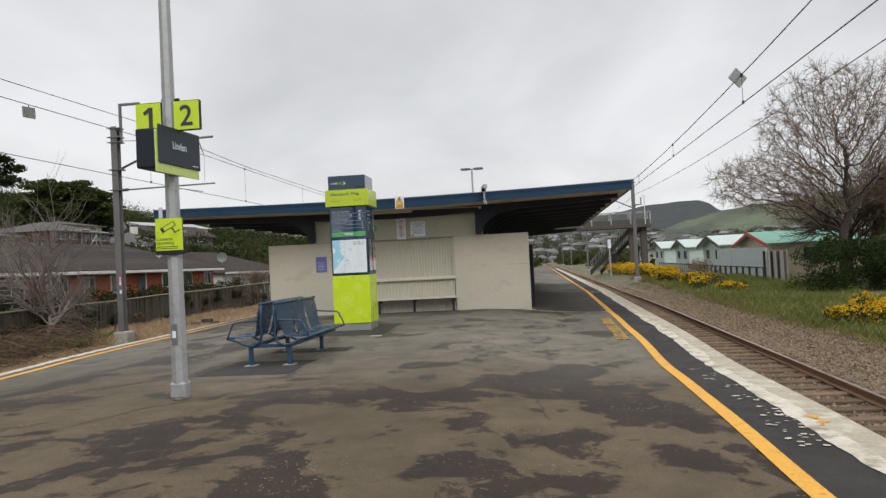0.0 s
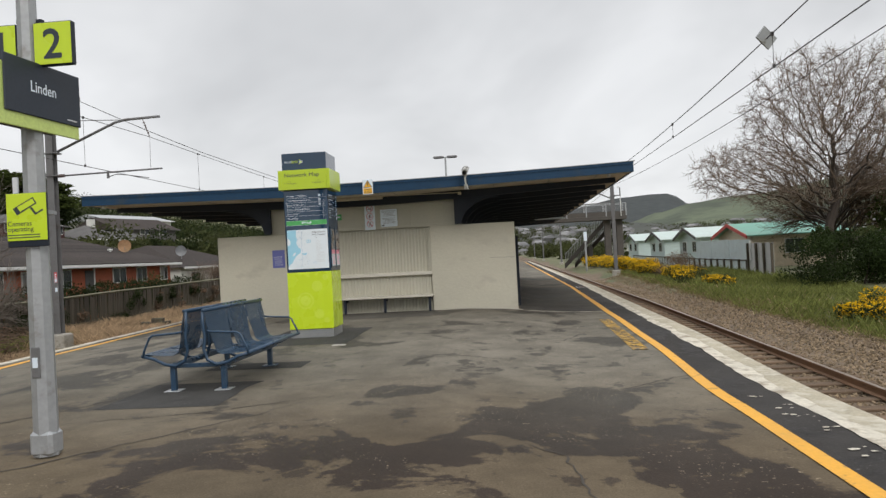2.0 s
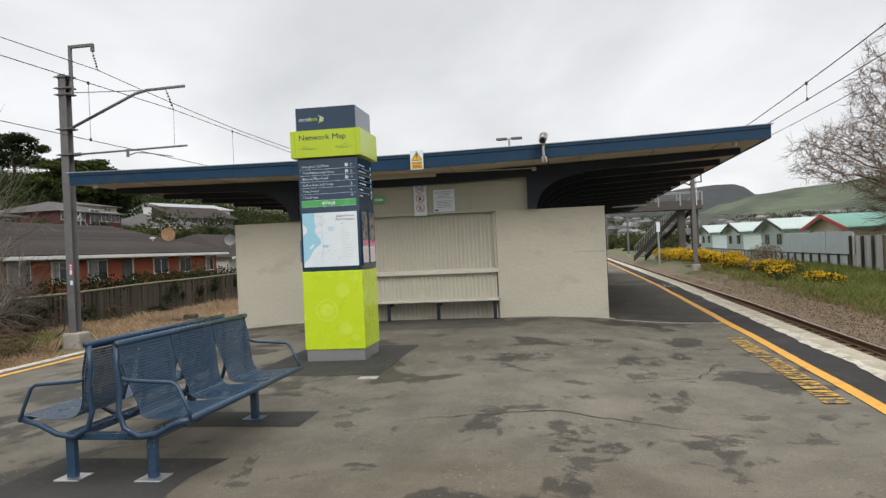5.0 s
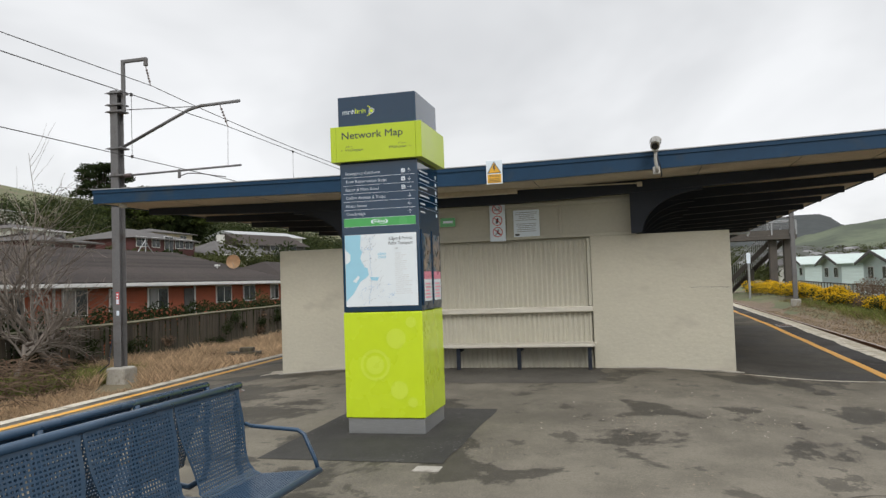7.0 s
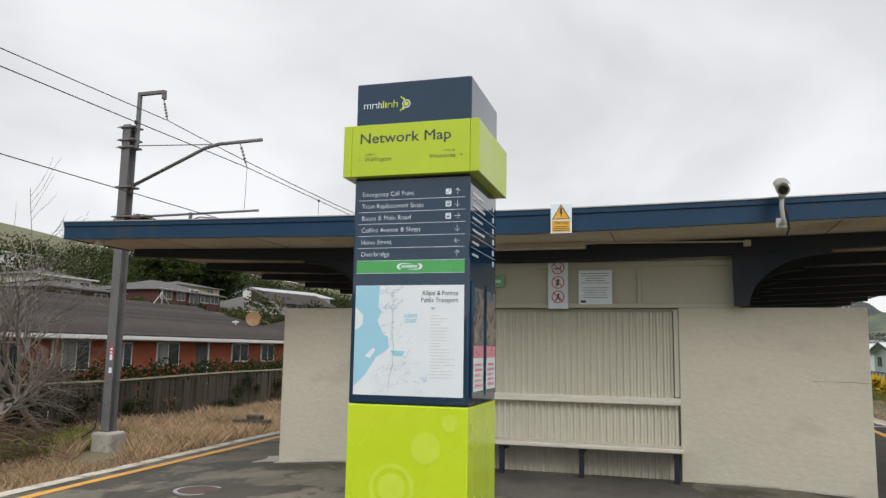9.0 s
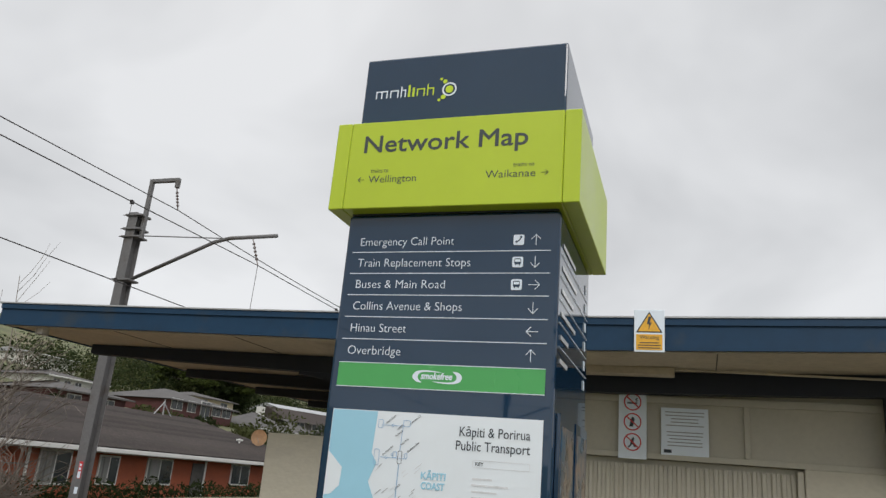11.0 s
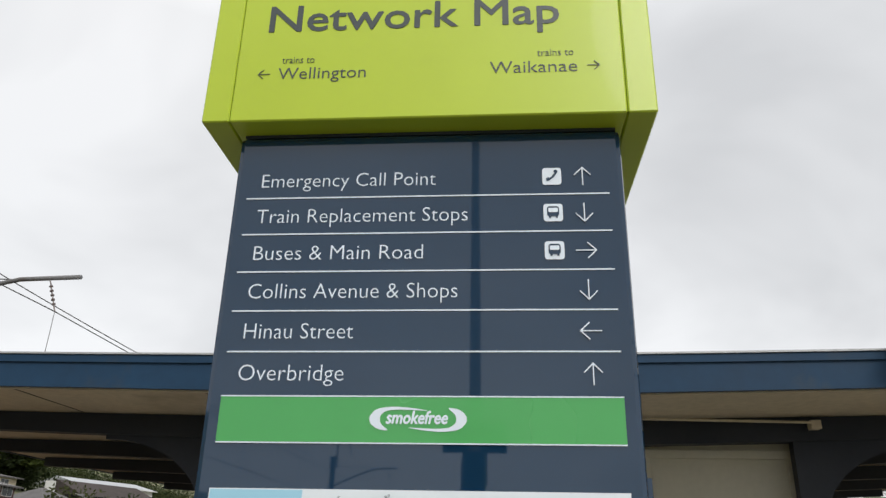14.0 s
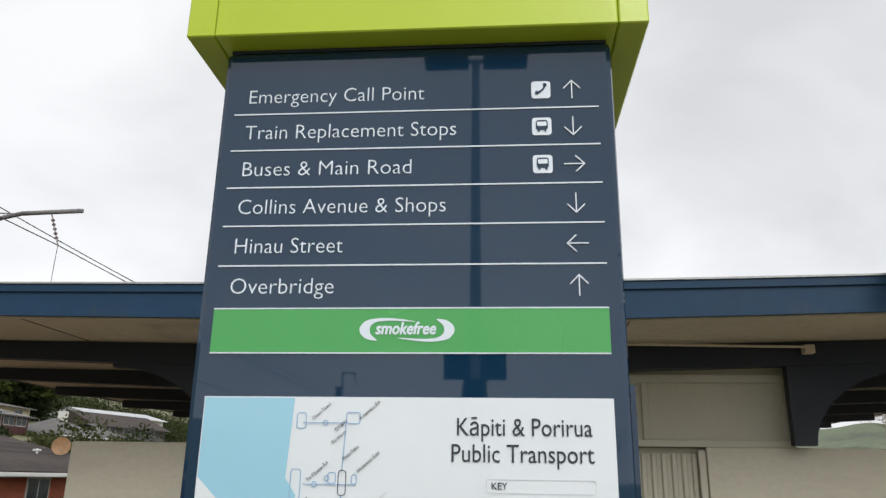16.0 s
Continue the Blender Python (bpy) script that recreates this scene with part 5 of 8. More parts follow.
# ---- lamp post with the station's name ----
def build_lamp_post(at, signs):
    t = thing("lamp_post", "grey steel lamp post with platform and station name signs" if signs else "grey steel lamp post with two flat lamp heads", "lamp post", at, group="platform lamp posts")
    part("pole", tubes([([(0, 0, 0), (0, 0, 3.6), (0, 0, 7.5)], 0.095, 0.052)], 8), M_GALV, t, "tapered octagonal steel pole")
    part("base_sleeve", boxes((-0.094, -0.094, 0, 0.094, 0.094, 0.2), bevel=0.028), M_GALV, t)
    part("access_door", boxes((-0.035, -0.098, 0.62, 0.035, -0.084, 0.86), bevel=0.006), M_MAST, t)
    part("access_label", boxes((-0.022, -0.104, 0.70, 0.022, -0.099, 0.78), bevel=0.003), M_SIGNWHITE, t)
    part("cross_arm", tubes([([(-0.4, 0, 7.5), (0.4, 0, 7.5)], 0.035)], 8), M_GALV, t)
    for s in (-1, 1):
        a, b = sorted((s * 0.1, s * 0.72))
        head = part("lamp_head", boxes((a, -0.17, 7.45, b, 0.17, 7.57), bevel=0.03, segments=2), M_MAST, t, "flat grey lamp head")
        part("lens", boxes((a + 0.08, -0.12, 7.44, b - 0.06, 0.12, 7.449)), M_INK, head)
    if not signs:
        return t
    # square platform numbers, one to each side
    def number(x0, body):
        m = pose(x0, -0.03, 3.07)
        bm = boxes((-0.158, 0.0, 0, 0.158, 0.06, 0.345), bevel=0.008); bm.transform(m)
        box_part = part("number_box", bm, M_BEAM, t, "square platform number sign")
        bm = boxes((-0.153, -0.006, 0.006, 0.153, 0.0, 0.335), bevel=0.002); bm.transform(m); part("lime_face", bm, M_LIME, box_part)
        if body == "1":
            bm = prism([(0.005, 0.05), (0.055, 0.05), (0.055, 0.285), (0.012, 0.285), (-0.062, 0.235), (-0.045, 0.195), (0.005, 0.225)], -0.0085, -0.0068); bm.transform(m); part("digit", bm, M_INK, box_part)
        else:
            ob = lettering("digit", body, 0.33, (0, 0, 0), M_INK, box_part, "CENTER", bold=0.005)
            ob.matrix_local = m @ pose(0.0, -0.0085, 0.055, 90, 0, 0)
    number(-0.235, "1"); number(0.225, "2")
    part("number_bracket", boxes((-0.09, 0.0, 3.425, 0.12, 0.04, 3.45)), M_BEAM, t)
    # name sign: a deep navy box along the platform, a printed board on its face
    m = pose(0, 0, 2.60, 0, 0, 86)
    bm = boxes((-0.45, -0.085, 0.0, 0.42, 0.155, 0.44), bevel=0.02, segments=2); bm.transform(m)
    board = part("name_box", bm, M_BEAM, t, "deep navy station name box with a lime lower edge")
    bm = boxes((-0.47, -0.102, -0.05, 0.45, -0.087, 0.42), bevel=0.006); bm.transform(m); part("lime_edge", bm, M_LIME_WORN, board)
    bm = boxes((-0.43, -0.116, 0.055, 0.46, -0.103, 0.485), bevel=0.006); bm.transform(m); part("navy_face", bm, M_NAVYMATTE, board)
    ob = lettering("station_name", "Linden", 0.122, (0, 0, 0), M_SIGNWHITE, board, "CENTER", width=0.29, bold=0.001)
    ob.matrix_local = m @ pose(0.0, -0.1185, 0.245, 90, 0, 0)
    bm = boxes((0.28, -0.1175, 0.09, 0.40, -0.1165, 0.10)); bm.transform(m); part("text_bar", bm, M_MAPLAND, board)
    # camera notice
    m = pose(0.0, -0.115, 1.645, 0, 0, 4)
    bm = boxes((-0.160, 0.0, 0, 0.160, 0.02, 0.42), bevel=0.004); bm.transform(m)
    plate = part("camera_notice", bm, M_BEAM, t, "lime notice with a camera picture")
    bm = boxes((-0.157, -0.006, 0.05, 0.157, -0.0005, 0.417), bevel=0.002); bm.transform(m); part("lime_face", bm, M_LIME, plate)
    def drawn(name, pts, material=M_INK, lift=0.0):
        bm = prism(pts, -0.0078 - lift, -0.0066 - lift); bm.transform(m); part(name, bm, material, plate)
    drawn("camera_picture", [(-0.105, 0.300), (0.055, 0.385), (0.085, 0.335), (-0.072, 0.248)])
    drawn("camera_picture_fill", [(-0.092, 0.299), (0.052, 0.373), (0.071, 0.338), (-0.070, 0.262)], M_LIME, 0.001)
    drawn("camera_picture_lens", [(-0.098, 0.298), (-0.070, 0.312), (-0.048, 0.276), (-0.072, 0.254)], M_INK, 0.002)
    drawn("camera_picture_arm", [(0.030, 0.300), (0.045, 0.308), (0.075, 0.262), (0.128, 0.290), (0.134, 0.278), (0.068, 0.244)])
    for body, z in (("Cameras", 0.165), ("operating", 0.122)):
        ob = lettering("wording", body, 0.055, (0, 0, 0), M_INK, plate, width=0.2 if z < 0.15 else 0.185)
        ob.matrix_local = m @ pose(-0.15, -0.0075, z, 90, 0, 0)
    for z in (0.09, 0.07):
        bm = boxes((-0.15, -0.0075, z, 0.1, -0.0065, z + 0.008)); bm.transform(m); part("text_bar", bm, M_INK, plate)
    part("notice_clamp", boxes((-0.11, -0.105, 1.9, 0.11, 0.1, 1.93)), M_GALV, t)
    part("small_tag", boxes((-0.155, -0.05, 2.06, -0.11, -0.03, 2.2), bevel=0.004), M_MAPLAND, t)
    return t


build_lamp_post((-4.15, 8.22, 0.10), True)
build_lamp_post((-3.96, 48.4, 0.05), False)


def manhole():
    t = thing("manhole_cover", "round rusty manhole cover in a worn metal ring", "manhole cover", (-7.53, 18.95, deck(-7.53, 18.95) - 0.004))
    bm = bmesh.new(); tube(bm, [(0, 0, 0), (0, 0, 0.016)], 0.27, 32); part("ring", bm, M_ALU, t)
    bm = bmesh.new(); tube(bm, [(0, 0, 0.0), (0, 0, 0.021)], 0.225, 32); part("lid", bm, M_IRON, t)
    # thin concrete block added to show a worn pale patch of asphalt
    t = thing("access_cover", "small worn pale patch on the asphalt", "cover", (-3.33, 14.93, deck(-3.33, 14.93) - 0.008))
    part("slab", boxes((-0.11, -0.08, 0, 0.11, 0.08, 0.015), bevel=0.005), M_CONCRETE, t)

    t = thing("drain_cover", "dark slotted drain cover between the yellow line and the edge", "drain", (2.42, 33.3, deck(2.42, 33.3)))
    part("frame", boxes((-0.2, -0.36, -0.01, 0.2, 0.36, 0.012), bevel=0.003), M_ALU, t)
    for k in range(7):
        part("grate_bar", boxes((-0.17, -0.33 + 0.095 * k, 0.0125, 0.17, -0.265 + 0.095 * k, 0.018)), M_IRON, t)


manhole()

# ---- overhead line ----
def i_post(bm, x, y, z0, z1, w, d, t=0.016):
    """An I-section post."""
    q = [(-w / 2, -d / 2), (w / 2, -d / 2), (w / 2, -d / 2 + t), (t / 2, -d / 2 + t), (t / 2, d / 2 - t), (w / 2, d / 2 - t), (w / 2, d / 2), (-w / 2, d / 2), (-w / 2, d / 2 - t), (-t / 2, d / 2 - t), (-t / 2, -d / 2 + t), (-w / 2, -d / 2 + t)]
    lo, hi = [bm.verts.new((x + a, y + b, z0)) for a, b in q], [bm.verts.new((x + a, y + b, z1)) for a, b in q]
    bm.faces.new(lo[::-1]); bm.faces.new(hi)
    for i in range(len(q)):
        k = (i + 1) % len(q)
        bm.faces.new((lo[i], lo[k], hi[k], hi[i]))


def insulator(a, b, parent, r=0.045):
    a, b = Vector(a), Vector(b)
    bm = bmesh.new()
    tube(bm, [a, b], 0.014, 6)
    for k in range(5):
        c = a.lerp(b, 0.22 + 0.14 * k); d = (b - a).normalized() * 0.012
        tube(bm, [c - d, c + d], r, 10)
    return part("insulator", bm, M_INSUL, parent, "ribbed brown insulator")


def build_mast_left(at):
    """Mast with a bracket arm towards the track at +x."""
    t = thing("catenary_mast", "weathered steel overhead line mast with a long bracket arm", "mast", at, group="overhead line masts")
    g = -at[2]
    part("footing", boxes((-0.31, -0.31, -0.3, 0.31, 0.31, 0.5), bevel=0.06, segments=2), M_CONCRETE, t, "square concrete footing")
    bm = bmesh.new(); i_post(bm, -0.035, 0, 0.46, g + 7.55, 0.25, 0.28); post = part("post", bm, M_MAST, t, "I-section steel post")
    for z in (7.45, 7.1, 6.9, 5.82, 5.02):
        part("clamp", boxes((-0.24, -0.19, g + z, 0.24, 0.19, g + z + 0.045), bevel=0.006), M_MAST, post)
        part("clamp_bolt", tubes([([(-0.3, -0.17, g + z + 0.02), (0.27, -0.17, g + z + 0.02)], 0.014)], 6), M_MAST, post)
    part("top_extension", boxes((0.16, -0.05, g + 6.9, 0.25, 0.05, g + 8.45), (0.25, -0.05, g + 8.36, 1.02, 0.05, g + 8.45), (0.93, -0.05, g + 8.2, 1.02, 0.05, g + 8.36), bevel=0.006), M_MAST, t, "steel hook at the mast's top")
    insulator((0.97, 0, g + 8.2), (1.13, 0, g + 7.6), t, 0.035)
    part("arm", tubes([([(0.2, 0, g + 5.9), (2.35, 0, g + 6.78), (2.75, 0, g + 6.86), (3.99, 0, g + 6.89)], 0.045)], 10), M_MAST, t, "bent tubular bracket arm", smooth=True)
    part("tie", tubes([([(0.2, 0, g + 6.98), (2.6, 0, g + 6.86)], 0.014)], 6), M_MAST, t)
    insulator((3.36, 0, g + 6.85), (3.60, 0, g + 6.2), t, 0.035)
    part("lower_arm", tubes([([(0.2, 0, g + 5.04), (3.99, 0, g + 5.08)], 0.03)], 10), M_MAST, t, "straight registration arm", smooth=True)
    part("arm_joint", tubes([([(0.2, 0, g + 5.04), (0.42, 0, g + 5.045)], 0.06)], 10), M_INSUL, t)
    part("dropper_bar", boxes((1.98, -0.025, g + 4.85, 2.06, 0.025, g + 5.1), bevel=0.004), M_MAST, t)
    part("steady_arm", tubes([([(2.02, 0, g + 4.9), (2.3, 0, g + 4.97), (2.7, 0, g + 4.93), (3.5, 0, g + 4.78)], 0.016)], 6), M_MAST, t, smooth=True)
    part("hanger", tubes([([(3.60, 0, g + 6.2), (3.58, 0, g + 5.12)], 0.006)], 5), M_WIRE, t)
    part("plate_red", boxes((-0.04, -0.152, g + 1.30, 0.06, -0.143, g + 1.66), bevel=0.002), M_RED, t, "red and white number plate")
    part("plate_field", boxes((-0.03, -0.156, g + 1.31, 0.05, -0.153, g + 1.45)), M_SIGNWHITE, t)
    for k in range(2):
        part("plate_bar", boxes((-0.02, -0.156, g + 1.48 + k * 0.085, 0.04, -0.153, g + 1.53 + k * 0.085)), M_SIGNWHITE, t)
    part("plate_small", boxes((-0.035, -0.152, g + 0.98, 0.055, -0.143, g + 1.12), bevel=0.002), M_SIGNWHITE, t)
    part("earth_cable", tubes([([(-0.17, -0.18, 1.3), (-0.2, -0.3, 0.6), (-0.42, -0.46, 0.38), (-0.46, -0.5, 0.1), (-0.4, -0.52, -0.2)], 0.018)], 6), M_BEAM, t, smooth=True)
    return t


MAST_L = build_mast_left((-16.25, 27.8, -1.0))
for y in (85.0, 143.0, 200.0):
    copy_thing(MAST_L, pose(track_left(30) - 4.3, y, -1.0))
MAST_Y_BEHIND = -30.0
copy_thing(MAST_L, pose(-13.6, MAST_Y_BEHIND, -1.0))


def build_mast_right(at):
    t = thing("catenary_mast", "grey steel overhead line mast beside gorse bushes", "mast", at, group="overhead line masts")
    g = -at[2]
    part("footing", boxes((-0.27, -0.27, -0.2, 0.27, 0.27, 0.3), bevel=0.05), M_CONCRETE, t)
    bm = bmesh.new(); i_post(bm, 0, 0, 0.3, g + 7.35, 0.25, 0.26); post = part("post", bm, M_MAST, t)
    part("arm", tubes([([(-0.15, 0, g + 5.2), (-2.4, 0, g + 6.3), (-3.4, 0, g + 6.35)], 0.045)], 8), M_MAST, t, "tubular bracket arm")
    part("lower_arm", tubes([([(-0.15, 0, g + 4.9), (-3.4, 0, g + 4.8)], 0.03)], 8), M_MAST, t)
    part("tie", tubes([([(-0.15, 0, g + 6.6), (-2.4, 0, g + 6.35)], 0.014)], 6), M_MAST, t)
    part("side_bracket", boxes((0.15, -0.04, g + 5.35, 0.62, 0.04, g + 5.43), (0.54, -0.04, g + 5.43, 0.62, 0.04, g + 5.95), bevel=0.005), M_MAST, t)
    for z in (7.1, 5.3, 4.9):
        part("clamp", boxes((-0.22, -0.18, g + z, 0.22, 0.18, g + z + 0.04), bevel=0.005), M_MAST, post)
    return t


MAST_R = build_mast_right((7.55, 60.0, -0.5))
for y in (118.0, 176.0, 234.0):
    copy_thing(MAST_R, pose(7.55, y, -0.6))
copy_thing(MAST_R, pose(7.0, 4.0, -1.0))
copy_thing(MAST_R, pose(7.0, -54.0, -1.0))


def span_points(x, y0, y1, za, zb, sag, n=16):
    out = []
    for i in range(n + 1):
        f = i / n
        out.append((x, y0 + (y1 - y0) * f, za + (zb - za) * f - 4 * sag * f * (1 - f)))
    return out


def overhead_line(name, x, nodes, contact, messenger, sag, label):
    t = thing(name, label, "cable", (0, 0, 0), group="overhead wires")
    for y0, y1 in zip(nodes, nodes[1:]):
        mess = span_points(x, y0, y1, messenger, messenger, sag)
        part("messenger_wire", tubes([(mess, 0.011)], 5), M_WIRE, t)
        part("contact_wire", tubes([([(x, y0, contact), (x, y1, contact)], 0.010)], 5), M_WIRE, t)
        if y0 < 90:
            n = 7
            for k in range(n):
                f = (k + 0.5) / n
                y = y0 + (y1 - y0) * f
                z = messenger - 4 * sag * f * (1 - f)
                bm = tubes([([(x, y, contact), (x, y, z)], 0.006)], 5)
                box(bm, x - 0.02, y - 0.02, contact - 0.02, x + 0.02, y + 0.02, contact + 0.05); box(bm, x - 0.02, y - 0.03, z - 0.04, x + 0.02, y + 0.03, z + 0.03)
                part("dropper", bm, M_WIRE, t)
    return t


overhead_line("overhead_line", 4.3, (-54, 4, 60, 118, 176, 234, 292), 4.47, 5.62, 0.85, "overhead contact line with droppers above the track")
overhead_line("overhead_line", -12.66, (-30, 27.8, 85, 143, 200), 4.70, 6.20, 0.22, "overhead contact line with droppers beside the mast")


def feeder(nodes, sag):
    """A wire strung through (x, y, z) points."""
    t = thing("feeder_wire", "single dark feeder wire strung between the masts", "cable", (0, 0, 0), group="overhead wires")
    for (x0, y0, z0), (x1, y1, z1) in zip(nodes, nodes[1:]):
        pts = [(x0 + (x1 - x0) * k / 16, y, z) for k, (_, y, z) in enumerate(span_points(0, y0, y1, z0, z1, sag))]
        part("wire", tubes([(pts, 0.012)], 5), M_WIRE, t)


feeder([(7.6, y, 6.15) for y in (-54, 4, 60, 118, 176)], 0.45)
feeder([(-14.95, -30, 7.55), (-15.1, 27.8, 7.6)], 0.28)
feeder([(-15.1, 27.8, 7.6), (-12.78, 33.0, 6.30), (-12.6, 85, 6.12), (-12.6, 143, 6.12)], 0.04)


def wire_plate(at, turn, label, tilt, w, h):
    t = thing("wire_plate", label, "sign", at, turn=turn)
    bm = boxes((-w, -0.015, -h, w, 0.015, h), bevel=0.006); bm.transform(pose(0, 0, 0, 12, tilt, 0)); part("plate", bm, M_GALV, t)
    part("hook", tubes([([(0, 0, 0.0), (0, 0, h + 0.06)], 0.012)], 5), M_WIRE, t)


wire_plate((4.3, 16.3, 5.06), 25, "grey metal plate hanging on the overhead wire", 38, 0.17, 0.13)
wire_plate((-12.62, 17.6, 5.86), -20, "grey metal plate hanging on the overhead wire", 14, 0.25, 0.14)


# ---- sleepers ----
def sleepers(track, centre, y0, y1, step):
    me = None
    y = y0
    rnd = random.Random(3)
    while y < y1:
        if me is None:
            bm = boxes((-1.05, -0.11, -0.12, 1.05, 0.11, 0.0), bevel=0.012)
            ob = part("sleeper", bm, M_SLEEPER, track)
            me = ob.data
        else:
            ob = new("sleeper", me); ob.parent = track
        ob.matrix_local = pose(centre(y) + rnd.uniform(-0.03, 0.03), y, RAIL_Z - 0.142 + rnd.uniform(-0.006, 0.004), rnd.uniform(-1, 1), 0, rnd.uniform(-1.2, 1.2))
        y += step


sleepers(TRACK_R, track_right, 4.0, 110.0, 0.62)
sleepers(TRACK_L, track_left, 8.0, 60.0, 0.65)


def ballast_stones():
    rnd = np.random.default_rng(5)
    base = np.array([(1, 0, 0), (-1, 0, 0), (0, 1, 0), (0, -1, 0), (0, 0, 1), (0, 0, -1)], float)
    tri = [(4, 0, 2), (4, 2, 1), (4, 1, 3), (4, 3, 0), (5, 2, 0), (5, 1, 2), (5, 3, 1), (5, 0, 3)]
    verts, faces = [], []
    def add(x, y, z, s):
        k = len(verts)
        a = rnd.normal(size=(3, 3)); q, _ = np.linalg.qr(a)
        p = (base * (s * rnd.uniform(0.6, 1.3, (6, 1)) * np.array((1, 0.8, 0.6)))) @ q.T + (x, y, z)
        verts.extend(map(tuple, p))
        faces.extend([(k + a1, k + b1, k + c1) for a1, b1, c1 in tri])
    for _ in range(27000):
        y = 7 + 53 * rnd.random() ** 1.5
        u = rnd.uniform(-0.5, 3.9 - 0.4 * smooth01(26, 50, y))
        x = track_right(y) + u
        z = BED_Z + 0.04 if u < 1.25 else BED_Z + 0.035 - 0.09 * min(0.7, max(0, u - 1.75)) + (0.35 * smooth01(25, 60, y) * smooth01(1.75, 2.9, u))
        add(x, y, z, rnd.uniform(0.022, 0.05))
    for _ in range(5000):
        y = 14 + 30 * rnd.random()
        x = edge_left(y) - 2.5 - 2.4 * rnd.random() ** 1.5
        add(x, y, -0.98 + 0.03 * rnd.random(), rnd.uniform(0.03, 0.06))
    tagged(raw_mesh("ballast_stones", verts, faces, M_STONE), "loose brown-grey crushed stone along the tracks", "ballast", kind="stuff")


ballast_stones()

# ---- planting ----
def leaf_quads(blobs, per, size, seed, shell=0.45, flat=0.0):
    """Many small leaf faces over uneven blobs (x, y, z, rx, ry, rz)."""
    rng = np.random.default_rng(seed)
    blobs = np.array(blobs, float)
    n = len(blobs) * per
    c = np.repeat(blobs, per, axis=0)
    d = rng.normal(size=(n, 3)); d /= np.linalg.norm(d, axis=1)[:, None]
    r = rng.random(n)[:, None] ** shell
    p = c[:, :3] + d * r * c[:, 3:6]
    a = rng.normal(size=(n, 3)); a[:, 2] *= (1 - flat); a /= np.linalg.norm(a, axis=1)[:, None]
    b = np.cross(a, rng.normal(size=(n, 3))); b /= np.linalg.norm(b, axis=1)[:, None]
    s = size * rng.uniform(0.6, 1.4, (n, 1))
    v = np.stack([p - a * s, p + b * s * 0.45, p + a * s, p - b * s * 0.45], axis=1).reshape(-1, 3)
    f = np.arange(n * 4).reshape(-1, 4)
    return v, f


def np_mesh(name, v, f, material, parent=None, label=""):
    me = bpy.data.meshes.new(name)
    me.from_pydata([tuple(q) for q in v.tolist()], [], f.tolist())
    me.materials.append(material)
    ob = new(name, me)
    if parent is not None:
        ob.parent = parent
    if label:
        ob["label"] = label
    return ob


def leaf_mat(name, col, island=0.45, rough=0.7):
    """Leaf colour, part of whose light passes through the blade."""
    m = mat(name, col, rough, var=0.25, scale=0.4, fine=3, fine_var=0.15, bump=0, island=island, spec=0.08)
    nt = m.node_tree
    b = nt.nodes["Principled BSDF"]
    tr, mx = nt.nodes.new("ShaderNodeBsdfTranslucent"), nt.nodes.new("ShaderNodeMixShader")
    nt.links.new(b.inputs["Base Color"].links[0].from_socket, tr.inputs[0])
    mx.inputs[0].default_value = 0.38
    nt.links.new(b.outputs[0], mx.inputs[1]); nt.links.new(tr.outputs[0], mx.inputs[2])
    nt.links.new(mx.outputs[0], nt.nodes["Material Output"].inputs[0])
    return m


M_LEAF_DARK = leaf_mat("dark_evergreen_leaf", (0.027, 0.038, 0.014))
M_LEAF_MID = leaf_mat("scrub_leaf", (0.062, 0.070, 0.027), 0.25)
M_LEAF_PINE = leaf_mat("cypress_leaf", (0.052, 0.068, 0.018), 0.55)
M_LEAF_IVY = leaf_mat("ivy_leaf", (0.030, 0.046, 0.014), 0.6, 0.45)
M_GORSE = leaf_mat("gorse_green", (0.060, 0.075, 0.028))
M_GORSE_FLOWER = leaf_mat("gorse_flower", (0.75, 0.47, 0.02), 0.25)
M_GRASS = leaf_mat("verge_grass", (0.185, 0.205, 0.062), 0.5)
M_VERGE_DRY = leaf_mat("brownish_verge_grass", (0.21, 0.165, 0.085), 0.5)
M_STRAW = leaf_mat("dry_grass", (0.46, 0.335, 0.215), 0.5)
M_BRAMBLE = leaf_mat("dead_bramble_stem", (0.160, 0.112, 0.078), 0.5)
M_BARK_PALE = mat("pale_bark", (0.205, 0.175, 0.148), 0.9, var=0.25, scale=3, fine=30, fine_var=0.3, bump=0.3)
M_BARK = mat("dark_bark", (0.055, 0.042, 0.034), 0.9, var=0.25, scale=3, fine=30, fine_var=0.3, bump=0.4)
M_TWIG = mat("brown_twig", (0.165, 0.118, 0.085), 0.9, var=0.2, bump=0, island=0.3)


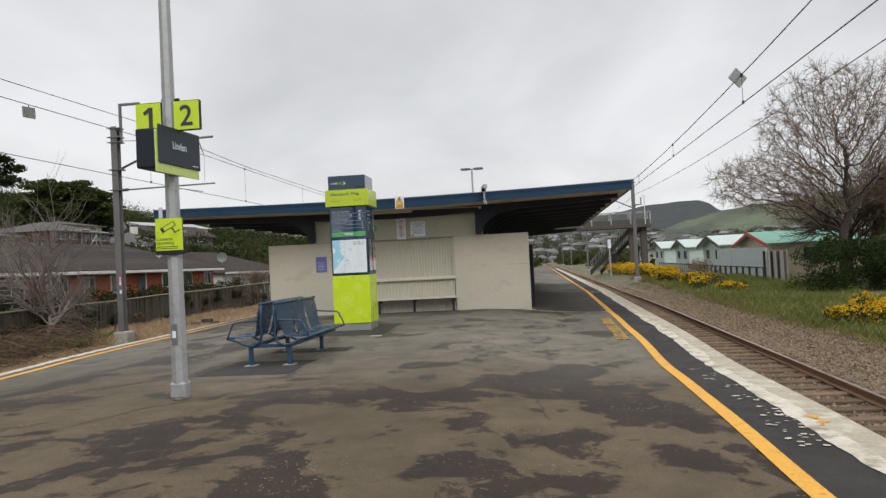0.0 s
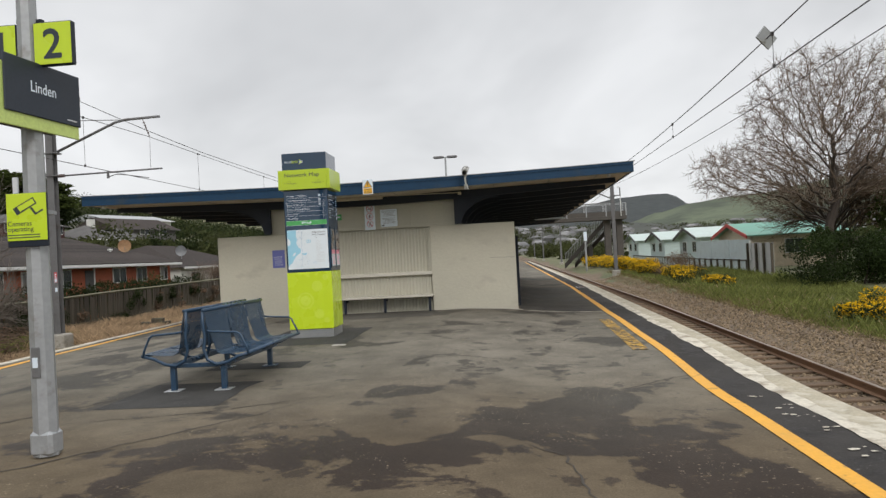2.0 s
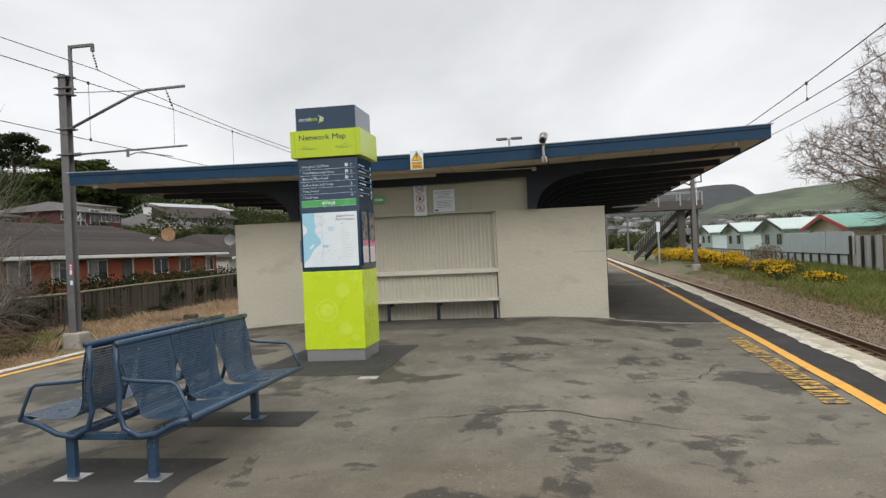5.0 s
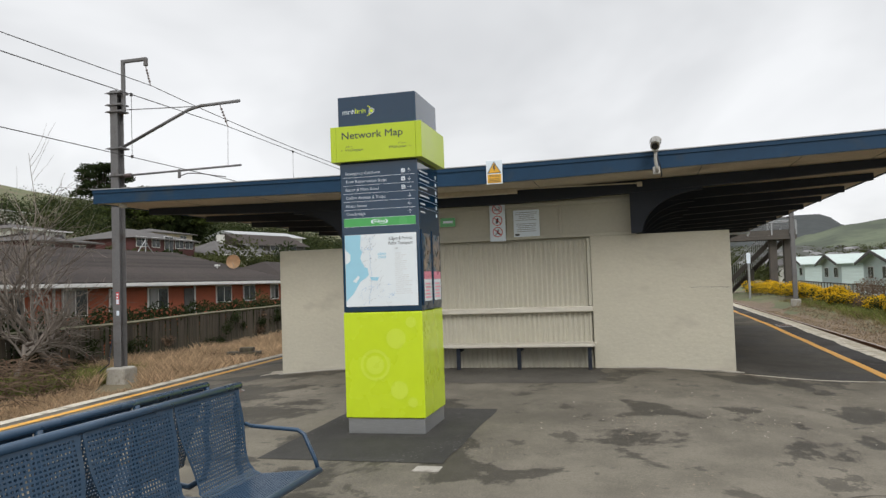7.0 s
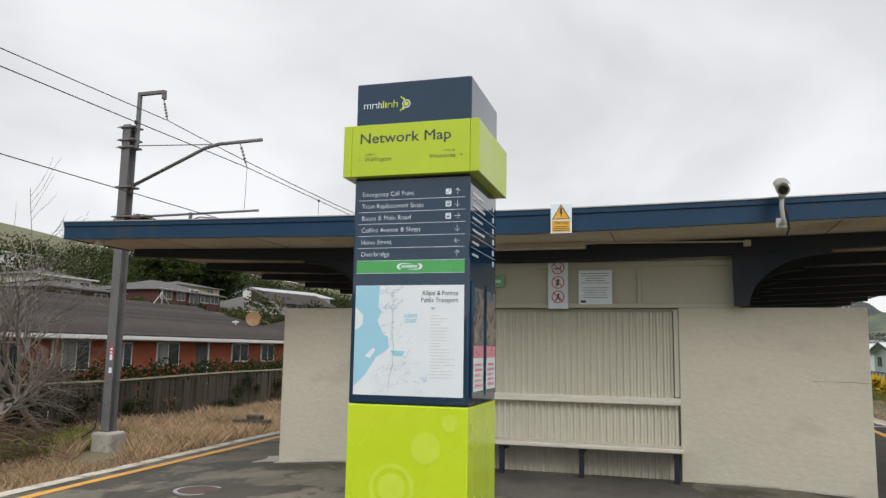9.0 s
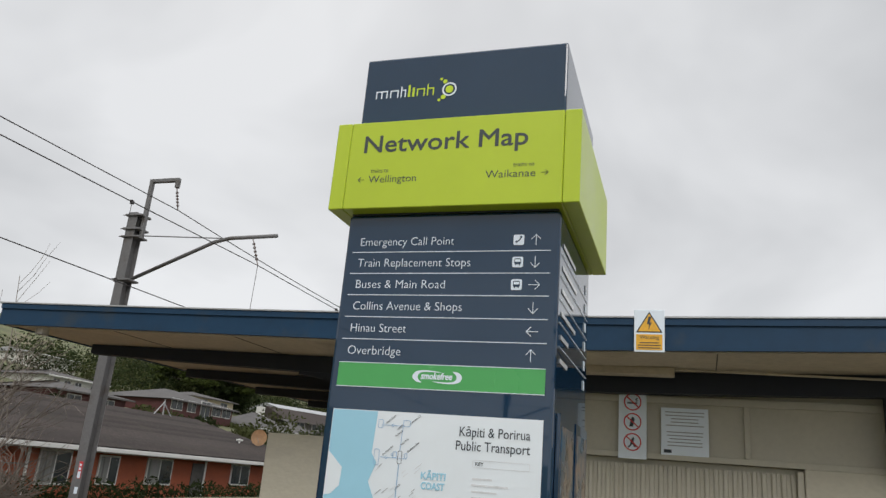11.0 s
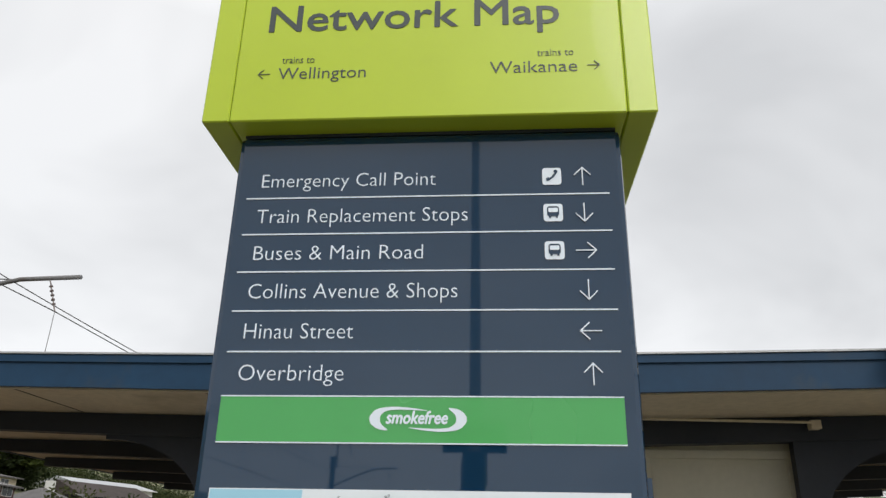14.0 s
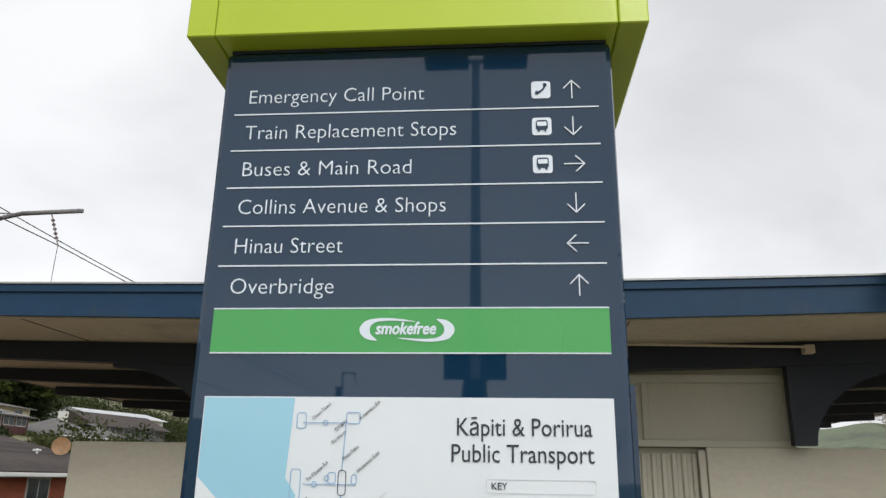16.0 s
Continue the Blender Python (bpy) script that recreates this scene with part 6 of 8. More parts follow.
def branch_mesh(base, height, seed, levels, kids, spread, upward, r0, reach, first=None, shrink=0.68, wiggle=0.14, spread0=None, thin=0.52):
    """Limbs and twigs of a bare tree as two vertex lists."""
    rnd = random.Random(seed)
    thick, fine = ([], []), ([], [])
    def stick(store, pts, ra, rb, sides):
        v, f = store
        rings = []
        side = None
        for i, p in enumerate(pts):
            d = (pts[min(i + 1, len(pts) - 1)] - pts[max(i - 1, 0)]).normalized()
            u = d.orthogonal().normalized() if side is None else (side - d * side.dot(d)).normalized()
            side = u
            w = d.cross(u)
            r = ra + (rb - ra) * i / (len(pts) - 1)
            rings.append(len(v))
            for k in range(sides):
                a = 2 * math.pi * k / sides
                v.append(tuple(p + (u * math.cos(a) + w * math.sin(a)) * r))
        for a, b in zip(rings, rings[1:]):
            for k in range(sides):
                f.append((a + k, a + (k + 1) % sides, b + (k + 1) % sides, b + k))
    def grow(p, d, length, r, level):
        segs = 4 if level < 2 else 3
        pts, dirs = [p.copy()], [d.copy()]
        q, e = p.copy(), d.copy()
        for _ in range(segs):
            e = (e + Vector((rnd.gauss(0, wiggle), rnd.gauss(0, wiggle), rnd.gauss(0, wiggle) + upward * 0.22))).normalized()
            q = q + e * (length / segs)
            pts.append(q.copy()); dirs.append(e.copy())
        last = level == levels
        stick(fine if level >= levels - 1 else thick, pts, r, max(0.004, r * (0.3 if last else 0.6)), 3 if level >= levels - 1 else 6 if level == 0 else 5)
        if last:
            return
        n = kids[level]
        for k in range(n):
            f = 0.35 + 0.65 * (k + rnd.random()) / n if level else 0.5 + 0.5 * (k + rnd.random()) / n
            i = min(segs - 1, int(f * segs))
            o = pts[i].lerp(pts[i + 1], f * segs - i)
            ax = Vector((rnd.gauss(0, 1), rnd.gauss(0, 1), rnd.gauss(0, 1))).cross(dirs[i]).normalized()
            nd = (Matrix.Rotation(radians(rnd.uniform(*(spread0 if spread0 and level == 0 else spread))), 3, ax) @ dirs[i])
            nd = (nd + Vector((0, 0, upward))).normalized()
            grow(o, nd, length * shrink * rnd.uniform(0.75, 1.2), r * thin, level + 1)
    grow(Vector(base), Vector(first or (0, 0, 1)).normalized(), reach, r0, 0)
    return thick, fine


def bare_tree(name, label, at, seed, levels, kids, spread, upward, r0, reach, first=None, bark=None, twig=None, shrink=0.68, group="", spread0=None, thin=0.52):
    t = thing(name, label, "tree", at, group=group)
    thick, fine = branch_mesh((0, 0, -0.1), 0, seed, levels, kids, spread, upward, r0, reach, first, shrink, 0.14, spread0, thin)
    raw_mesh("trunk", thick[0], thick[1], bark or M_BARK, t, smooth=True)
    raw_mesh("twig_crown", fine[0], fine[1], twig or M_TWIG, t, "fine bare twigs")
    return t


def blades(area, n, height, width, seed, material, name, label, zf, lean=0.35, power=1.0):
    rng = np.random.default_rng(seed)
    v, f = [], []
    x0, x1, y0, y1 = area
    for i in range(n):
        x, y = x0 + (x1 - x0) * rng.random(), y0 + (y1 - y0) * rng.random() ** power
        z = zf(x, y)
        if z is None:
            continue
        h = height * rng.uniform(0.45, 1.25) * (1 + 0.5 * fnoise(x, y, 0.5, 7))
        a = rng.uniform(0, 2 * math.pi)
        dx, dy = math.cos(a) * width, math.sin(a) * width
        lx, ly = rng.normal(0, lean) * h, rng.normal(0, lean) * h
        k = len(v)
        v += [(x - dx, y - dy, z - 0.03), (x + dx, y + dy, z - 0.03), (x + lx * 0.5 + dx * 0.6, y + ly * 0.5 + dy * 0.6, z + h * 0.6), (x + lx, y + ly, z + h)]
        f += [(k, k + 1, k + 2), (k, k + 2, k + 3)]
    return tagged(raw_mesh(name, v, f, material), label, "grass", kind="stuff")


# ---- houses ----
M_BRICK = mat("orange_red_brick", (0.33, 0.085, 0.040), 0.85, var=0.15, scale=1.5, fine=14, fine_var=0.35, stretch=(1, 1, 3.0), bump=0.4)
M_TILE = mat("dark_roof_tile", (0.047, 0.039, 0.036), 0.9, spec=0.15, each=0.25, var=0.25, scale=0.8, fine=8, fine_var=0.25, bump=0.3, dirt=(0.055, 0.048, 0.04), dirt_amount=0.25, dirt_scale=1.2)
M_GUTTER = mat("white_gutter", (0.66, 0.66, 0.64), 0.5, var=0.06, bump=0)
M_PANE = mat("window_glass_dark", (0.03, 0.036, 0.042), 0.2, var=0.4, scale=0.7, bump=0, spec=0.7)
M_CURTAIN = mat("pale_curtain_behind_glass", (0.2, 0.2, 0.195), 0.3, var=0.3, scale=2.5, bump=0, stretch=(4, 4, 0.3))
M_MAROON = mat("maroon_weatherboard", (0.085, 0.027, 0.026), 0.7, var=0.12, fine=6, stretch=(0.2, 0.2, 5), bump=0.3)
M_WHITEBOARD = mat("white_weatherboard", (0.62, 0.62, 0.58), 0.6, var=0.08, fine=6, stretch=(0.2, 0.2, 5), bump=0.2)
M_CREAMHOUSE = mat("cream_house_paint", (0.55, 0.47, 0.34), 0.7, var=0.08, fine=6, bump=0.1)
M_MINT = mat("mint_house_board", (0.47, 0.56, 0.54), 0.7, var=0.08, fine=6, stretch=(0.2, 0.2, 5), bump=0.2)
M_MINTROOF = mat("pale_mint_roof", (0.48, 0.56, 0.53), 0.5, var=0.1, scale=1, fine=8, bump=0.1)
M_GREENROOF = mat("green_roof_sheet", (0.16, 0.36, 0.28), 0.5, var=0.15, scale=1, fine=8, bump=0.1)
M_GREYROOF = mat("grey_tile_roof", (0.115, 0.11, 0.108), 0.9, spec=0.15, var=0.2, scale=1, fine=8, fine_var=0.2, bump=0.2)
M_PALEROOF = mat("pale_iron_roof", (0.36, 0.37, 0.38), 0.5, var=0.1, bump=0)
M_REDTRIM = mat("red_barge_board", (0.42, 0.055, 0.045), 0.6, var=0.1, bump=0)
M_GREYBOARD = mat("grey_weathered_board", (0.42, 0.42, 0.41), 0.85, var=0.2, scale=1.5, fine=10, stretch=(3, 3, 0.25), bump=0.3, each=0.12)
M_BLUESHEET = mat("pale_blue_sheet", (0.46, 0.53, 0.54), 0.6, var=0.1, scale=1.0, bump=0.05, dirt=(0.38, 0.42, 0.42), dirt_amount=0.3)
M_FENCE = mat("dark_paling", (0.062, 0.051, 0.037), 0.9, var=0.3, scale=2, fine=14, fine_var=0.3, stretch=(3, 3, 0.3), bump=0.4, each=0.35, dirt=(0.105, 0.098, 0.062), dirt_amount=0.4, dirt_scale=2)
M_LICHEN = mat("lichened_rail", (0.15, 0.142, 0.092), 0.9, var=0.3, scale=3, fine=20, fine_var=0.3, bump=0.4)


def house_window(parent, at, width, height, turn, curtain=False, mullions=1):
    """A window whose outer face looks along local -y."""
    m = pose(*at, 0, 0, turn)
    bm = boxes((-width / 2, -0.05, 0, width / 2, 0.06, height), bevel=0.0); bm.transform(m)
    frame_ob = part("window", bm, M_GUTTER, parent, "white framed window")
    n = mullions + 1
    for k in range(n):
        a = -width / 2 + 0.06 + (width - 0.06) * k / n
        b = -width / 2 + (width - 0.06) * (k + 1) / n
        bm = boxes((a, -0.056, 0.06, b, -0.052, height - 0.06)); bm.transform(m)
        part("pane", bm, M_CURTAIN if (curtain and k % 2 == 0) else M_PANE, frame_ob)
    return frame_ob


def hip_roof(parent, x0, x1, y0, y1, z, rise, hip0, hip1, material, over=0.45, along="y", courses=0, label=""):
    """A roof over a rectangle; the ridge runs along y or x, with hipped or gabled ends."""
    x0, x1, y0, y1 = x0 - over, x1 + over, y0 - over, y1 + over
    bm = bmesh.new()
    if along == "y":
        cx = (x0 + x1) / 2
        h = (x1 - x0) / 2
        a, b = (cx, y0 + (h if hip0 else 0), z + rise), (cx, y1 - (h if hip1 else 0), z + rise)
        c = [(x0, y0, z), (x1, y0, z), (x1, y1, z), (x0, y1, z)]
        fs = [(1, 2, 5, 4), (3, 0, 4, 5), (0, 1, 4), (2, 3, 5)]
    else:
        cy = (y0 + y1) / 2
        h = (y1 - y0) / 2
        a, b = (x0 + (h if hip0 else 0), cy, z + rise), (x1 - (h if hip1 else 0), cy, z + rise)
        c = [(x0, y0, z), (x1, y0, z), (x1, y1, z), (x0, y1, z)]
        fs = [(0, 1, 5, 4), (2, 3, 4, 5), (3, 0, 4), (1, 2, 5)]
    vs = [bm.verts.new(p) for p in c + [a, b]]
    for f in fs:
        bm.faces.new([vs[i] for i in f])
    bm.faces.new([vs[i] for i in (3, 2, 1, 0)])
    bmesh.ops.recalc_face_normals(bm, faces=bm.faces)
    roof = part("roof", bm, material, parent, label)
    return roof


def brick_house():
    t = thing("brick_house", "low orange brick house with a dark tiled hip roof", "house", (0, 0, 0))
    x0, x1, y0, y1, g, e = -32.0, -23.0, 8.0, 51.2, -0.95, 1.98
    part("wall", boxes((x0, y0, g, x1, y1, e)), M_BRICK, t, "orange red brick wall")
    roof = hip_roof(t, x0, x1, y0, y1, e + 0.03, 1.75, True, True, M_TILE, 0.55, "y", label="dark tiled hip roof")
    # tile courses on the slope that faces the line
    n = 17
    over = 0.55
    for k in range(n):
        f = k / n
        xa = x1 + over - (x1 - x0 + 2 * over) / 2 * f
        z = e + 0.03 + 1.75 * f
        ya, yb = y0 - over + (x1 + over - xa), y1 + over - (x1 + over - xa)
        bm = boxes((-0.32, ya, 0.0, 0.0, yb, 0.085)); bm.transform(pose(xa, 0, z, 0, math.degrees(math.atan(1.75 / 5.05)), 0))
        part("tile_course", bm, M_TILE, roof)
    part("gutter", boxes((x1 + 0.50, y0 - 0.55, e - 0.09, x1 + 0.62, y1 + 0.55, e + 0.06), bevel=0.01), M_GUTTER, t, "white gutter")
    part("gutter", boxes((x0 - 0.5, y1 + 0.5, e - 0.09, x1 + 0.49, y1 + 0.62, e + 0.06), bevel=0.01), M_GUTTER, t)
    part("eaves_board", boxes((x1 + 0.002, y0, e - 0.12, x1 + 0.5, y1, e - 0.1)), M_GUTTER, t)
    for y, w, z, h, c in ((30.4, 1.7, -0.4, 2.15, False), (33.75, 1.35, 0.75, 1.1, True), (36.2, 1.0, 0.8, 1.0, True), (38.95, 1.5, 0.85, 0.98, True), (44.55, 1.5, 0.95, 0.9, False), (47.2, 1.3, 0.95, 0.9, False), (50.2, 1.0, 0.95, 0.9, True), (25.0, 1.6, 0.75, 1.1, True), (20.5, 1.6, 0.75, 1.1, True)):
        house_window(t, (x1 - 0.0, y, z), w, h, 90, c)
    door = part("door", boxes((x1 - 0.02, 41.0, -0.4, x1 + 0.04, 41.8, 1.75), bevel=0.004), M_GREYROOF, t, "grey side door")
    part("door_frame", boxes((x1 - 0.02, 41.82, -0.4, x1 + 0.05, 41.93, 1.85)), M_GUTTER, t)
    part("downpipe", tubes([([(x1 + 0.08, 32.6, e - 0.1), (x1 + 0.08, 32.6, g)], 0.05)], 6), M_GUTTER, t)
    part("vent_pipe", tubes([([(-24.6, 46.6, 2.3), (-24.6, 46.6, 3.05)], 0.05), ([(-24.6, 46.35, 2.98), (-24.6, 46.85, 2.98)], 0.05)], 6), M_GUTTER, t)
    part("aerial", tubes([([(-27.3, 44.0, 3.3), (-27.3, 44.0, 4.5)], 0.03), ([(-27.3, 43.2, 3.6), (-27.3, 44.0, 4.4)], 0.03), ([(-27.3, 44.8, 3.6), (-27.3, 44.0, 4.3)], 0.03)], 5), M_GALV, t)
    return t


brick_house()


def satellite_dish(at, r, material, label, turn):
    t = thing("satellite_dish", label, "dish", at, turn=turn, group="roof dishes")
    bm = bmesh.new()
    rings = []
    for k in range(5):
        q = r * (k + 0.02) / 4
        rings.append([bm.verts.new((q * math.cos(a), -0.25 * q * q / r + 0.0, q * math.sin(a))) for a in [2 * math.pi * i / 20 for i in range(20)]])
    for a, b in zip(rings, rings[1:]):
        for i in range(20):
            bm.faces.new((a[i], a[(i + 1) % 20], b[(i + 1) % 20], b[i]))
    bmesh.ops.solidify(bm, geom=bm.faces[:], thickness=0.015)
    part("bowl", bm, material, t)
    part("mount", tubes([([(0, 0.05, 0), (0, 0.2, -r * 0.7), (0, 0.2, -r * 1.6)], 0.03), ([(0, 0, -r * 0.6), (0, -0.45, -0.05)], 0.012)], 6), M_GALV, t)


M_DISH = mat("rusty_pale_dish", (0.52, 0.34, 0.20), 0.7, var=0.3, scale=3, bump=0)
satellite_dish((-24.5, 48.2, 3.22), 0.40, M_DISH, "round rust-stained satellite dish on the roof", 20)
satellite_dish((-25.5, 58.6, 3.0), 0.40, M_GALV, "round grey satellite dish on the roof", 20)


def side_house():
    t = thing("white_house", "low white house with a dark tiled roof behind the fence", "house", (0, 0, 0))
    part("wall", boxes((-34, 55.5, -0.95, -24.2, 70, 1.7)), M_WHITEBOARD, t)
    hip_roof(t, -34, -24.2, 55.5, 70, 1.72, 1.9, True, True, M_TILE, 0.5, label="dark tiled roof")
    part("gutter", boxes((-23.72, 55.0, 1.6, -23.6, 70.5, 1.75)), M_GUTTER, t)
    for y in (58, 62, 66):
        house_window(t, (-24.2, y, 0.4), 1.6, 1.0, 90)


side_house()


def hill_house(at, turn, length, depth, wall_h, rise, wall, roof, label, hip=True, windows=(), base=1.5, chimney=None, name="hill_house"):
    """A house on the slope; its front looks along local -y before the turn."""
    t = thing(name, label, "house", at, turn=turn, group="houses on the hillside")
    part("wall", boxes((-length / 2, 0, -base, length / 2, depth, wall_h)), wall, t)
    hip_roof(t, -length / 2, length / 2, 0, depth, wall_h + 0.02, rise, hip, hip, roof, 0.5, "x")
    part("gutter", boxes((-length / 2 - 0.5, -0.56, wall_h - 0.10, length / 2 + 0.5, -0.48, wall_h + 0.03)), M_GUTTER if wall is M_WHITEBOARD else M_GREYROOF, t)
    for x, z, w, h in windows:
        house_window(t, (x, 0.0, z), w, h, 0, mullions=1)
    if chimney:
        part("chimney", boxes((chimney - 0.35, depth / 2 - 0.35, wall_h + 0.4, chimney + 0.35, depth / 2 + 0.35, wall_h + rise + 0.8)), M_WHITEBOARD, t)
    return t


W5 = [(-5, 0.9, 1.8, 1.1), (-2.2, 0.9, 1.4, 1.1), (0.5, 0.2, 1.6, 1.8), (2.8, 0.9, 1.6, 1.1), (5, 0.9, 1.6, 1.1)]
hill_house((-52.0, 81.2, 5.75), 90, 10.8, 9, 1.55, 1.4, M_MAROON, M_GREYROOF, "maroon weatherboard house with a grey hip roof on the hill", True, [(x * 0.85, z * 0.7, w, h) for x, z, w, h in W5], 0.6)
hill_house((-47.5, 61.0, 4.3), 88, 7.0, 8, 1.7, 0.9, M_MAROON, M_GREYROOF, "dark red house with a grey roof behind bare trees", True, [(-1.8, 0.6, 1.4, 0.9), (1.6, 0.6, 1.4, 0.9)], 0.8)
hill_house((-48.5, 90.5, 4.35), 82, 7.5, 7, 1.35, 1.9, M_WHITEBOARD, M_GREYROOF, "white house with a steep grey hip roof and a chimney", True, [(-2.4, 0.5, 1.2, 1.0), (0.4, 0.5, 1.8, 1.1), (2.8, 0.5, 1.2, 1.0)], 0.8, 1.0)
hill_house((-50.5, 99.5, 5.0), 78, 4.2, 6, 1.2, 1.5, M_CREAMHOUSE, M_GREYROOF, "small cream house with a grey hip roof", True, [(0, 0.4, 1.0, 0.8)], 0.8)
hill_house((-56.0, 115.0, 6.9), 74, 13.0, 8, 1.2, 1.9, M_GREYROOF, M_TILE, "long dark house with white windows on the hill", False, [(-4, 0.4, 2.0, 0.9), (-0.5, 0.4, 2.0, 0.9), (3.5, 0.4, 1.6, 0.9)], 0.8)
hill_house((-66.0, 133.0, 9.1), 72, 15.0, 9, 1.7, 1.2, M_WHITEBOARD, M_PALEROOF, "white gabled house with a pale iron roof on the hill", False, [(-4, 0.5, 1.6, 1.0), (4, 0.5, 1.6, 1.0)], 0.8)
hill_house((-62.0, 74.0, 6.95), 90, 7.2, 8, 1.5, 0.9, M_WHITEBOARD, M_GREYROOF, "white two storey house up on the hill", True, [(-2.6, 0.4, 0.9, 0.9), (-1.2, 0.4, 0.9, 0.9), (0.2, 0.4, 0.9, 0.9), (2.6, 0.5, 1.4, 0.7)], 1.2)
hill_house((-88.0, 96.0, 12.4), 92, 8.0, 8, 1.4, 0.6, M_WHITEBOARD, M_PALEROOF, "white house with a pale roof among hillside scrub", False, [], 1.2)
hill_house((-64.0, 100.0, 8.0), 85, 8.0, 8, 1.6, 0.9, M_CREAMHOUSE, M_GREYROOF, "cream house with a grey roof on the hill", True, [(-2, 0.5, 1.4, 0.9), (2, 0.5, 1.4, 0.9)], 1.0)


# ---- paling fence along the left bank ----
def fence_left():
    t = thing("paling_fence", "old dark paling fence with a lichened top rail", "fence", (0, 0, 0))
    top = lambda y: 0.48 + 0.012 * max(0, y - 27) + 0.05 * fnoise(0, y, 0.2)
    rnd = random.Random(8)
    for y0 in range(4, 66, 2):
        y1 = y0 + 2
        bm = bmesh.new(); tube(bm, [(-19.5, y0 + 0.01, top(y0) + 0.03), (-19.5, y1 - 0.01, top(y1) + 0.03)], 0.055, 4); part("top_rail", bm, M_LICHEN, t, "lichened top rail")
        part("post", boxes((-19.68, y0 - 0.06, -1.0, -19.56, y0 + 0.06, top(y0) - 0.06), bevel=0.01), M_FENCE, t)
    me = None
    y = 16.0
    while y < 64:
        if me is None:
            ob = part("paling", boxes((-0.012, -0.072, 0.0, 0.012, 0.072, 1.0), bevel=0.004), M_FENCE, t); me = ob.data
        else:
            ob = new("paling", me); ob.parent = t
        z0 = -1.05
        ob.matrix_local = pose(-19.5 + rnd.uniform(-0.02, 0.02), y, z0, rnd.uniform(-2.5, 2.5), rnd.uniform(-1.5, 1.5), 0) @ Matrix.Diagonal((1, 1, top(y) - z0 - 0.03 - (0.1 * rnd.random() if rnd.random() < 0.2 else 0), 1))
        y += 0.163
    h = thing("hedge", "clipped dark hedge behind the paling fence", "hedge", (-20.6, 0, 0.08))
    v, f = leaf_quads([(0.0, 14 + 0.8 * k, 0.12 + 0.1 * math.sin(k * 1.7), 0.55, 0.75, 0.98) for k in range(46)], 620, 0.075, 31, 0.35)
    np_mesh("foliage", v, f, M_LEAF_DARK, h)
    s = thing("garden_shrub", "rounded green and rusty garden shrub by the brick house", "shrub", (-21.3, 44.5, -0.9))
    v, f = leaf_quads([(0, -0.8, 1.2, 0.8, 1.0, 1.0), (0, 0.8, 1.35, 0.8, 1.1, 1.1), (0, 1.9, 1.0, 0.7, 0.7, 0.9)], 500, 0.08, 32)
    np_mesh("foliage", v, f, M_LEAF_MID, s)

    g = thing("fence_climber", "dead brown and green creeper hanging over the paling fence", "creeper", (-19.42, 0, 0))
    rows = []
    for k in range(70):
        y = rnd.uniform(18, 62)
        rows.append((rnd.uniform(-0.12, 0.22), y, rnd.uniform(-0.75, 0.42), 0.14, rnd.uniform(0.3, 0.9), rnd.uniform(0.14, 0.4)))
    v, f = leaf_quads(rows[:34], 170, 0.05, 33, 0.6); np_mesh("dead_foliage", v, f, M_BRAMBLE, g)
    v, f = leaf_quads(rows[34:], 190, 0.05, 34, 0.6); np_mesh("green_foliage", v, f, M_LEAF_DARK, g)


fence_left()


def timber_stack():
    t = thing("timber_stack", "weathered dark timber sleepers lying on the ballast", "timber", (-15.55, 33.5, -0.86), turn=14)
    part("timber", boxes((-0.6, -0.16, -0.1, 0.6, 0.16, 0.24), bevel=0.02), M_FENCE, t)
    part("timber", boxes((-0.15, -0.14, 0.242, 0.35, 0.16, 0.38), bevel=0.02), M_FENCE, t)


timber_stack()

# bare shrubs, brambles and dry grass on the bank
bare_tree("bare_tree", "leafless grey-branched tree before the paling fence", (-18.4, 28.0, -1.0), 5, 4, (8, 5, 4, 4), (22, 52), 0.10, 0.10, 2.3, (0.05, -0.25, 1), M_BARK_PALE, M_BARK_PALE, 0.8, "bare bank trees")
bare_tree("bare_tree", "leafless grey-branched tree before the paling fence", (-18.3, 26.0, -1.0), 12, 4, (7, 5, 4, 4), (22, 55), 0.08, 0.09, 1.6, (0.1, 0.3, 1), M_BARK_PALE, M_BARK_PALE, 0.78, "bare bank trees")
bare_tree("bare_shrub", "leafless twiggy shrub behind the fence", (-20.9, 54.5, -0.9), 33, 4, (9, 6, 5, 4), (25, 60), 0.12, 0.075, 1.25, (0, 0, 1), M_BARK, M_TWIG, 0.8)


def near_block(x, y, r):
    """True near the mast's concrete block and the trodden strip before it."""
    f = min(2.0, max(0.0, (x + 16.15) * 0.52 - (y - 27.8) * 0.86))
    return math.hypot(x + 16.15 - 0.52 * f, y - 27.8 + 0.86 * f) < r


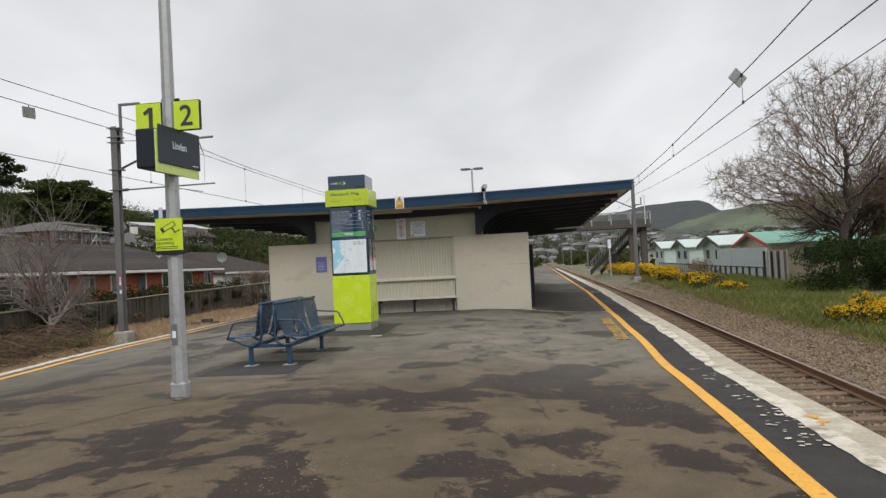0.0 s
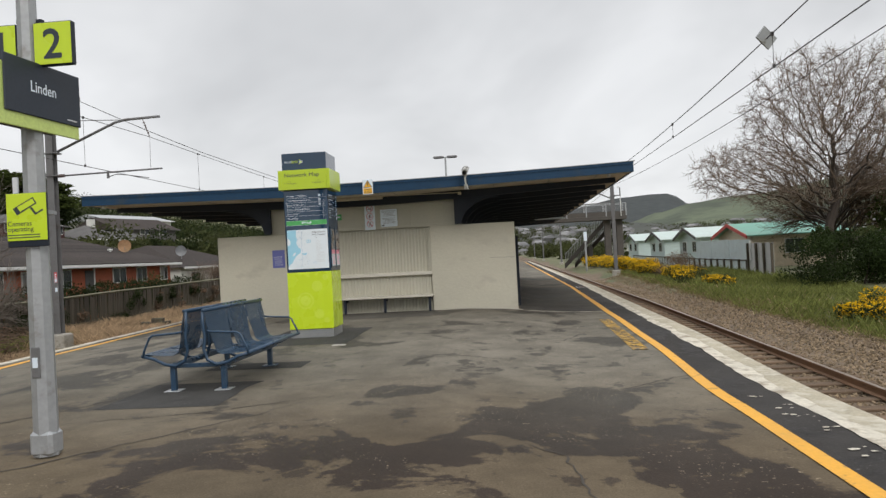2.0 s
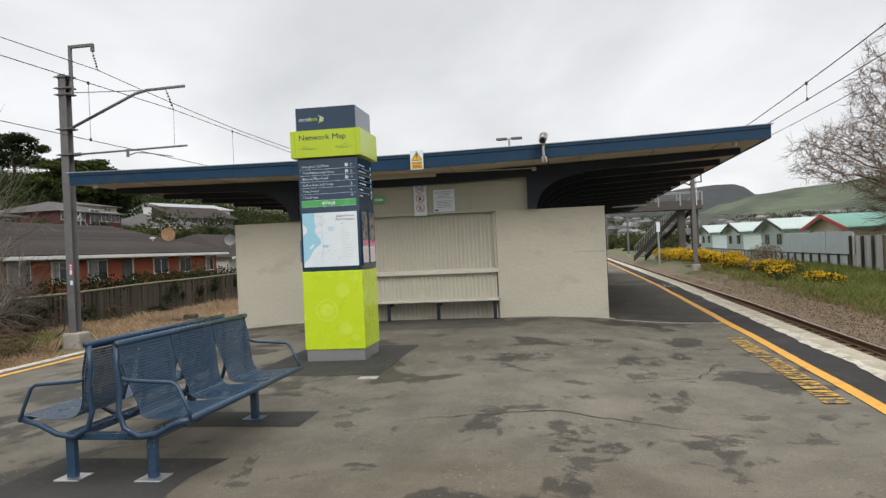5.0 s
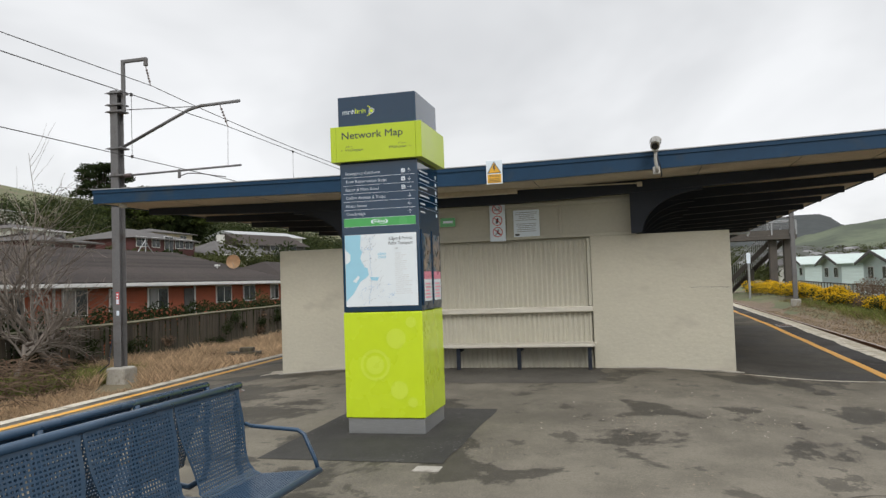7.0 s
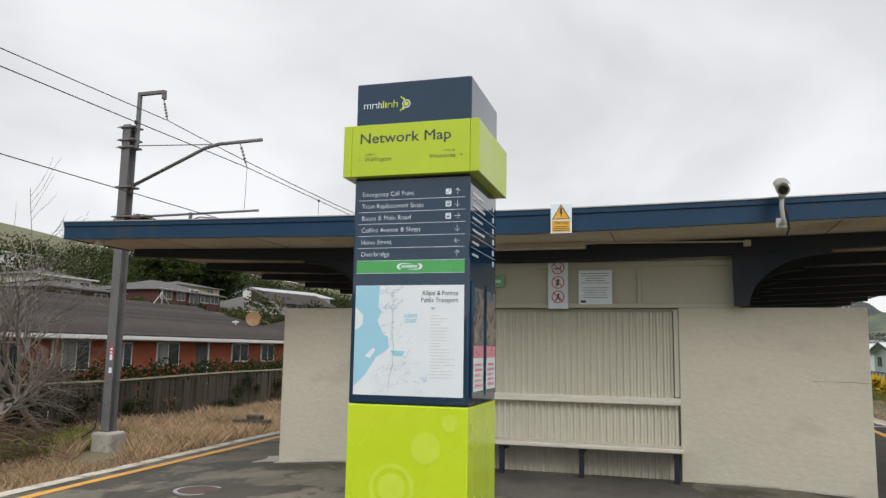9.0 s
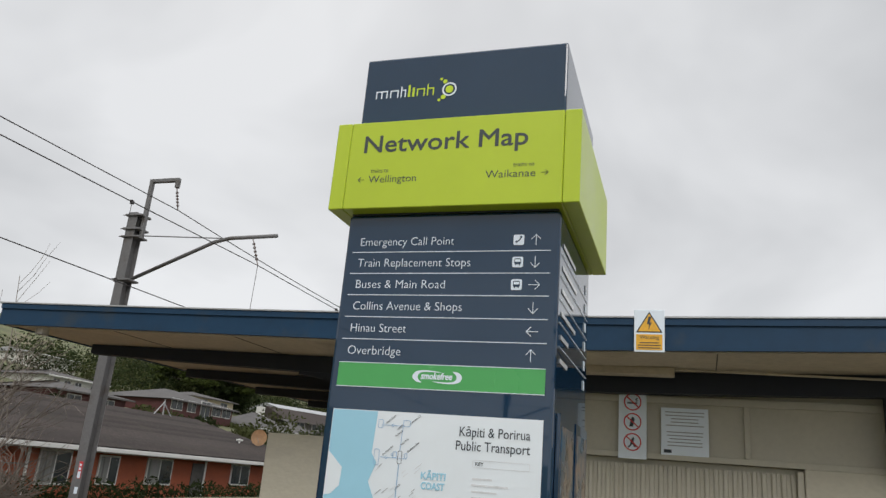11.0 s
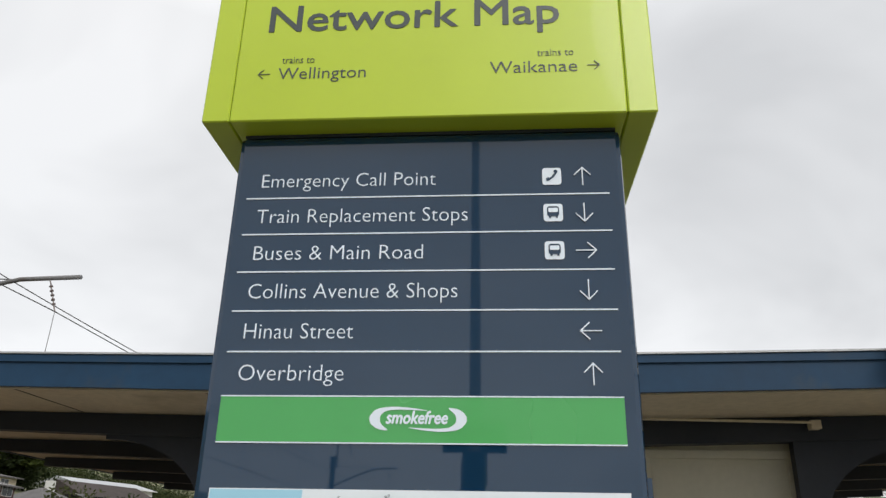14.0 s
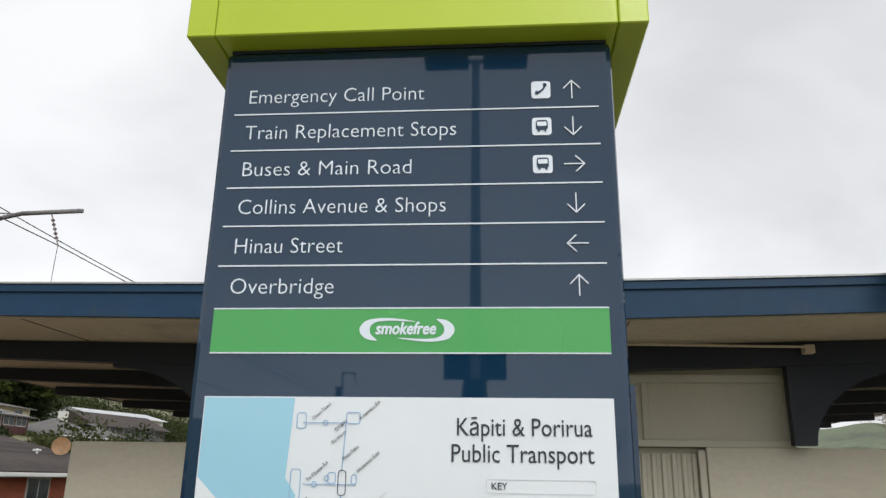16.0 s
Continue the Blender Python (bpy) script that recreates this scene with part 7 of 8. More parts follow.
def bramble_heap():
    rng = random.Random(9)
    t = thing("bramble_thicket", "tangled heap of dead brown bramble stems", "bramble", (0, 0, 0), kind="stuff")
    v, f = [], []
    for _ in range(1500):
        y = rng.uniform(12, 28.5)
        x = rng.uniform(-18.8, -15.2)
        hmax = 1.05 * math.sin(min(1, max(0.05, (28.8 - y) / 4)) * math.pi / 2) * (0.45 + 0.55 * math.sin((x + 19.2) / 4.2 * math.pi))
        if near_block(x, y, 1.25):
            continue
        a = rng.uniform(0, 2 * math.pi)
        l = rng.uniform(0.5, 1.5)
        z = -1.0 + rng.uniform(0, 1) * hmax
        pts = []
        for k in range(5):
            u = k / 4 - 0.5
            pts.append(Vector((x + math.cos(a) * l * u, y + math.sin(a) * l * u, max(-1.0, z + 0.35 * l * (0.25 - u * u) + rng.gauss(0, 0.03)))))
        r = rng.uniform(0.005, 0.012)
        k0 = len(v)
        for p in pts:
            v += [(p.x, p.y, p.z + r), (p.x + r * math.sin(a), p.y - r * math.cos(a), p.z - r), (p.x - r * math.sin(a), p.y + r * math.cos(a), p.z - r)]
        for k in range(4):
            for q in range(3):
                b = k0 + 3 * k
                f.append((b + q, b + (q + 1) % 3, b + 3 + (q + 1) % 3, b + 3 + q))
    raw_mesh("stems", v, f, M_BRAMBLE, t)
    vv, ff = leaf_quads([(rng.uniform(-18.8, -16.0), rng.uniform(14, 28), -0.75, 0.6, 0.6, 0.45) for _ in range(60)], 60, 0.05, 41)
    keep = [not near_block(q[0], q[1], 1.2) for q in vv[::4]]
    ff = ff[np.array(keep)]
    np_mesh("dead_leaves", vv, ff, M_BRAMBLE, t)


bramble_heap()
bank = lambda x, y: None if near_block(x, y, 0.6) or x > edge_left(y) - (3.9 if y > 27 else 3.1) + 0.5 * fnoise(x, y, 0.9, 3) else land(x, y)
blades((-19.2, -13.6, 26, 50), 48000, 0.36, 0.0032, 51, M_STRAW, "dry_grass", "tall dry straw-coloured grass on the bank", bank, 0.42)
blades((-16.2, -12.9, 10, 27), 34000, 0.24, 0.0034, 52, M_STRAW, "dry_grass_front", "dry straw-coloured grass beside the track", bank, 0.4)
blades((-19.0, -16.5, 25.0, 29.5), 7000, 0.42, 0.006, 53, M_GRASS, "green_grass_patch", "patch of green grass among the brambles", bank, 0.3)


# ---- trees on the hillside ----
def leafy_tree(name, label, at, blobs, per, size, material, seed, trunk_h, r=0.35, shell=0.4, flat=0.0):
    t = thing(name, label, "tree", at)
    part("trunk", tubes([([(0, 0, -0.6), (0.1, 0, trunk_h * 0.5), (0, 0.1, trunk_h)], r, r * 0.5)], 8), M_BARK, t)
    lim = bmesh.new()
    for b in blobs[:14]:
        tube(lim, [(0, 0, trunk_h * 0.55), (b[0] * 0.5, b[1] * 0.5, (trunk_h * 0.55 + b[2]) / 2 + 0.2), (b[0], b[1], b[2])], r * 0.4, 5, r * 0.12)
    part("limbs", lim, M_BARK, t)
    v, f = leaf_quads(blobs, per, size, seed, shell, flat)
    np_mesh("crown", v, f, material, t)
    return t


def cypress():
    rnd = random.Random(14)
    blobs = []
    for k in range(70):
        a, q = rnd.uniform(0, 2 * math.pi), rnd.random() ** 0.6
        x, y = 8.2 * q * math.cos(a), 8.2 * q * math.sin(a)
        top = 8.6 * math.sqrt(max(0.05, 1 - (q * 0.96) ** 2.4))
        z = 2.2 + (top - 2.2) * rnd.random() ** 0.45
        blobs.append((x, y, z, 1.9, 1.9, 0.55))
    leafy_tree("cypress_tree", "broad dark layered cypress tree on the hillside", (-76, 113, land(-76, 113)), blobs, 150, 0.34, M_LEAF_PINE, 61, 4.5, 0.6, 0.5, 0.75)
    # darker leaves stand in for the shade inside the crown
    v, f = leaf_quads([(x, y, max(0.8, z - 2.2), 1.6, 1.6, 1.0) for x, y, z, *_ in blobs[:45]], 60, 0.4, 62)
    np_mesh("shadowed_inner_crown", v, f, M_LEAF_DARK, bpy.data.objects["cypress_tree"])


def pine(at, h, seed, w=1.0):
    rnd = random.Random(seed)
    blobs = []
    for k in range(26):
        f = rnd.random()
        z = h * (0.35 + 0.65 * f)
        q = w * h * 0.26 * (1.15 - f * 0.75)
        a = rnd.uniform(0, 2 * math.pi)
        blobs.append((q * math.cos(a) * rnd.random() ** 0.5, q * math.sin(a) * rnd.random() ** 0.5, z, h * 0.10 * w, h * 0.10 * w, h * 0.05))
    leafy_tree("pine_tree", "tall dark pine tree with an uneven crown", at, blobs, 120, h * 0.03, M_LEAF_DARK, seed, h * 0.9, h * 0.03, 0.5, 0.4)


cypress()
def umbrella_pine():
    """A broad pine: a bare leaning trunk under flat clumps."""
    rnd = random.Random(70)
    blobs = []
    for k in range(46):
        f = rnd.random()
        z = 5.5 + 8.0 * f
        q = (6.6 * math.sqrt(max(0.05, 1 - ((f - 0.35) / 0.72) ** 2))) * rnd.random() ** 0.5
        a = rnd.uniform(0, 2 * math.pi)
        blobs.append((1.15 * q * math.cos(a), 1.15 * q * math.sin(a), z, 2.1, 2.1, 1.0))
    leafy_tree("pine_tree", "tall dark umbrella pine with an uneven clumped crown", (-140, 179, land(-140, 179)), blobs, 130, 0.42, M_LEAF_DARK, 71, 9.0, 0.55, 0.5, 0.5)


umbrella_pine()
pine((-84, 132, land(-84, 132)), 7.5, 74, 1.7)
pine((-90, 140, land(-90, 140)), 7.0, 75, 1.7)


def scrub():
    rnd = random.Random(17)
    dark, mid = [], []
    for _ in range(900):
        x, y = rnd.uniform(-150, -36), rnd.uniform(30, 250)
        if x > -70 and y < 135 or x < -105 and y < -1.12 * x:
            continue
        if x > -95 and y < 95 and rnd.random() < 0.5:
            continue
        s = rnd.uniform(1.2, 3.4) * (1 + max(0, -x - 60) / 120)
        (dark if rnd.random() < 0.72 else mid).append((x, y, land(x, y) + 0.5 * s, 1.2 * s, 1.2 * s, 0.85 * s))
    for y in range(34, 75, 2):
        mid.append((-37 + rnd.uniform(-1.5, 1.5), y, land(-37, y) + 0.8, 1.5, 1.5, 1.4))
    for _ in range(46):
        x, y = rnd.uniform(-58, -38), rnd.uniform(84, 150)
        mid.append((x, y, land(x, y) - 0.3, 1.8, 1.8, 0.9))
    for _ in range(90):
        x, y = rnd.uniform(-45, -26), rnd.uniform(74, 220)
        (dark if rnd.random() < 0.35 else mid).append((x, y, land(x, y) + 1.2, 2.2, 2.2, 2.0 + 1.2 * rnd.random()))
    for _ in range(60):
        x, y = rnd.uniform(-47, -36), rnd.uniform(50, 125)
        (dark if rnd.random() < 0.4 else mid).append((x, y, land(x, y) + 0.15, 1.2, 1.4, 1.0))
    for name, b, m, s in (("scrub_dark", dark, M_LEAF_DARK, 81), ("scrub_green", mid, M_LEAF_MID, 82)):
        v, f = leaf_quads(b, 260, 0.24, s, 0.4)
        tagged(np_mesh(name, v, f, m), "mixed green scrub and small trees on the hillside", "scrub", kind="stuff")


scrub()

# ---- verge, fence and houses across the line ----
verge = lambda x, y: None if x > 15.3 and y > 46 or x < 7.95 - 0.1 * smooth01(28, 55, y) + 0.5 * fnoise(x, y, 0.5, 2) else land(x, y)
blades((6.9, 15.2, 13, 66), 105000, 0.19, 0.0045, 91, M_GRASS, "verge_grass", "rough green grass on the verge", verge, 0.45, 1.3)
blades((6.7, 12.0, 13, 66), 2600, 0.22, 0.0035, 92, M_STRAW, "verge_dry_stalks", "thin dry stalks among the verge grass", verge, 0.45, 1.2)
tuft = lambda x, y: None if fnoise(x, y, 1.1, 5) < 0.08 else verge(x, y)
fringe = lambda x, y: None if x > 9.0 + 0.9 * fnoise(x, y, 0.35, 4) else verge(x + 0.25, y)
blades((7.6, 15.2, 16, 60), 34000, 0.36, 0.0055, 93, M_GRASS, "verge_tussocks", "longer green tussocks in the verge grass", tuft, 0.42, 1.3)
blades((6.9, 10.0, 13, 66), 26000, 0.17, 0.0040, 94, M_VERGE_DRY, "verge_edge_grass", "thin brownish grass where the verge meets the stones", fringe, 0.55, 1.3)


def gorse(at, w, l, h, seed, flowers=0.5):
    t = thing("gorse_bush", "spiny green gorse bush covered in yellow flowers", "bush", at, group="gorse bushes")
    rnd = random.Random(seed)
    h *= 0.86
    blobs = [(rnd.uniform(-w, w) * 0.5, rnd.uniform(-l, l) * 0.5, h * rnd.uniform(0.2, 0.75), 0.26 * w, 0.26 * w, 0.28 * h) for _ in range(int(7 + 2.5 * l))]
    st = bmesh.new()
    for b in blobs:
        tube(st, [(b[0] * 0.6, b[1] * 0.8, -0.15), (b[0] * 0.9, b[1], b[2] * 0.6), (b[0], b[1], b[2] + b[5] * 0.6)], 0.02, 5, 0.006)
    part("stem_tangle", st, M_TWIG, t)
    v, f = leaf_quads(blobs, 260, 0.05, seed, 0.4); np_mesh("foliage", v, f, M_GORSE, t)
    v, f = leaf_quads([(x, y, z + 0.10 * h, rx * 1.08, ry * 1.08, rz * 1.05) for x, y, z, rx, ry, rz in blobs], int(230 * flowers), 0.050, seed + 1, 0.2); np_mesh("flower_mass", v, f, M_GORSE_FLOWER, t, "yellow flowers")
    return t


for k, (x, y, w, l, h, fl) in enumerate(((9.9, 25.2, 1.5, 1.6, 0.75, 0.5), (11.3, 25.8, 1.9, 2.0, 1.2, 0.75), (13.0, 26.8, 2.2, 2.2, 1.45, 0.75), (14.9, 28.2, 2.4, 2.6, 1.6, 0.7), (10.4, 43.0, 1.0, 2.0, 0.55, 0.25), (9.2, 46.6, 1.2, 2.6, 0.8, 0.3), (9.9, 51.0, 1.5, 3.0, 1.0, 0.45),
                                         (9.2, 56.2, 1.5, 3.2, 1.2, 0.8), (9.8, 61.6, 1.7, 3.4, 1.2, 0.9), (9.4, 67.0, 2.0, 5.0, 1.3, 0.95), (9.2, 74.0, 2.2, 6.0, 1.4, 0.95), (8.6, 82.0, 2.2, 6.0, 1.4, 0.9), (10.6, 44.0, 1.4, 2.5, 0.6, 0.3), (11.5, 54.0, 2.0, 4.0, 0.8, 0.25))):
    gorse((x, y, land(x, y)), w, l, h, 100 + k, fl)
for k, (x, y, r, h) in enumerate(((10.6, 48.4, 0.8, 0.55), (9.6, 53.4, 0.7, 0.6), (11.2, 45.0, 0.9, 0.35), (10.4, 58.8, 0.8, 0.7), (8.9, 44.2, 0.6, 0.4), (12.6, 57.0, 1.0, 0.6))):
    s = thing("dry_shrub", "low brown and green scrub plant among the gorse", "shrub", (x, y, land(x, y)), group="dry shrubs")
    v, f = leaf_quads([(0, 0, h * 0.5, r, r * 1.4, h), (0.3 * r, r, h * 0.4, r * 0.7, r, h * 0.8)], 420, 0.05, 170 + k); np_mesh("foliage", v, f, M_BRAMBLE if k % 2 else M_LEAF_MID, s)
s = thing("dark_shrub", "leafless reddish-brown shrub before the pale fence", "shrub", (13.6, 66.5, land(13.6, 66.5)))
v, f = leaf_quads([(0, -2, 0.7, 0.8, 1.4, 0.7), (0, 0.5, 0.8, 0.8, 1.6, 0.8), (0.2, 3, 0.7, 0.8, 1.6, 0.7)], 700, 0.055, 131); np_mesh("foliage", v, f, M_BRAMBLE, s)


def fence_right():
    t = thing("board_fence", "tall grey boarded fence panels with dark gaps", "fence", (0, 0, 0))
    a, b = Vector((14.75, 47.4)), Vector((15.5, 54.6))
    n = 14
    d = (b - a) / n
    ang = math.degrees(math.atan2(d.y, d.x))
    rnd = random.Random(6)
    me = None
    for k in range(n):
        p = a + d * (k + 0.5)
        if me is None:
            ob = part("board", boxes((-0.235, -0.015, 0, 0.235, 0.015, 2.4), (-0.10, -0.028, 0.02, -0.07, -0.016, 2.38), (0.07, -0.028, 0.02, 0.10, -0.016, 2.38), bevel=0.0), M_GREYBOARD, t); me = ob.data
        else:
            ob = new("board", me); ob.parent = t
        ob.matrix_local = pose(p.x + rnd.uniform(-0.02, 0.02), p.y, -1.08 + rnd.uniform(-0.03, 0.03), 0, rnd.uniform(-0.8, 0.8), ang) @ Matrix.Diagonal((1.0 if k % 4 else 0.93, 1, 1, 1))
    for k in (0, 4, 8, 13):
        p = a + d * k
        part("post", boxes((p.x - 0.16, p.y - 0.07, -1.1, p.x - 0.03, p.y + 0.07, 1.30)), M_FENCE, t)
    p = a + d * 11.5
    part("white_stake", boxes((p.x - 0.12, p.y - 0.05, 0.2, p.x - 0.04, p.y + 0.05, 1.5)), M_GUTTER, t)
    t = thing("sheet_fence", "pale blue sheet fence behind a low panel fence", "fence", (0, 0, 0))
    for k in range(6):
        y0 = 54.8 + k * 2.45
        part("sheet", boxes((15.75 + 0.02 * (k % 2), y0, 0.05, 15.79 + 0.02 * (k % 2), y0 + 2.42, 1.56 + 0.03 * (k % 3)), bevel=0.004), M_BLUESHEET, t)
    t = thing("panel_fence", "low pale panel fence with dark timber posts", "fence", (0, 0, 0))
    y = 54.7
    while y < 116:
        x = 15.55 + 0.055 * max(0, y - 70)
        part("post", boxes((x - 0.16, y - 0.07, -1.1, x - 0.02, y + 0.07, 0.22), bevel=0.01), M_FENCE, t)
        part("panel", boxes((x - 0.015, y + 0.075, -1.0, x + 0.015, y + 1.72, 0.12)), M_BLUESHEET, t)
        part("top_rail", boxes((x - 0.05, y + 0.075, 0.125, x + 0.04, y + 1.72, 0.2)), M_FENCE, t)
        y += 1.8


fence_right()


def unit_house(y, wall, roof, trim, label, x0=18.0, z=0.0, long=11.0, half=4.4):
    """A small house whose gable looks at the line; ridge along x."""
    t = thing("unit_house", label, "house", (x0, y, -0.6 + z), group="row of small houses")
    bm = prism([(-half, -0.4), (half, -0.4), (half, 2.45), (0, 3.35), (-half, 2.45)], 0.0, long, "x")
    part("wall", bm, wall, t)
    for s in (-1, 1):
        bm = bmesh.new()
        e = 0.5
        zz = 2.45 - 0.9 / half * e
        pts = [(-0.55, s * (half + e), zz), (long + 0.5, s * (half + e), zz), (long + 0.5, 0, 3.37), (-0.55, 0, 3.37)]
        vs = [bm.verts.new(p) for p in pts] + [bm.verts.new((p[0], p[1], p[2] + 0.08)) for p in pts]
        for q in ((0, 1, 2, 3), (7, 6, 5, 4), (0, 4, 5, 1), (1, 5, 6, 2), (2, 6, 7, 3), (3, 7, 4, 0)):
            bm.faces.new([vs[i] for i in q])
        bmesh.ops.recalc_face_normals(bm, faces=bm.faces)
        part("roof", bm, roof, t, "low sheet roof slope")
        bm = bmesh.new()
        vs = []
        for xx in (-0.62, -0.56):
            vs += [bm.verts.new(p) for p in ((xx, s * (half + e), zz - 0.16), (xx, s * (half + e), zz + 0.1), (xx, 0, 3.48), (xx, 0, 3.2))]
        for q in ((0, 1, 2, 3), (7, 6, 5, 4), (0, 4, 5, 1), (1, 5, 6, 2), (2, 6, 7, 3), (3, 7, 4, 0)):
            bm.faces.new([vs[i] for i in q])
        bmesh.ops.recalc_face_normals(bm, faces=bm.faces)
        part("barge_board", bm, trim, t)
    for yy in (-2.2, 2.0):
        house_window(t, (0.0, yy, 0.95), 1.7, 1.1, -90)
    for xx in (3.0, 7.0):
        if xx < long - 1:
            house_window(t, (xx, -half, 0.95), 1.4, 1.1, 0)
    return t


unit_house(65.8, M_CREAMHOUSE, M_GREENROOF, M_REDTRIM, "cream house with a green roof and red barge boards", z=0.05, half=4.5, long=6.5)
unit_house(81.3, M_MINT, M_MINTROOF, M_GREYROOF, "pale mint house with a white-green sheet roof", z=0.25)
unit_house(98.0, M_MINT, M_MINTROOF, M_GREYROOF, "pale mint house with a white-green sheet roof", z=0.3)
unit_house(116.0, M_MINT, M_MINTROOF, M_GREYROOF, "pale mint house with a white-green sheet roof", z=0.45)
unit_house(134.0, M_WHITEBOARD, M_GREYROOF, M_GREYROOF, "white house with a grey sheet roof", z=0.5)



def crown_tree(name, label, at, trunk, clouds, seed, tip=0.0115, step=0.36, twigs=7, bark=None, twig=None):
    """A bare tree grown towards points scattered through its crown; trunk: points of the bole; clouds: (x, y, z, rx, ry, rz, count)."""
    rng = np.random.default_rng(seed)
    aim = []
    for x, y, z, rx, ry, rz, n in clouds:
        d = rng.normal(size=(n, 3)); d /= np.linalg.norm(d, axis=1)[:, None]
        aim.append(np.array((x, y, z)) + d * rng.random((n, 1)) ** 0.42 * (rx, ry, rz))
    aim = np.concatenate(aim)
    pos, parent = [np.array(trunk[0], float)], [-1]
    for p in trunk[1:]:
        n = max(1, int(np.linalg.norm(np.subtract(p, pos[-1])) / step))
        q = pos[-1].copy()
        for k in range(n):
            parent.append(len(pos) - 1)
            pos.append(q + (np.array(p, float) - q) * (k + 1) / n)
    near, who = np.full(len(aim), 1e9), np.zeros(len(aim), int)
    fresh = range(len(pos))
    for _ in range(90):
        for i in fresh:
            d = np.linalg.norm(aim - pos[i], axis=1)
            hit = d < near
            near[hit], who[hit] = d[hit], i
        keep = near > step * 1.4
        aim, near, who = aim[keep], near[keep], who[keep]
        start = len(pos)
        for i in np.unique(who[near < 9.0]):
            mine = (who == i) & (near < 9.0)
            d = ((aim[mine] - pos[i]) / near[mine][:, None]).sum(0)
            d = d / (np.linalg.norm(d) + 1e-9) + rng.normal(0, 0.28, 3)
            pos.append(pos[i] + d / np.linalg.norm(d) * step); parent.append(i)
        fresh = range(start, len(pos))
        if not len(aim) or start == len(pos):
            break
    pos, parent = np.array(pos), np.array(parent)
    area = np.zeros(len(pos))
    for i in range(len(pos) - 1, 0, -1):
        area[i] += tip ** 2.1 if area[i] == 0 else 0
        area[parent[i]] += area[i]
    rad = np.minimum(area ** (1 / 2.1), 0.42)
    def tubes_between(a, b, ra, rb, sides):
        d = b - a; d /= np.linalg.norm(d, axis=1)[:, None] + 1e-9
        u = np.cross(d, np.where(np.abs(d[:, 2:]) < 0.9, (0, 0, 1), (1, 0, 0))); u /= np.linalg.norm(u, axis=1)[:, None] + 1e-9
        w = np.cross(d, u)
        ang = np.arange(sides) * 2 * math.pi / sides
        ring = u[:, None] * np.cos(ang)[None, :, None] + w[:, None] * np.sin(ang)[None, :, None]
        v = np.stack([a[:, None] + ring * ra[:, None, None], b[:, None] + ring * rb[:, None, None]], 1).reshape(-1, 3)
        base = np.arange(len(a)) * 2 * sides
        k = np.arange(sides); k2 = (k + 1) % sides
        f = np.stack([k, k2, k2 + sides, k + sides], 1)
        return v, (base[:, None, None] + f[None]).reshape(-1, 4)
    t = thing(name, label, "tree", at)
    ids = np.arange(1, len(pos))
    for part_name, pick, sides, material in (("trunk", rad[ids] > 0.045, 8, bark or M_BARK), ("branch_crown", (rad[ids] <= 0.045) & (rad[ids] > 0.0), 4, twig or M_TWIG)):
        j = ids[pick]
        i = parent[j]
        v, f = tubes_between(pos[i] - (pos[j] - pos[i]) * 0.06, pos[j], np.minimum(rad[i], rad[j] * 1.18), rad[j], sides)
        np_mesh(part_name, v, f, material, t)
    j = np.repeat(ids[rad[ids] < 0.03], twigs)
    d = pos[j] - pos[parent[j]]
    d = d / np.linalg.norm(d, axis=1)[:, None] * 0.7 + rng.normal(0, 0.55, (len(j), 3))
    d /= np.linalg.norm(d, axis=1)[:, None]
    size = rng.uniform(0.25, 0.75, (len(j), 1))
    mid = pos[j] + d * size * 0.55
    end = mid + (d + rng.normal(0, 0.3, d.shape)) * size * 0.5
    v1, f1 = tubes_between(pos[j], mid, np.full(len(j), 0.008), np.full(len(j), 0.0065), 3)
    v2, f2 = tubes_between(mid, end, np.full(len(j), 0.0065), np.full(len(j), 0.003), 3)
    np_mesh("twig_crown", np.concatenate([v1, v2]), np.concatenate([f1, f2 + len(v1)]), twig or M_TWIG, t, "fine bare brown twigs")
    return t


crown_tree("willow_tree", "large leafless tree with dark limbs and dense brown twigs", (19.2, 50.0, -0.9),
           [(0, 0, -0.2), (-0.3, 0.1, 1.6), (-0.1, 0.2, 3.2), (0.4, 0.2, 4.6)],
           [(-0.8, 0, 9.4, 4.2, 4.0, 4.6, 2300), (-5.0, -0.4, 6.6, 3.4, 3.2, 1.9, 1500), (3.4, 0.6, 9.4, 4.2, 4.2, 5.0, 1900), (-1.6, 0.3, 5.2, 3.8, 3.0, 1.1, 900)], 77)
crown_tree("willow_tree", "tall leafless tree with a dense spray of brown twigs", (27.0, 49.0, -0.9),
           [(0, 0, -0.2), (0.2, 0.1, 2.0), (0.1, 0.3, 4.0)],
           [(0, 0, 10.0, 5.0, 4.5, 5.0, 2200), (-3.5, 0.5, 6.0, 3.2, 3.0, 2.0, 900)], 78)
bare_tree("bare_thicket", "tall thicket of reddish-brown bare twigs behind the houses", (21.5, 55.5, -0.6), 79, 4, (14, 7, 6, 5), (18, 50), 0.08, 0.16, 3.2, (-0.05, 0.0, 1), M_BARK, M_BRAMBLE, 0.82, spread0=(20, 60))
part("low_limb", tubes([([(0.0, 0.0, 1.9), (1.5, -1.2, 2.0), (3.4, -2.0, 1.9), (5.5, -2.5, 2.3)], 0.34, 0.2)], 8), M_BARK, bpy.data.objects["willow_tree"], "thick low limb", smooth=True)


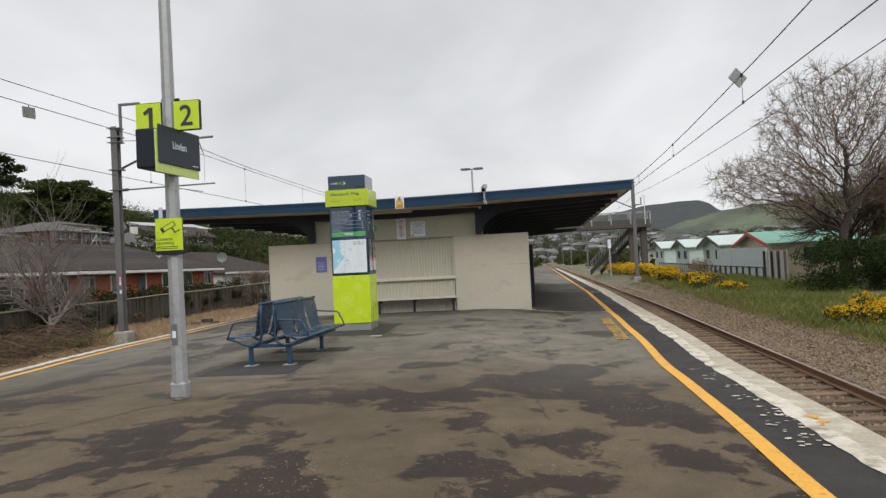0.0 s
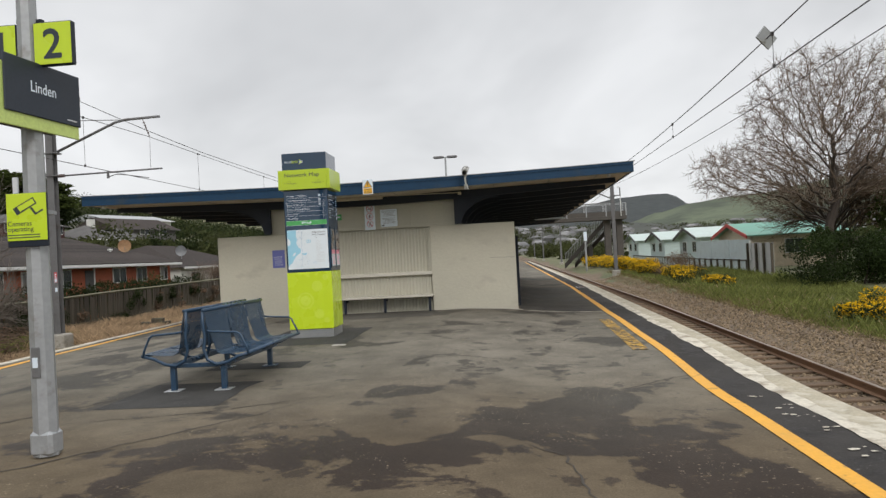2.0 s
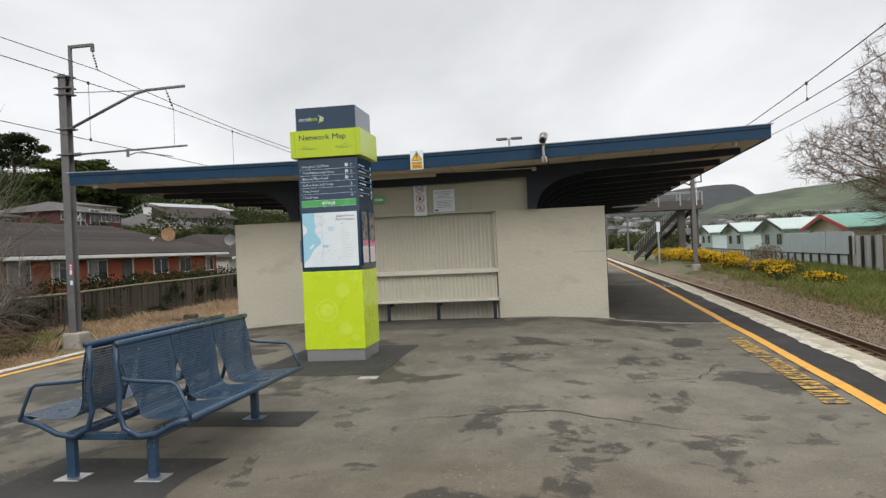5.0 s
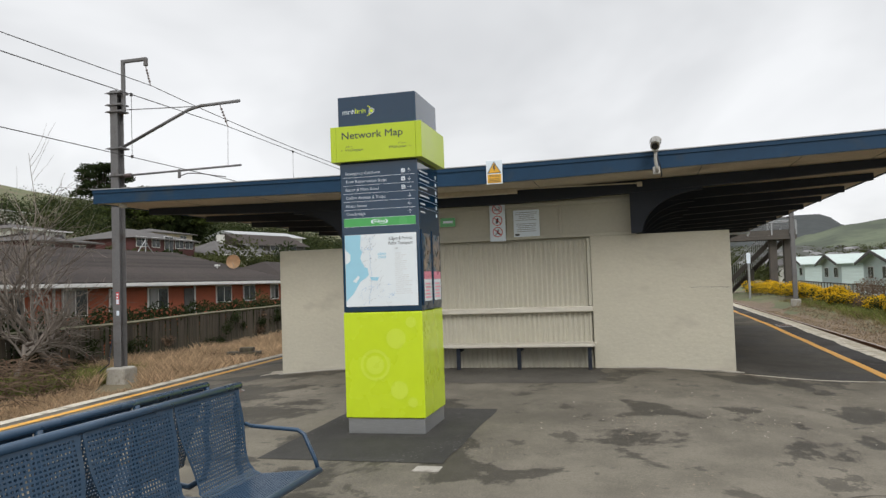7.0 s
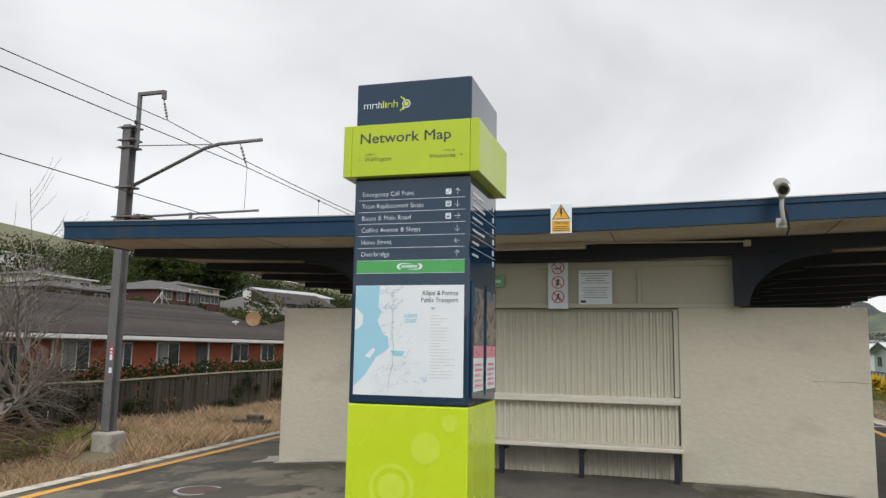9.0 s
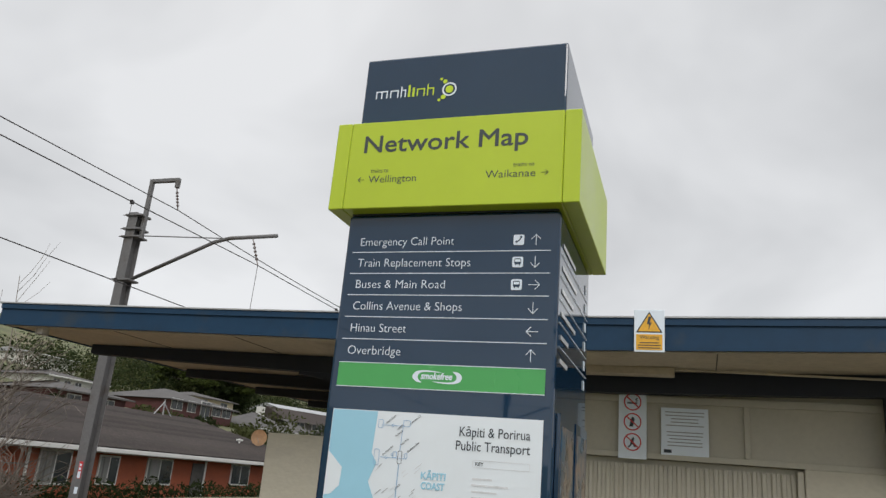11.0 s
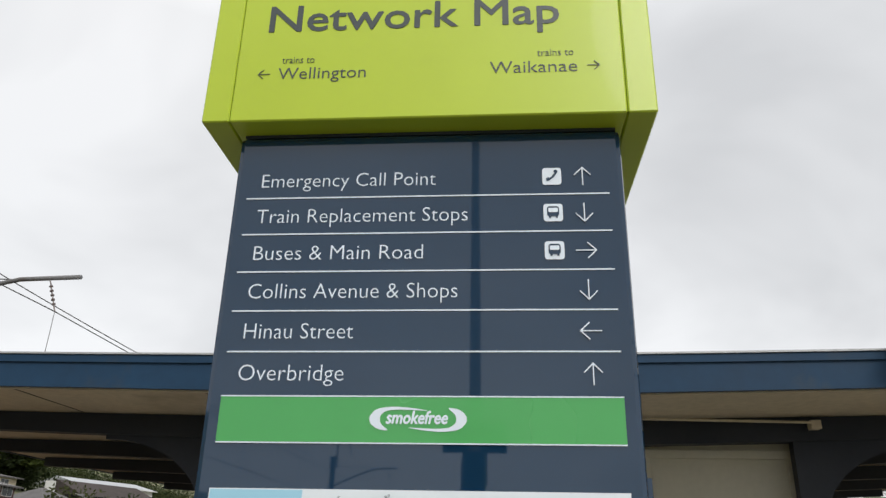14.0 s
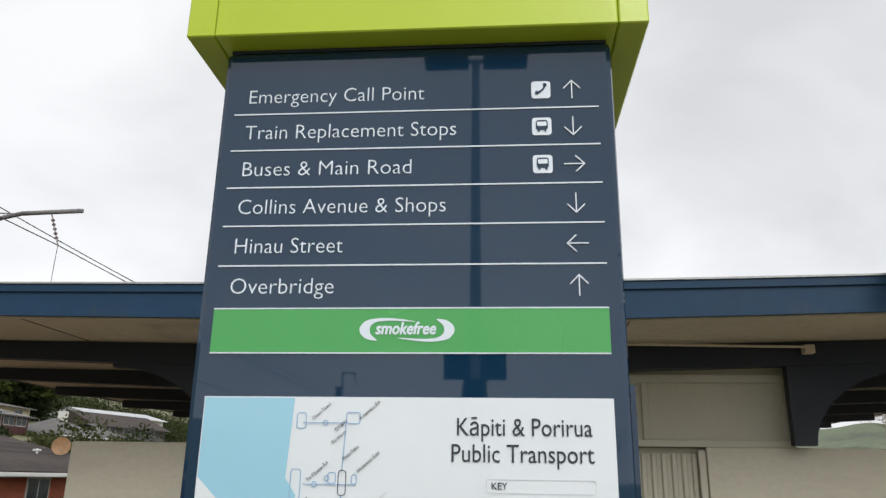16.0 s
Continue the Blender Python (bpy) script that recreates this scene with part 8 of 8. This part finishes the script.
def ivy_bush():
    t = thing("ivy_bush", "dense dark ivy-covered bush beside the fence", "bush", (16.1, 40.2, -1.0))
    rnd = random.Random(15)
    blobs = [(rnd.uniform(-2.4, 3.6), rnd.uniform(-1.5, 2.5), rnd.uniform(0.2, 2.4), 0.8, 0.8, 0.6) for _ in range(58)]
    blobs += [(-1.5, 0, 2.6, 0.5, 0.5, 0.45), (-2.1, 0.5, 1.2, 0.5, 0.6, 0.8)]
    st = bmesh.new()
    for b in blobs[:16]:
        tube(st, [(b[0] * 0.4, b[1] * 0.4, -0.2), (b[0] * 0.8, b[1] * 0.8, b[2] * 0.6), b[:3]], 0.06, 5, 0.02)
    part("stems", st, M_BARK, t)
    v, f = leaf_quads(blobs, 620, 0.06, 141, 0.35); np_mesh("foliage", v, f, M_LEAF_IVY, t)


ivy_bush()
leafy_tree("evergreen_tree", "small yellow-green evergreen tree behind the fence", (25.5, 52, -0.8), [(random.Random(k).uniform(-3, 3), random.Random(k + 50).uniform(-2, 2), 2 + 0.35 * (k % 9), 1.1, 1.1, 0.8) for k in range(22)], 160, 0.16, M_LEAF_PINE, 151, 3.0)


# ---- footbridge ----
M_BRIDGE = mat("grey_brown_bridge_concrete", (0.085, 0.075, 0.066), 0.85, var=0.2, fine=10, bump=0.2)


def footbridge():
    t = thing("footbridge", "concrete railway footbridge with a mesh parapet and stairs", "bridge", (0, 0, 0))
    y = 86.0
    part("deck", boxes((-9.0, y, 4.55, 12.6, y + 2.4, 4.95), bevel=0.02), M_BRIDGE, t)
    for yy in (y, y + 2.3):
        part("parapet", boxes((-9.0, yy, 4.96, 12.6, yy + 0.1, 5.45)), M_BRIDGE, t, "low solid parapet")
        for z in (5.68, 5.9, 6.1):
            part("rail", tubes([([(-9.0, yy + 0.05, z), (12.6, yy + 0.05, z)], 0.028)], 5), M_MAST, t)
        part("handrail", tubes([([(-9.0, yy + 0.05, 6.3), (12.6, yy + 0.05, 6.3)], 0.04)], 6), M_GALV, t)
        for k in range(11):
            part("parapet_post", boxes((-8.9 + k * 2.14, yy - 0.05, 4.96, -8.78 + k * 2.14, yy + 0.15, 6.32)), M_GALV, t)
    for x, yy in ((10.6, y + 1.2), (11.9, y + 1.2), (-8.2, y + 1.2)):
        part("column", boxes((x - 0.35, yy - 0.35, -1.0, x + 0.35, yy + 0.35, 4.54), bevel=0.04), M_BRIDGE, t)
    # one long flight that leaves the deck at a slant
    n = 26
    top, way = Vector((11.2, y + 2.5)), Vector((-0.60, 0.80))
    ang = math.degrees(math.atan2(way.y, way.x))
    run, z_top = 0.275, 4.75
    for k in range(n):
        z = z_top - (k + 1) * 0.19
        bm = boxes((k * run, -0.75, z - 0.06, (k + 1) * run + 0.03, 0.75, z)); bm.transform(pose(top.x, top.y, 0, 0, 0, ang)); part("step", bm, M_BRIDGE, t)
    for s in (-0.8, 0.8):
        bm = prism([(-0.1, z_top - 0.5), (-0.1, z_top + 0.05), (n * run, z_top - n * 0.19 + 0.05), (n * run, z_top - n * 0.19 - 0.5)], s - 0.06, s + 0.06); bm.transform(pose(top.x, top.y, 0, 0, 0, ang)); part("stringer", bm, M_BRIDGE, t)
        bm = tubes([([(0, s, z_top + 1.1), (n * run, s, z_top - n * 0.19 + 1.1)], 0.04)], 6); bm.transform(pose(top.x, top.y, 0, 0, 0, ang)); part("stair_rail", bm, M_GALV, t)
        for k in range(n):
            z = z_top - (k + 0.5) * 0.19
            bm = boxes(((k + 0.5) * run - 0.025, s - 0.02, z, (k + 0.5) * run + 0.025, s + 0.02, z + 1.08)); bm.transform(pose(top.x, top.y, 0, 0, 0, ang)); part("baluster", bm, M_GALV, t)
    bm = boxes((3.4, -0.3, -1.2, 3.9, 0.3, 1.75), bevel=0.03); bm.transform(pose(top.x, top.y, 0, 0, 0, ang)); part("column", bm, M_BRIDGE, t)
    part("lamp_standard", tubes([([(12.0, y - 0.1, 4.9), (12.0, y - 0.1, 8.0), (11.9, y - 0.1, 8.05), (11.7, y - 0.1, 8.05)], 0.05)], 6), M_GUTTER, t)


footbridge()


def signal_post():
    t = thing("signal_post", "white trackside sign board on a post", "signal", (5.6 + 1.6, 78.0, -0.9))
    part("post", tubes([([(0, 0, 0), (0, 0, 4.0)], 0.09)], 8), M_GALV, t)
    part("board", boxes((-0.16, -0.12, 3.2, 0.16, -0.08, 4.1), bevel=0.03), M_SIGNWHITE, t)


signal_post()


# ---- town and hills ----
def hill_range(name, label, dist, profile, material, seed, depth=500, rough=1.0, base_drop=25):
    """A range of hills: crest heights in degrees over azimuth steps (degrees right of the line)."""
    az0, az1 = profile[0][0], profile[-1][0]
    n, m = 140, 22
    verts, faces = [], []
    for i in range(n + 1):
        az = az0 + (az1 - az0) * i / n
        for (a, e), (b, g) in zip(profile, profile[1:]):
            if a <= az <= b:
                el = e + (g - e) * smooth01(a, b, az)
                break
        for j in range(m + 1):
            f = j / m
            d = dist - depth + depth * f
            h = dist * math.tan(radians(el)) * (f ** 1.3)
            x, y = d * math.sin(radians(az)), d * math.cos(radians(az))
            h += rough * dist * 0.012 * fnoise(x, y, 5.0 / dist, seed) * f + rough * dist * 0.004 * fnoise(x, y, 22.0 / dist, seed + 1) * f
            verts.append((x, y, h - base_drop * (1 - f)))
    for i in range(n):
        for j in range(m):
            a = i * (m + 1) + j
            faces.append((a, a + m + 1, a + m + 2, a + 1))
    return tagged(raw_mesh(name, verts, faces, material, smooth=True), label, "hill", kind="structure")


M_HILLDARK = mat("forest_hill", (0.034, 0.040, 0.040), 0.95, var=0.3, scale=0.006, fine=0.05, fine_var=0.25, bump=0)
# pasture green is greyed slightly to carry the distance haze
M_HILLGREEN = mat("pasture_hill", (0.100, 0.120, 0.073), 0.95, var=0.2, scale=0.006, fine=0.05, fine_var=0.15, bump=0, dirt=(0.055, 0.068, 0.045), dirt_amount=0.6, dirt_scale=0.008)
M_HILLTOWN = mat("suburb_hill", (0.052, 0.056, 0.045), 0.95, var=0.35, scale=0.012, fine=0.09, fine_var=0.3, bump=0)
hill_range("backdrop_far_hill", "dark forested hill on the skyline", 2300, [(-30, 1.0), (-12, 2.2), (0, 2.6), (5, 3.1), (8.7, 3.65), (10.5, 3.75), (11.8, 3.72), (12.6, 3.45), (13.2, 2.9), (14.5, 2.6), (30, 2.4), (60, 2)], M_HILLDARK, 3, 900, 0.25)
hill_range("backdrop_green_hill", "rounded green pasture hill on the skyline", 1700, [(-6, 0.5), (4, 1.0), (9, 1.8), (11, 2.4), (13.5, 2.95), (15.9, 3.3), (18, 3.4), (20.5, 3.8), (23, 4.1), (26, 3.6), (40, 3.0), (70, 3.0)], M_HILLGREEN, 5, 700, 0.3)
hill_range("backdrop_town_slope", "suburban slope with scattered houses and trees", 900, [(-14, 1.4), (-4, 1.75), (0.3, 1.7), (4, 1.9), (9, 1.9), (13, 1.45), (18, 1.3), (30, 1.2), (50, 1.2)], M_HILLTOWN, 7, 620, 0.35)


def town():
    rng = np.random.default_rng(23)
    walls, roofs = ([], []), ([], [])
    def put(store, pts, fs):
        k = len(store[0])
        store[0].extend(pts)
        store[1].extend([tuple(k + i for i in f) for f in fs])
    for _ in range(330):
        az = rng.uniform(-13, 28)
        f = rng.uniform(0.3, 1.0)
        d = 280 + 620 * f
        el = 1.75 if az < 9 else 1.4
        x, y = d * math.sin(radians(az)), d * math.cos(radians(az))
        z = 900 * math.tan(radians(el)) * f ** 1.3 - 25 * (1 - f) * 0.8
        s = rng.uniform(2.6, 4.4); w = s * rng.uniform(1.0, 1.7); h = rng.uniform(2.4, 3.8)
        put(walls, [(x - w, y - s, z - 3), (x + w, y - s, z - 3), (x + w, y + s, z - 3), (x - w, y + s, z - 3), (x - w, y - s, z + h), (x + w, y - s, z + h), (x + w, y + s, z + h), (x - w, y + s, z + h)],
            [(0, 1, 5, 4), (1, 2, 6, 5), (2, 3, 7, 6), (3, 0, 4, 7)])
        o = 0.6
        put(roofs, [(x - w - o, y - s - o, z + h), (x + w + o, y - s - o, z + h), (x + w + o, y + s + o, z + h), (x - w - o, y + s + o, z + h), (x - w * 0.5, y, z + h + 2), (x + w * 0.5, y, z + h + 2)],
            [(0, 1, 5, 4), (2, 3, 4, 5), (3, 0, 4), (1, 2, 5)])
    t = thing("distant_town", "far suburb of pale houses on the slope", "houses", (0, 0, 0), kind="stuff")
    mw = mat("far_house_wall", (0.20, 0.20, 0.19), 0.8, var=0.1, bump=0, island=0.6)
    mr = mat("far_house_roof", (0.15, 0.148, 0.148), 0.7, var=0.1, bump=0, island=0.7)
    raw_mesh("far_walls", walls[0], walls[1], mw, t)
    raw_mesh("far_roofs", roofs[0], roofs[1], mr, t)
    b = []
    for _ in range(2600):
        az, f = rng.uniform(-14, 32), rng.uniform(0.0, 1.0)
        d = 280 + 620 * f
        el = 1.75 if az < 9 else 1.4
        z = 900 * math.tan(radians(el)) * f ** 1.3 - 25 * (1 - f) * 0.8
        s = rng.uniform(2.5, 5.5)
        b.append((d * math.sin(radians(az)), d * math.cos(radians(az)), z + s * 0.3, s * 1.3, s * 1.3, s))
    for _ in range(160):
        y = rng.uniform(120, 330); x = rng.uniform(11, 60) + (y - 120) * 0.05
        s = rng.uniform(1.6, 3.4)
        b.append((x, y, -0.8 + s * 0.6, s, s, s))
    for _ in range(70):
        y = rng.uniform(170, 330); x = rng.uniform(-16, 0) if rng.random() < 0.5 else rng.uniform(9, 26)
        s = rng.uniform(1.6, 3.2)
        b.append((x, y, -0.8 + s * 0.7, s, s, s * 1.1))
    near = []
    for _ in range(130):
        s = rng.uniform(1.6, 3.0)
        near.append((rng.uniform(30, 130), rng.uniform(110, 260), -0.4 + s * 0.7, s, s, s))
    v, f = leaf_quads(near, 170, 0.34, 162, 0.4)
    tagged(np_mesh("garden_trees", v, f, M_LEAF_MID), "dark garden trees beyond the row of houses", "trees", kind="stuff")
    v, f = leaf_quads(b, 60, 0.8, 161, 0.4)
    tagged(np_mesh("distant_trees", v, f, M_LEAF_MID), "far dark trees among the suburb's houses", "trees", kind="stuff")


town()

# ---- cracks in the deck ----
M_CRACK = mat("crack_shadow_tar", (0.05, 0.042, 0.034), 0.9, var=0.2, bump=0)


def crack(pts, w, seed):
    """A wandering tar-dark crack that follows the deck."""
    rnd = random.Random(seed)
    line = []
    for (a, b), (c, d) in zip(pts, pts[1:]):
        n = max(3, int(math.hypot(c - a, d - b) / 0.09))
        for k in range(n):
            f = k / n
            line.append((a + (c - a) * f + rnd.gauss(0, 0.018), b + (d - b) * f + rnd.gauss(0, 0.018)))
    verts, faces = [], []
    for i, (x, y) in enumerate(line):
        q = line[min(i + 1, len(line) - 1)]; p = line[max(i - 1, 0)]
        v = Vector((q[0] - p[0], q[1] - p[1])).normalized()
        r = w * rnd.uniform(0.3, 1.0) * min(1, 4 * i / len(line) + 0.1, 4 * (1 - i / len(line)) + 0.1)
        for s in (-1, 1):
            xx, yy = x - s * v.y * r, y + s * v.x * r
            verts.append((xx, yy, deck(xx, yy) + 0.004))
    for i in range(len(line) - 1):
        faces.append((2 * i, 2 * i + 1, 2 * i + 3, 2 * i + 2))
    tagged(raw_mesh("trim_crack", verts, faces, M_CRACK), "dark wandering crack in the asphalt", "crack", kind="structure")


crack([(-0.45, 8.5), (-0.1, 8.1), (-0.05, 7.4), (0.05, 6.9)], 0.011, 1)
crack([(-6.5, 5.2), (-4.6, 6.6), (-4.3, 7.6), (-3.0, 9.6), (-2.6, 10.4)], 0.018, 2)
crack([(-7.5, 6.0), (-6.4, 8.2), (-5.2, 10.4), (-4.6, 12.0)], 0.02, 3)
crack([(-5.0, 9.5), (-3.6, 9.9), (-2.4, 10.6)], 0.014, 4)
crack([(0.8, 11.2), (1.3, 11.6), (2.1, 12.2)], 0.016, 5)
crack([(-2.6, 12.9), (-1.2, 13.3), (0.2, 12.8)], 0.012, 6)
crack([(-6.3, 18.6), (-5.6, 18.9), (-5.0, 18.7)], 0.012, 7)
crack([(-0.6, 14.6), (0.4, 15.2), (0.9, 16.6)], 0.012, 8)
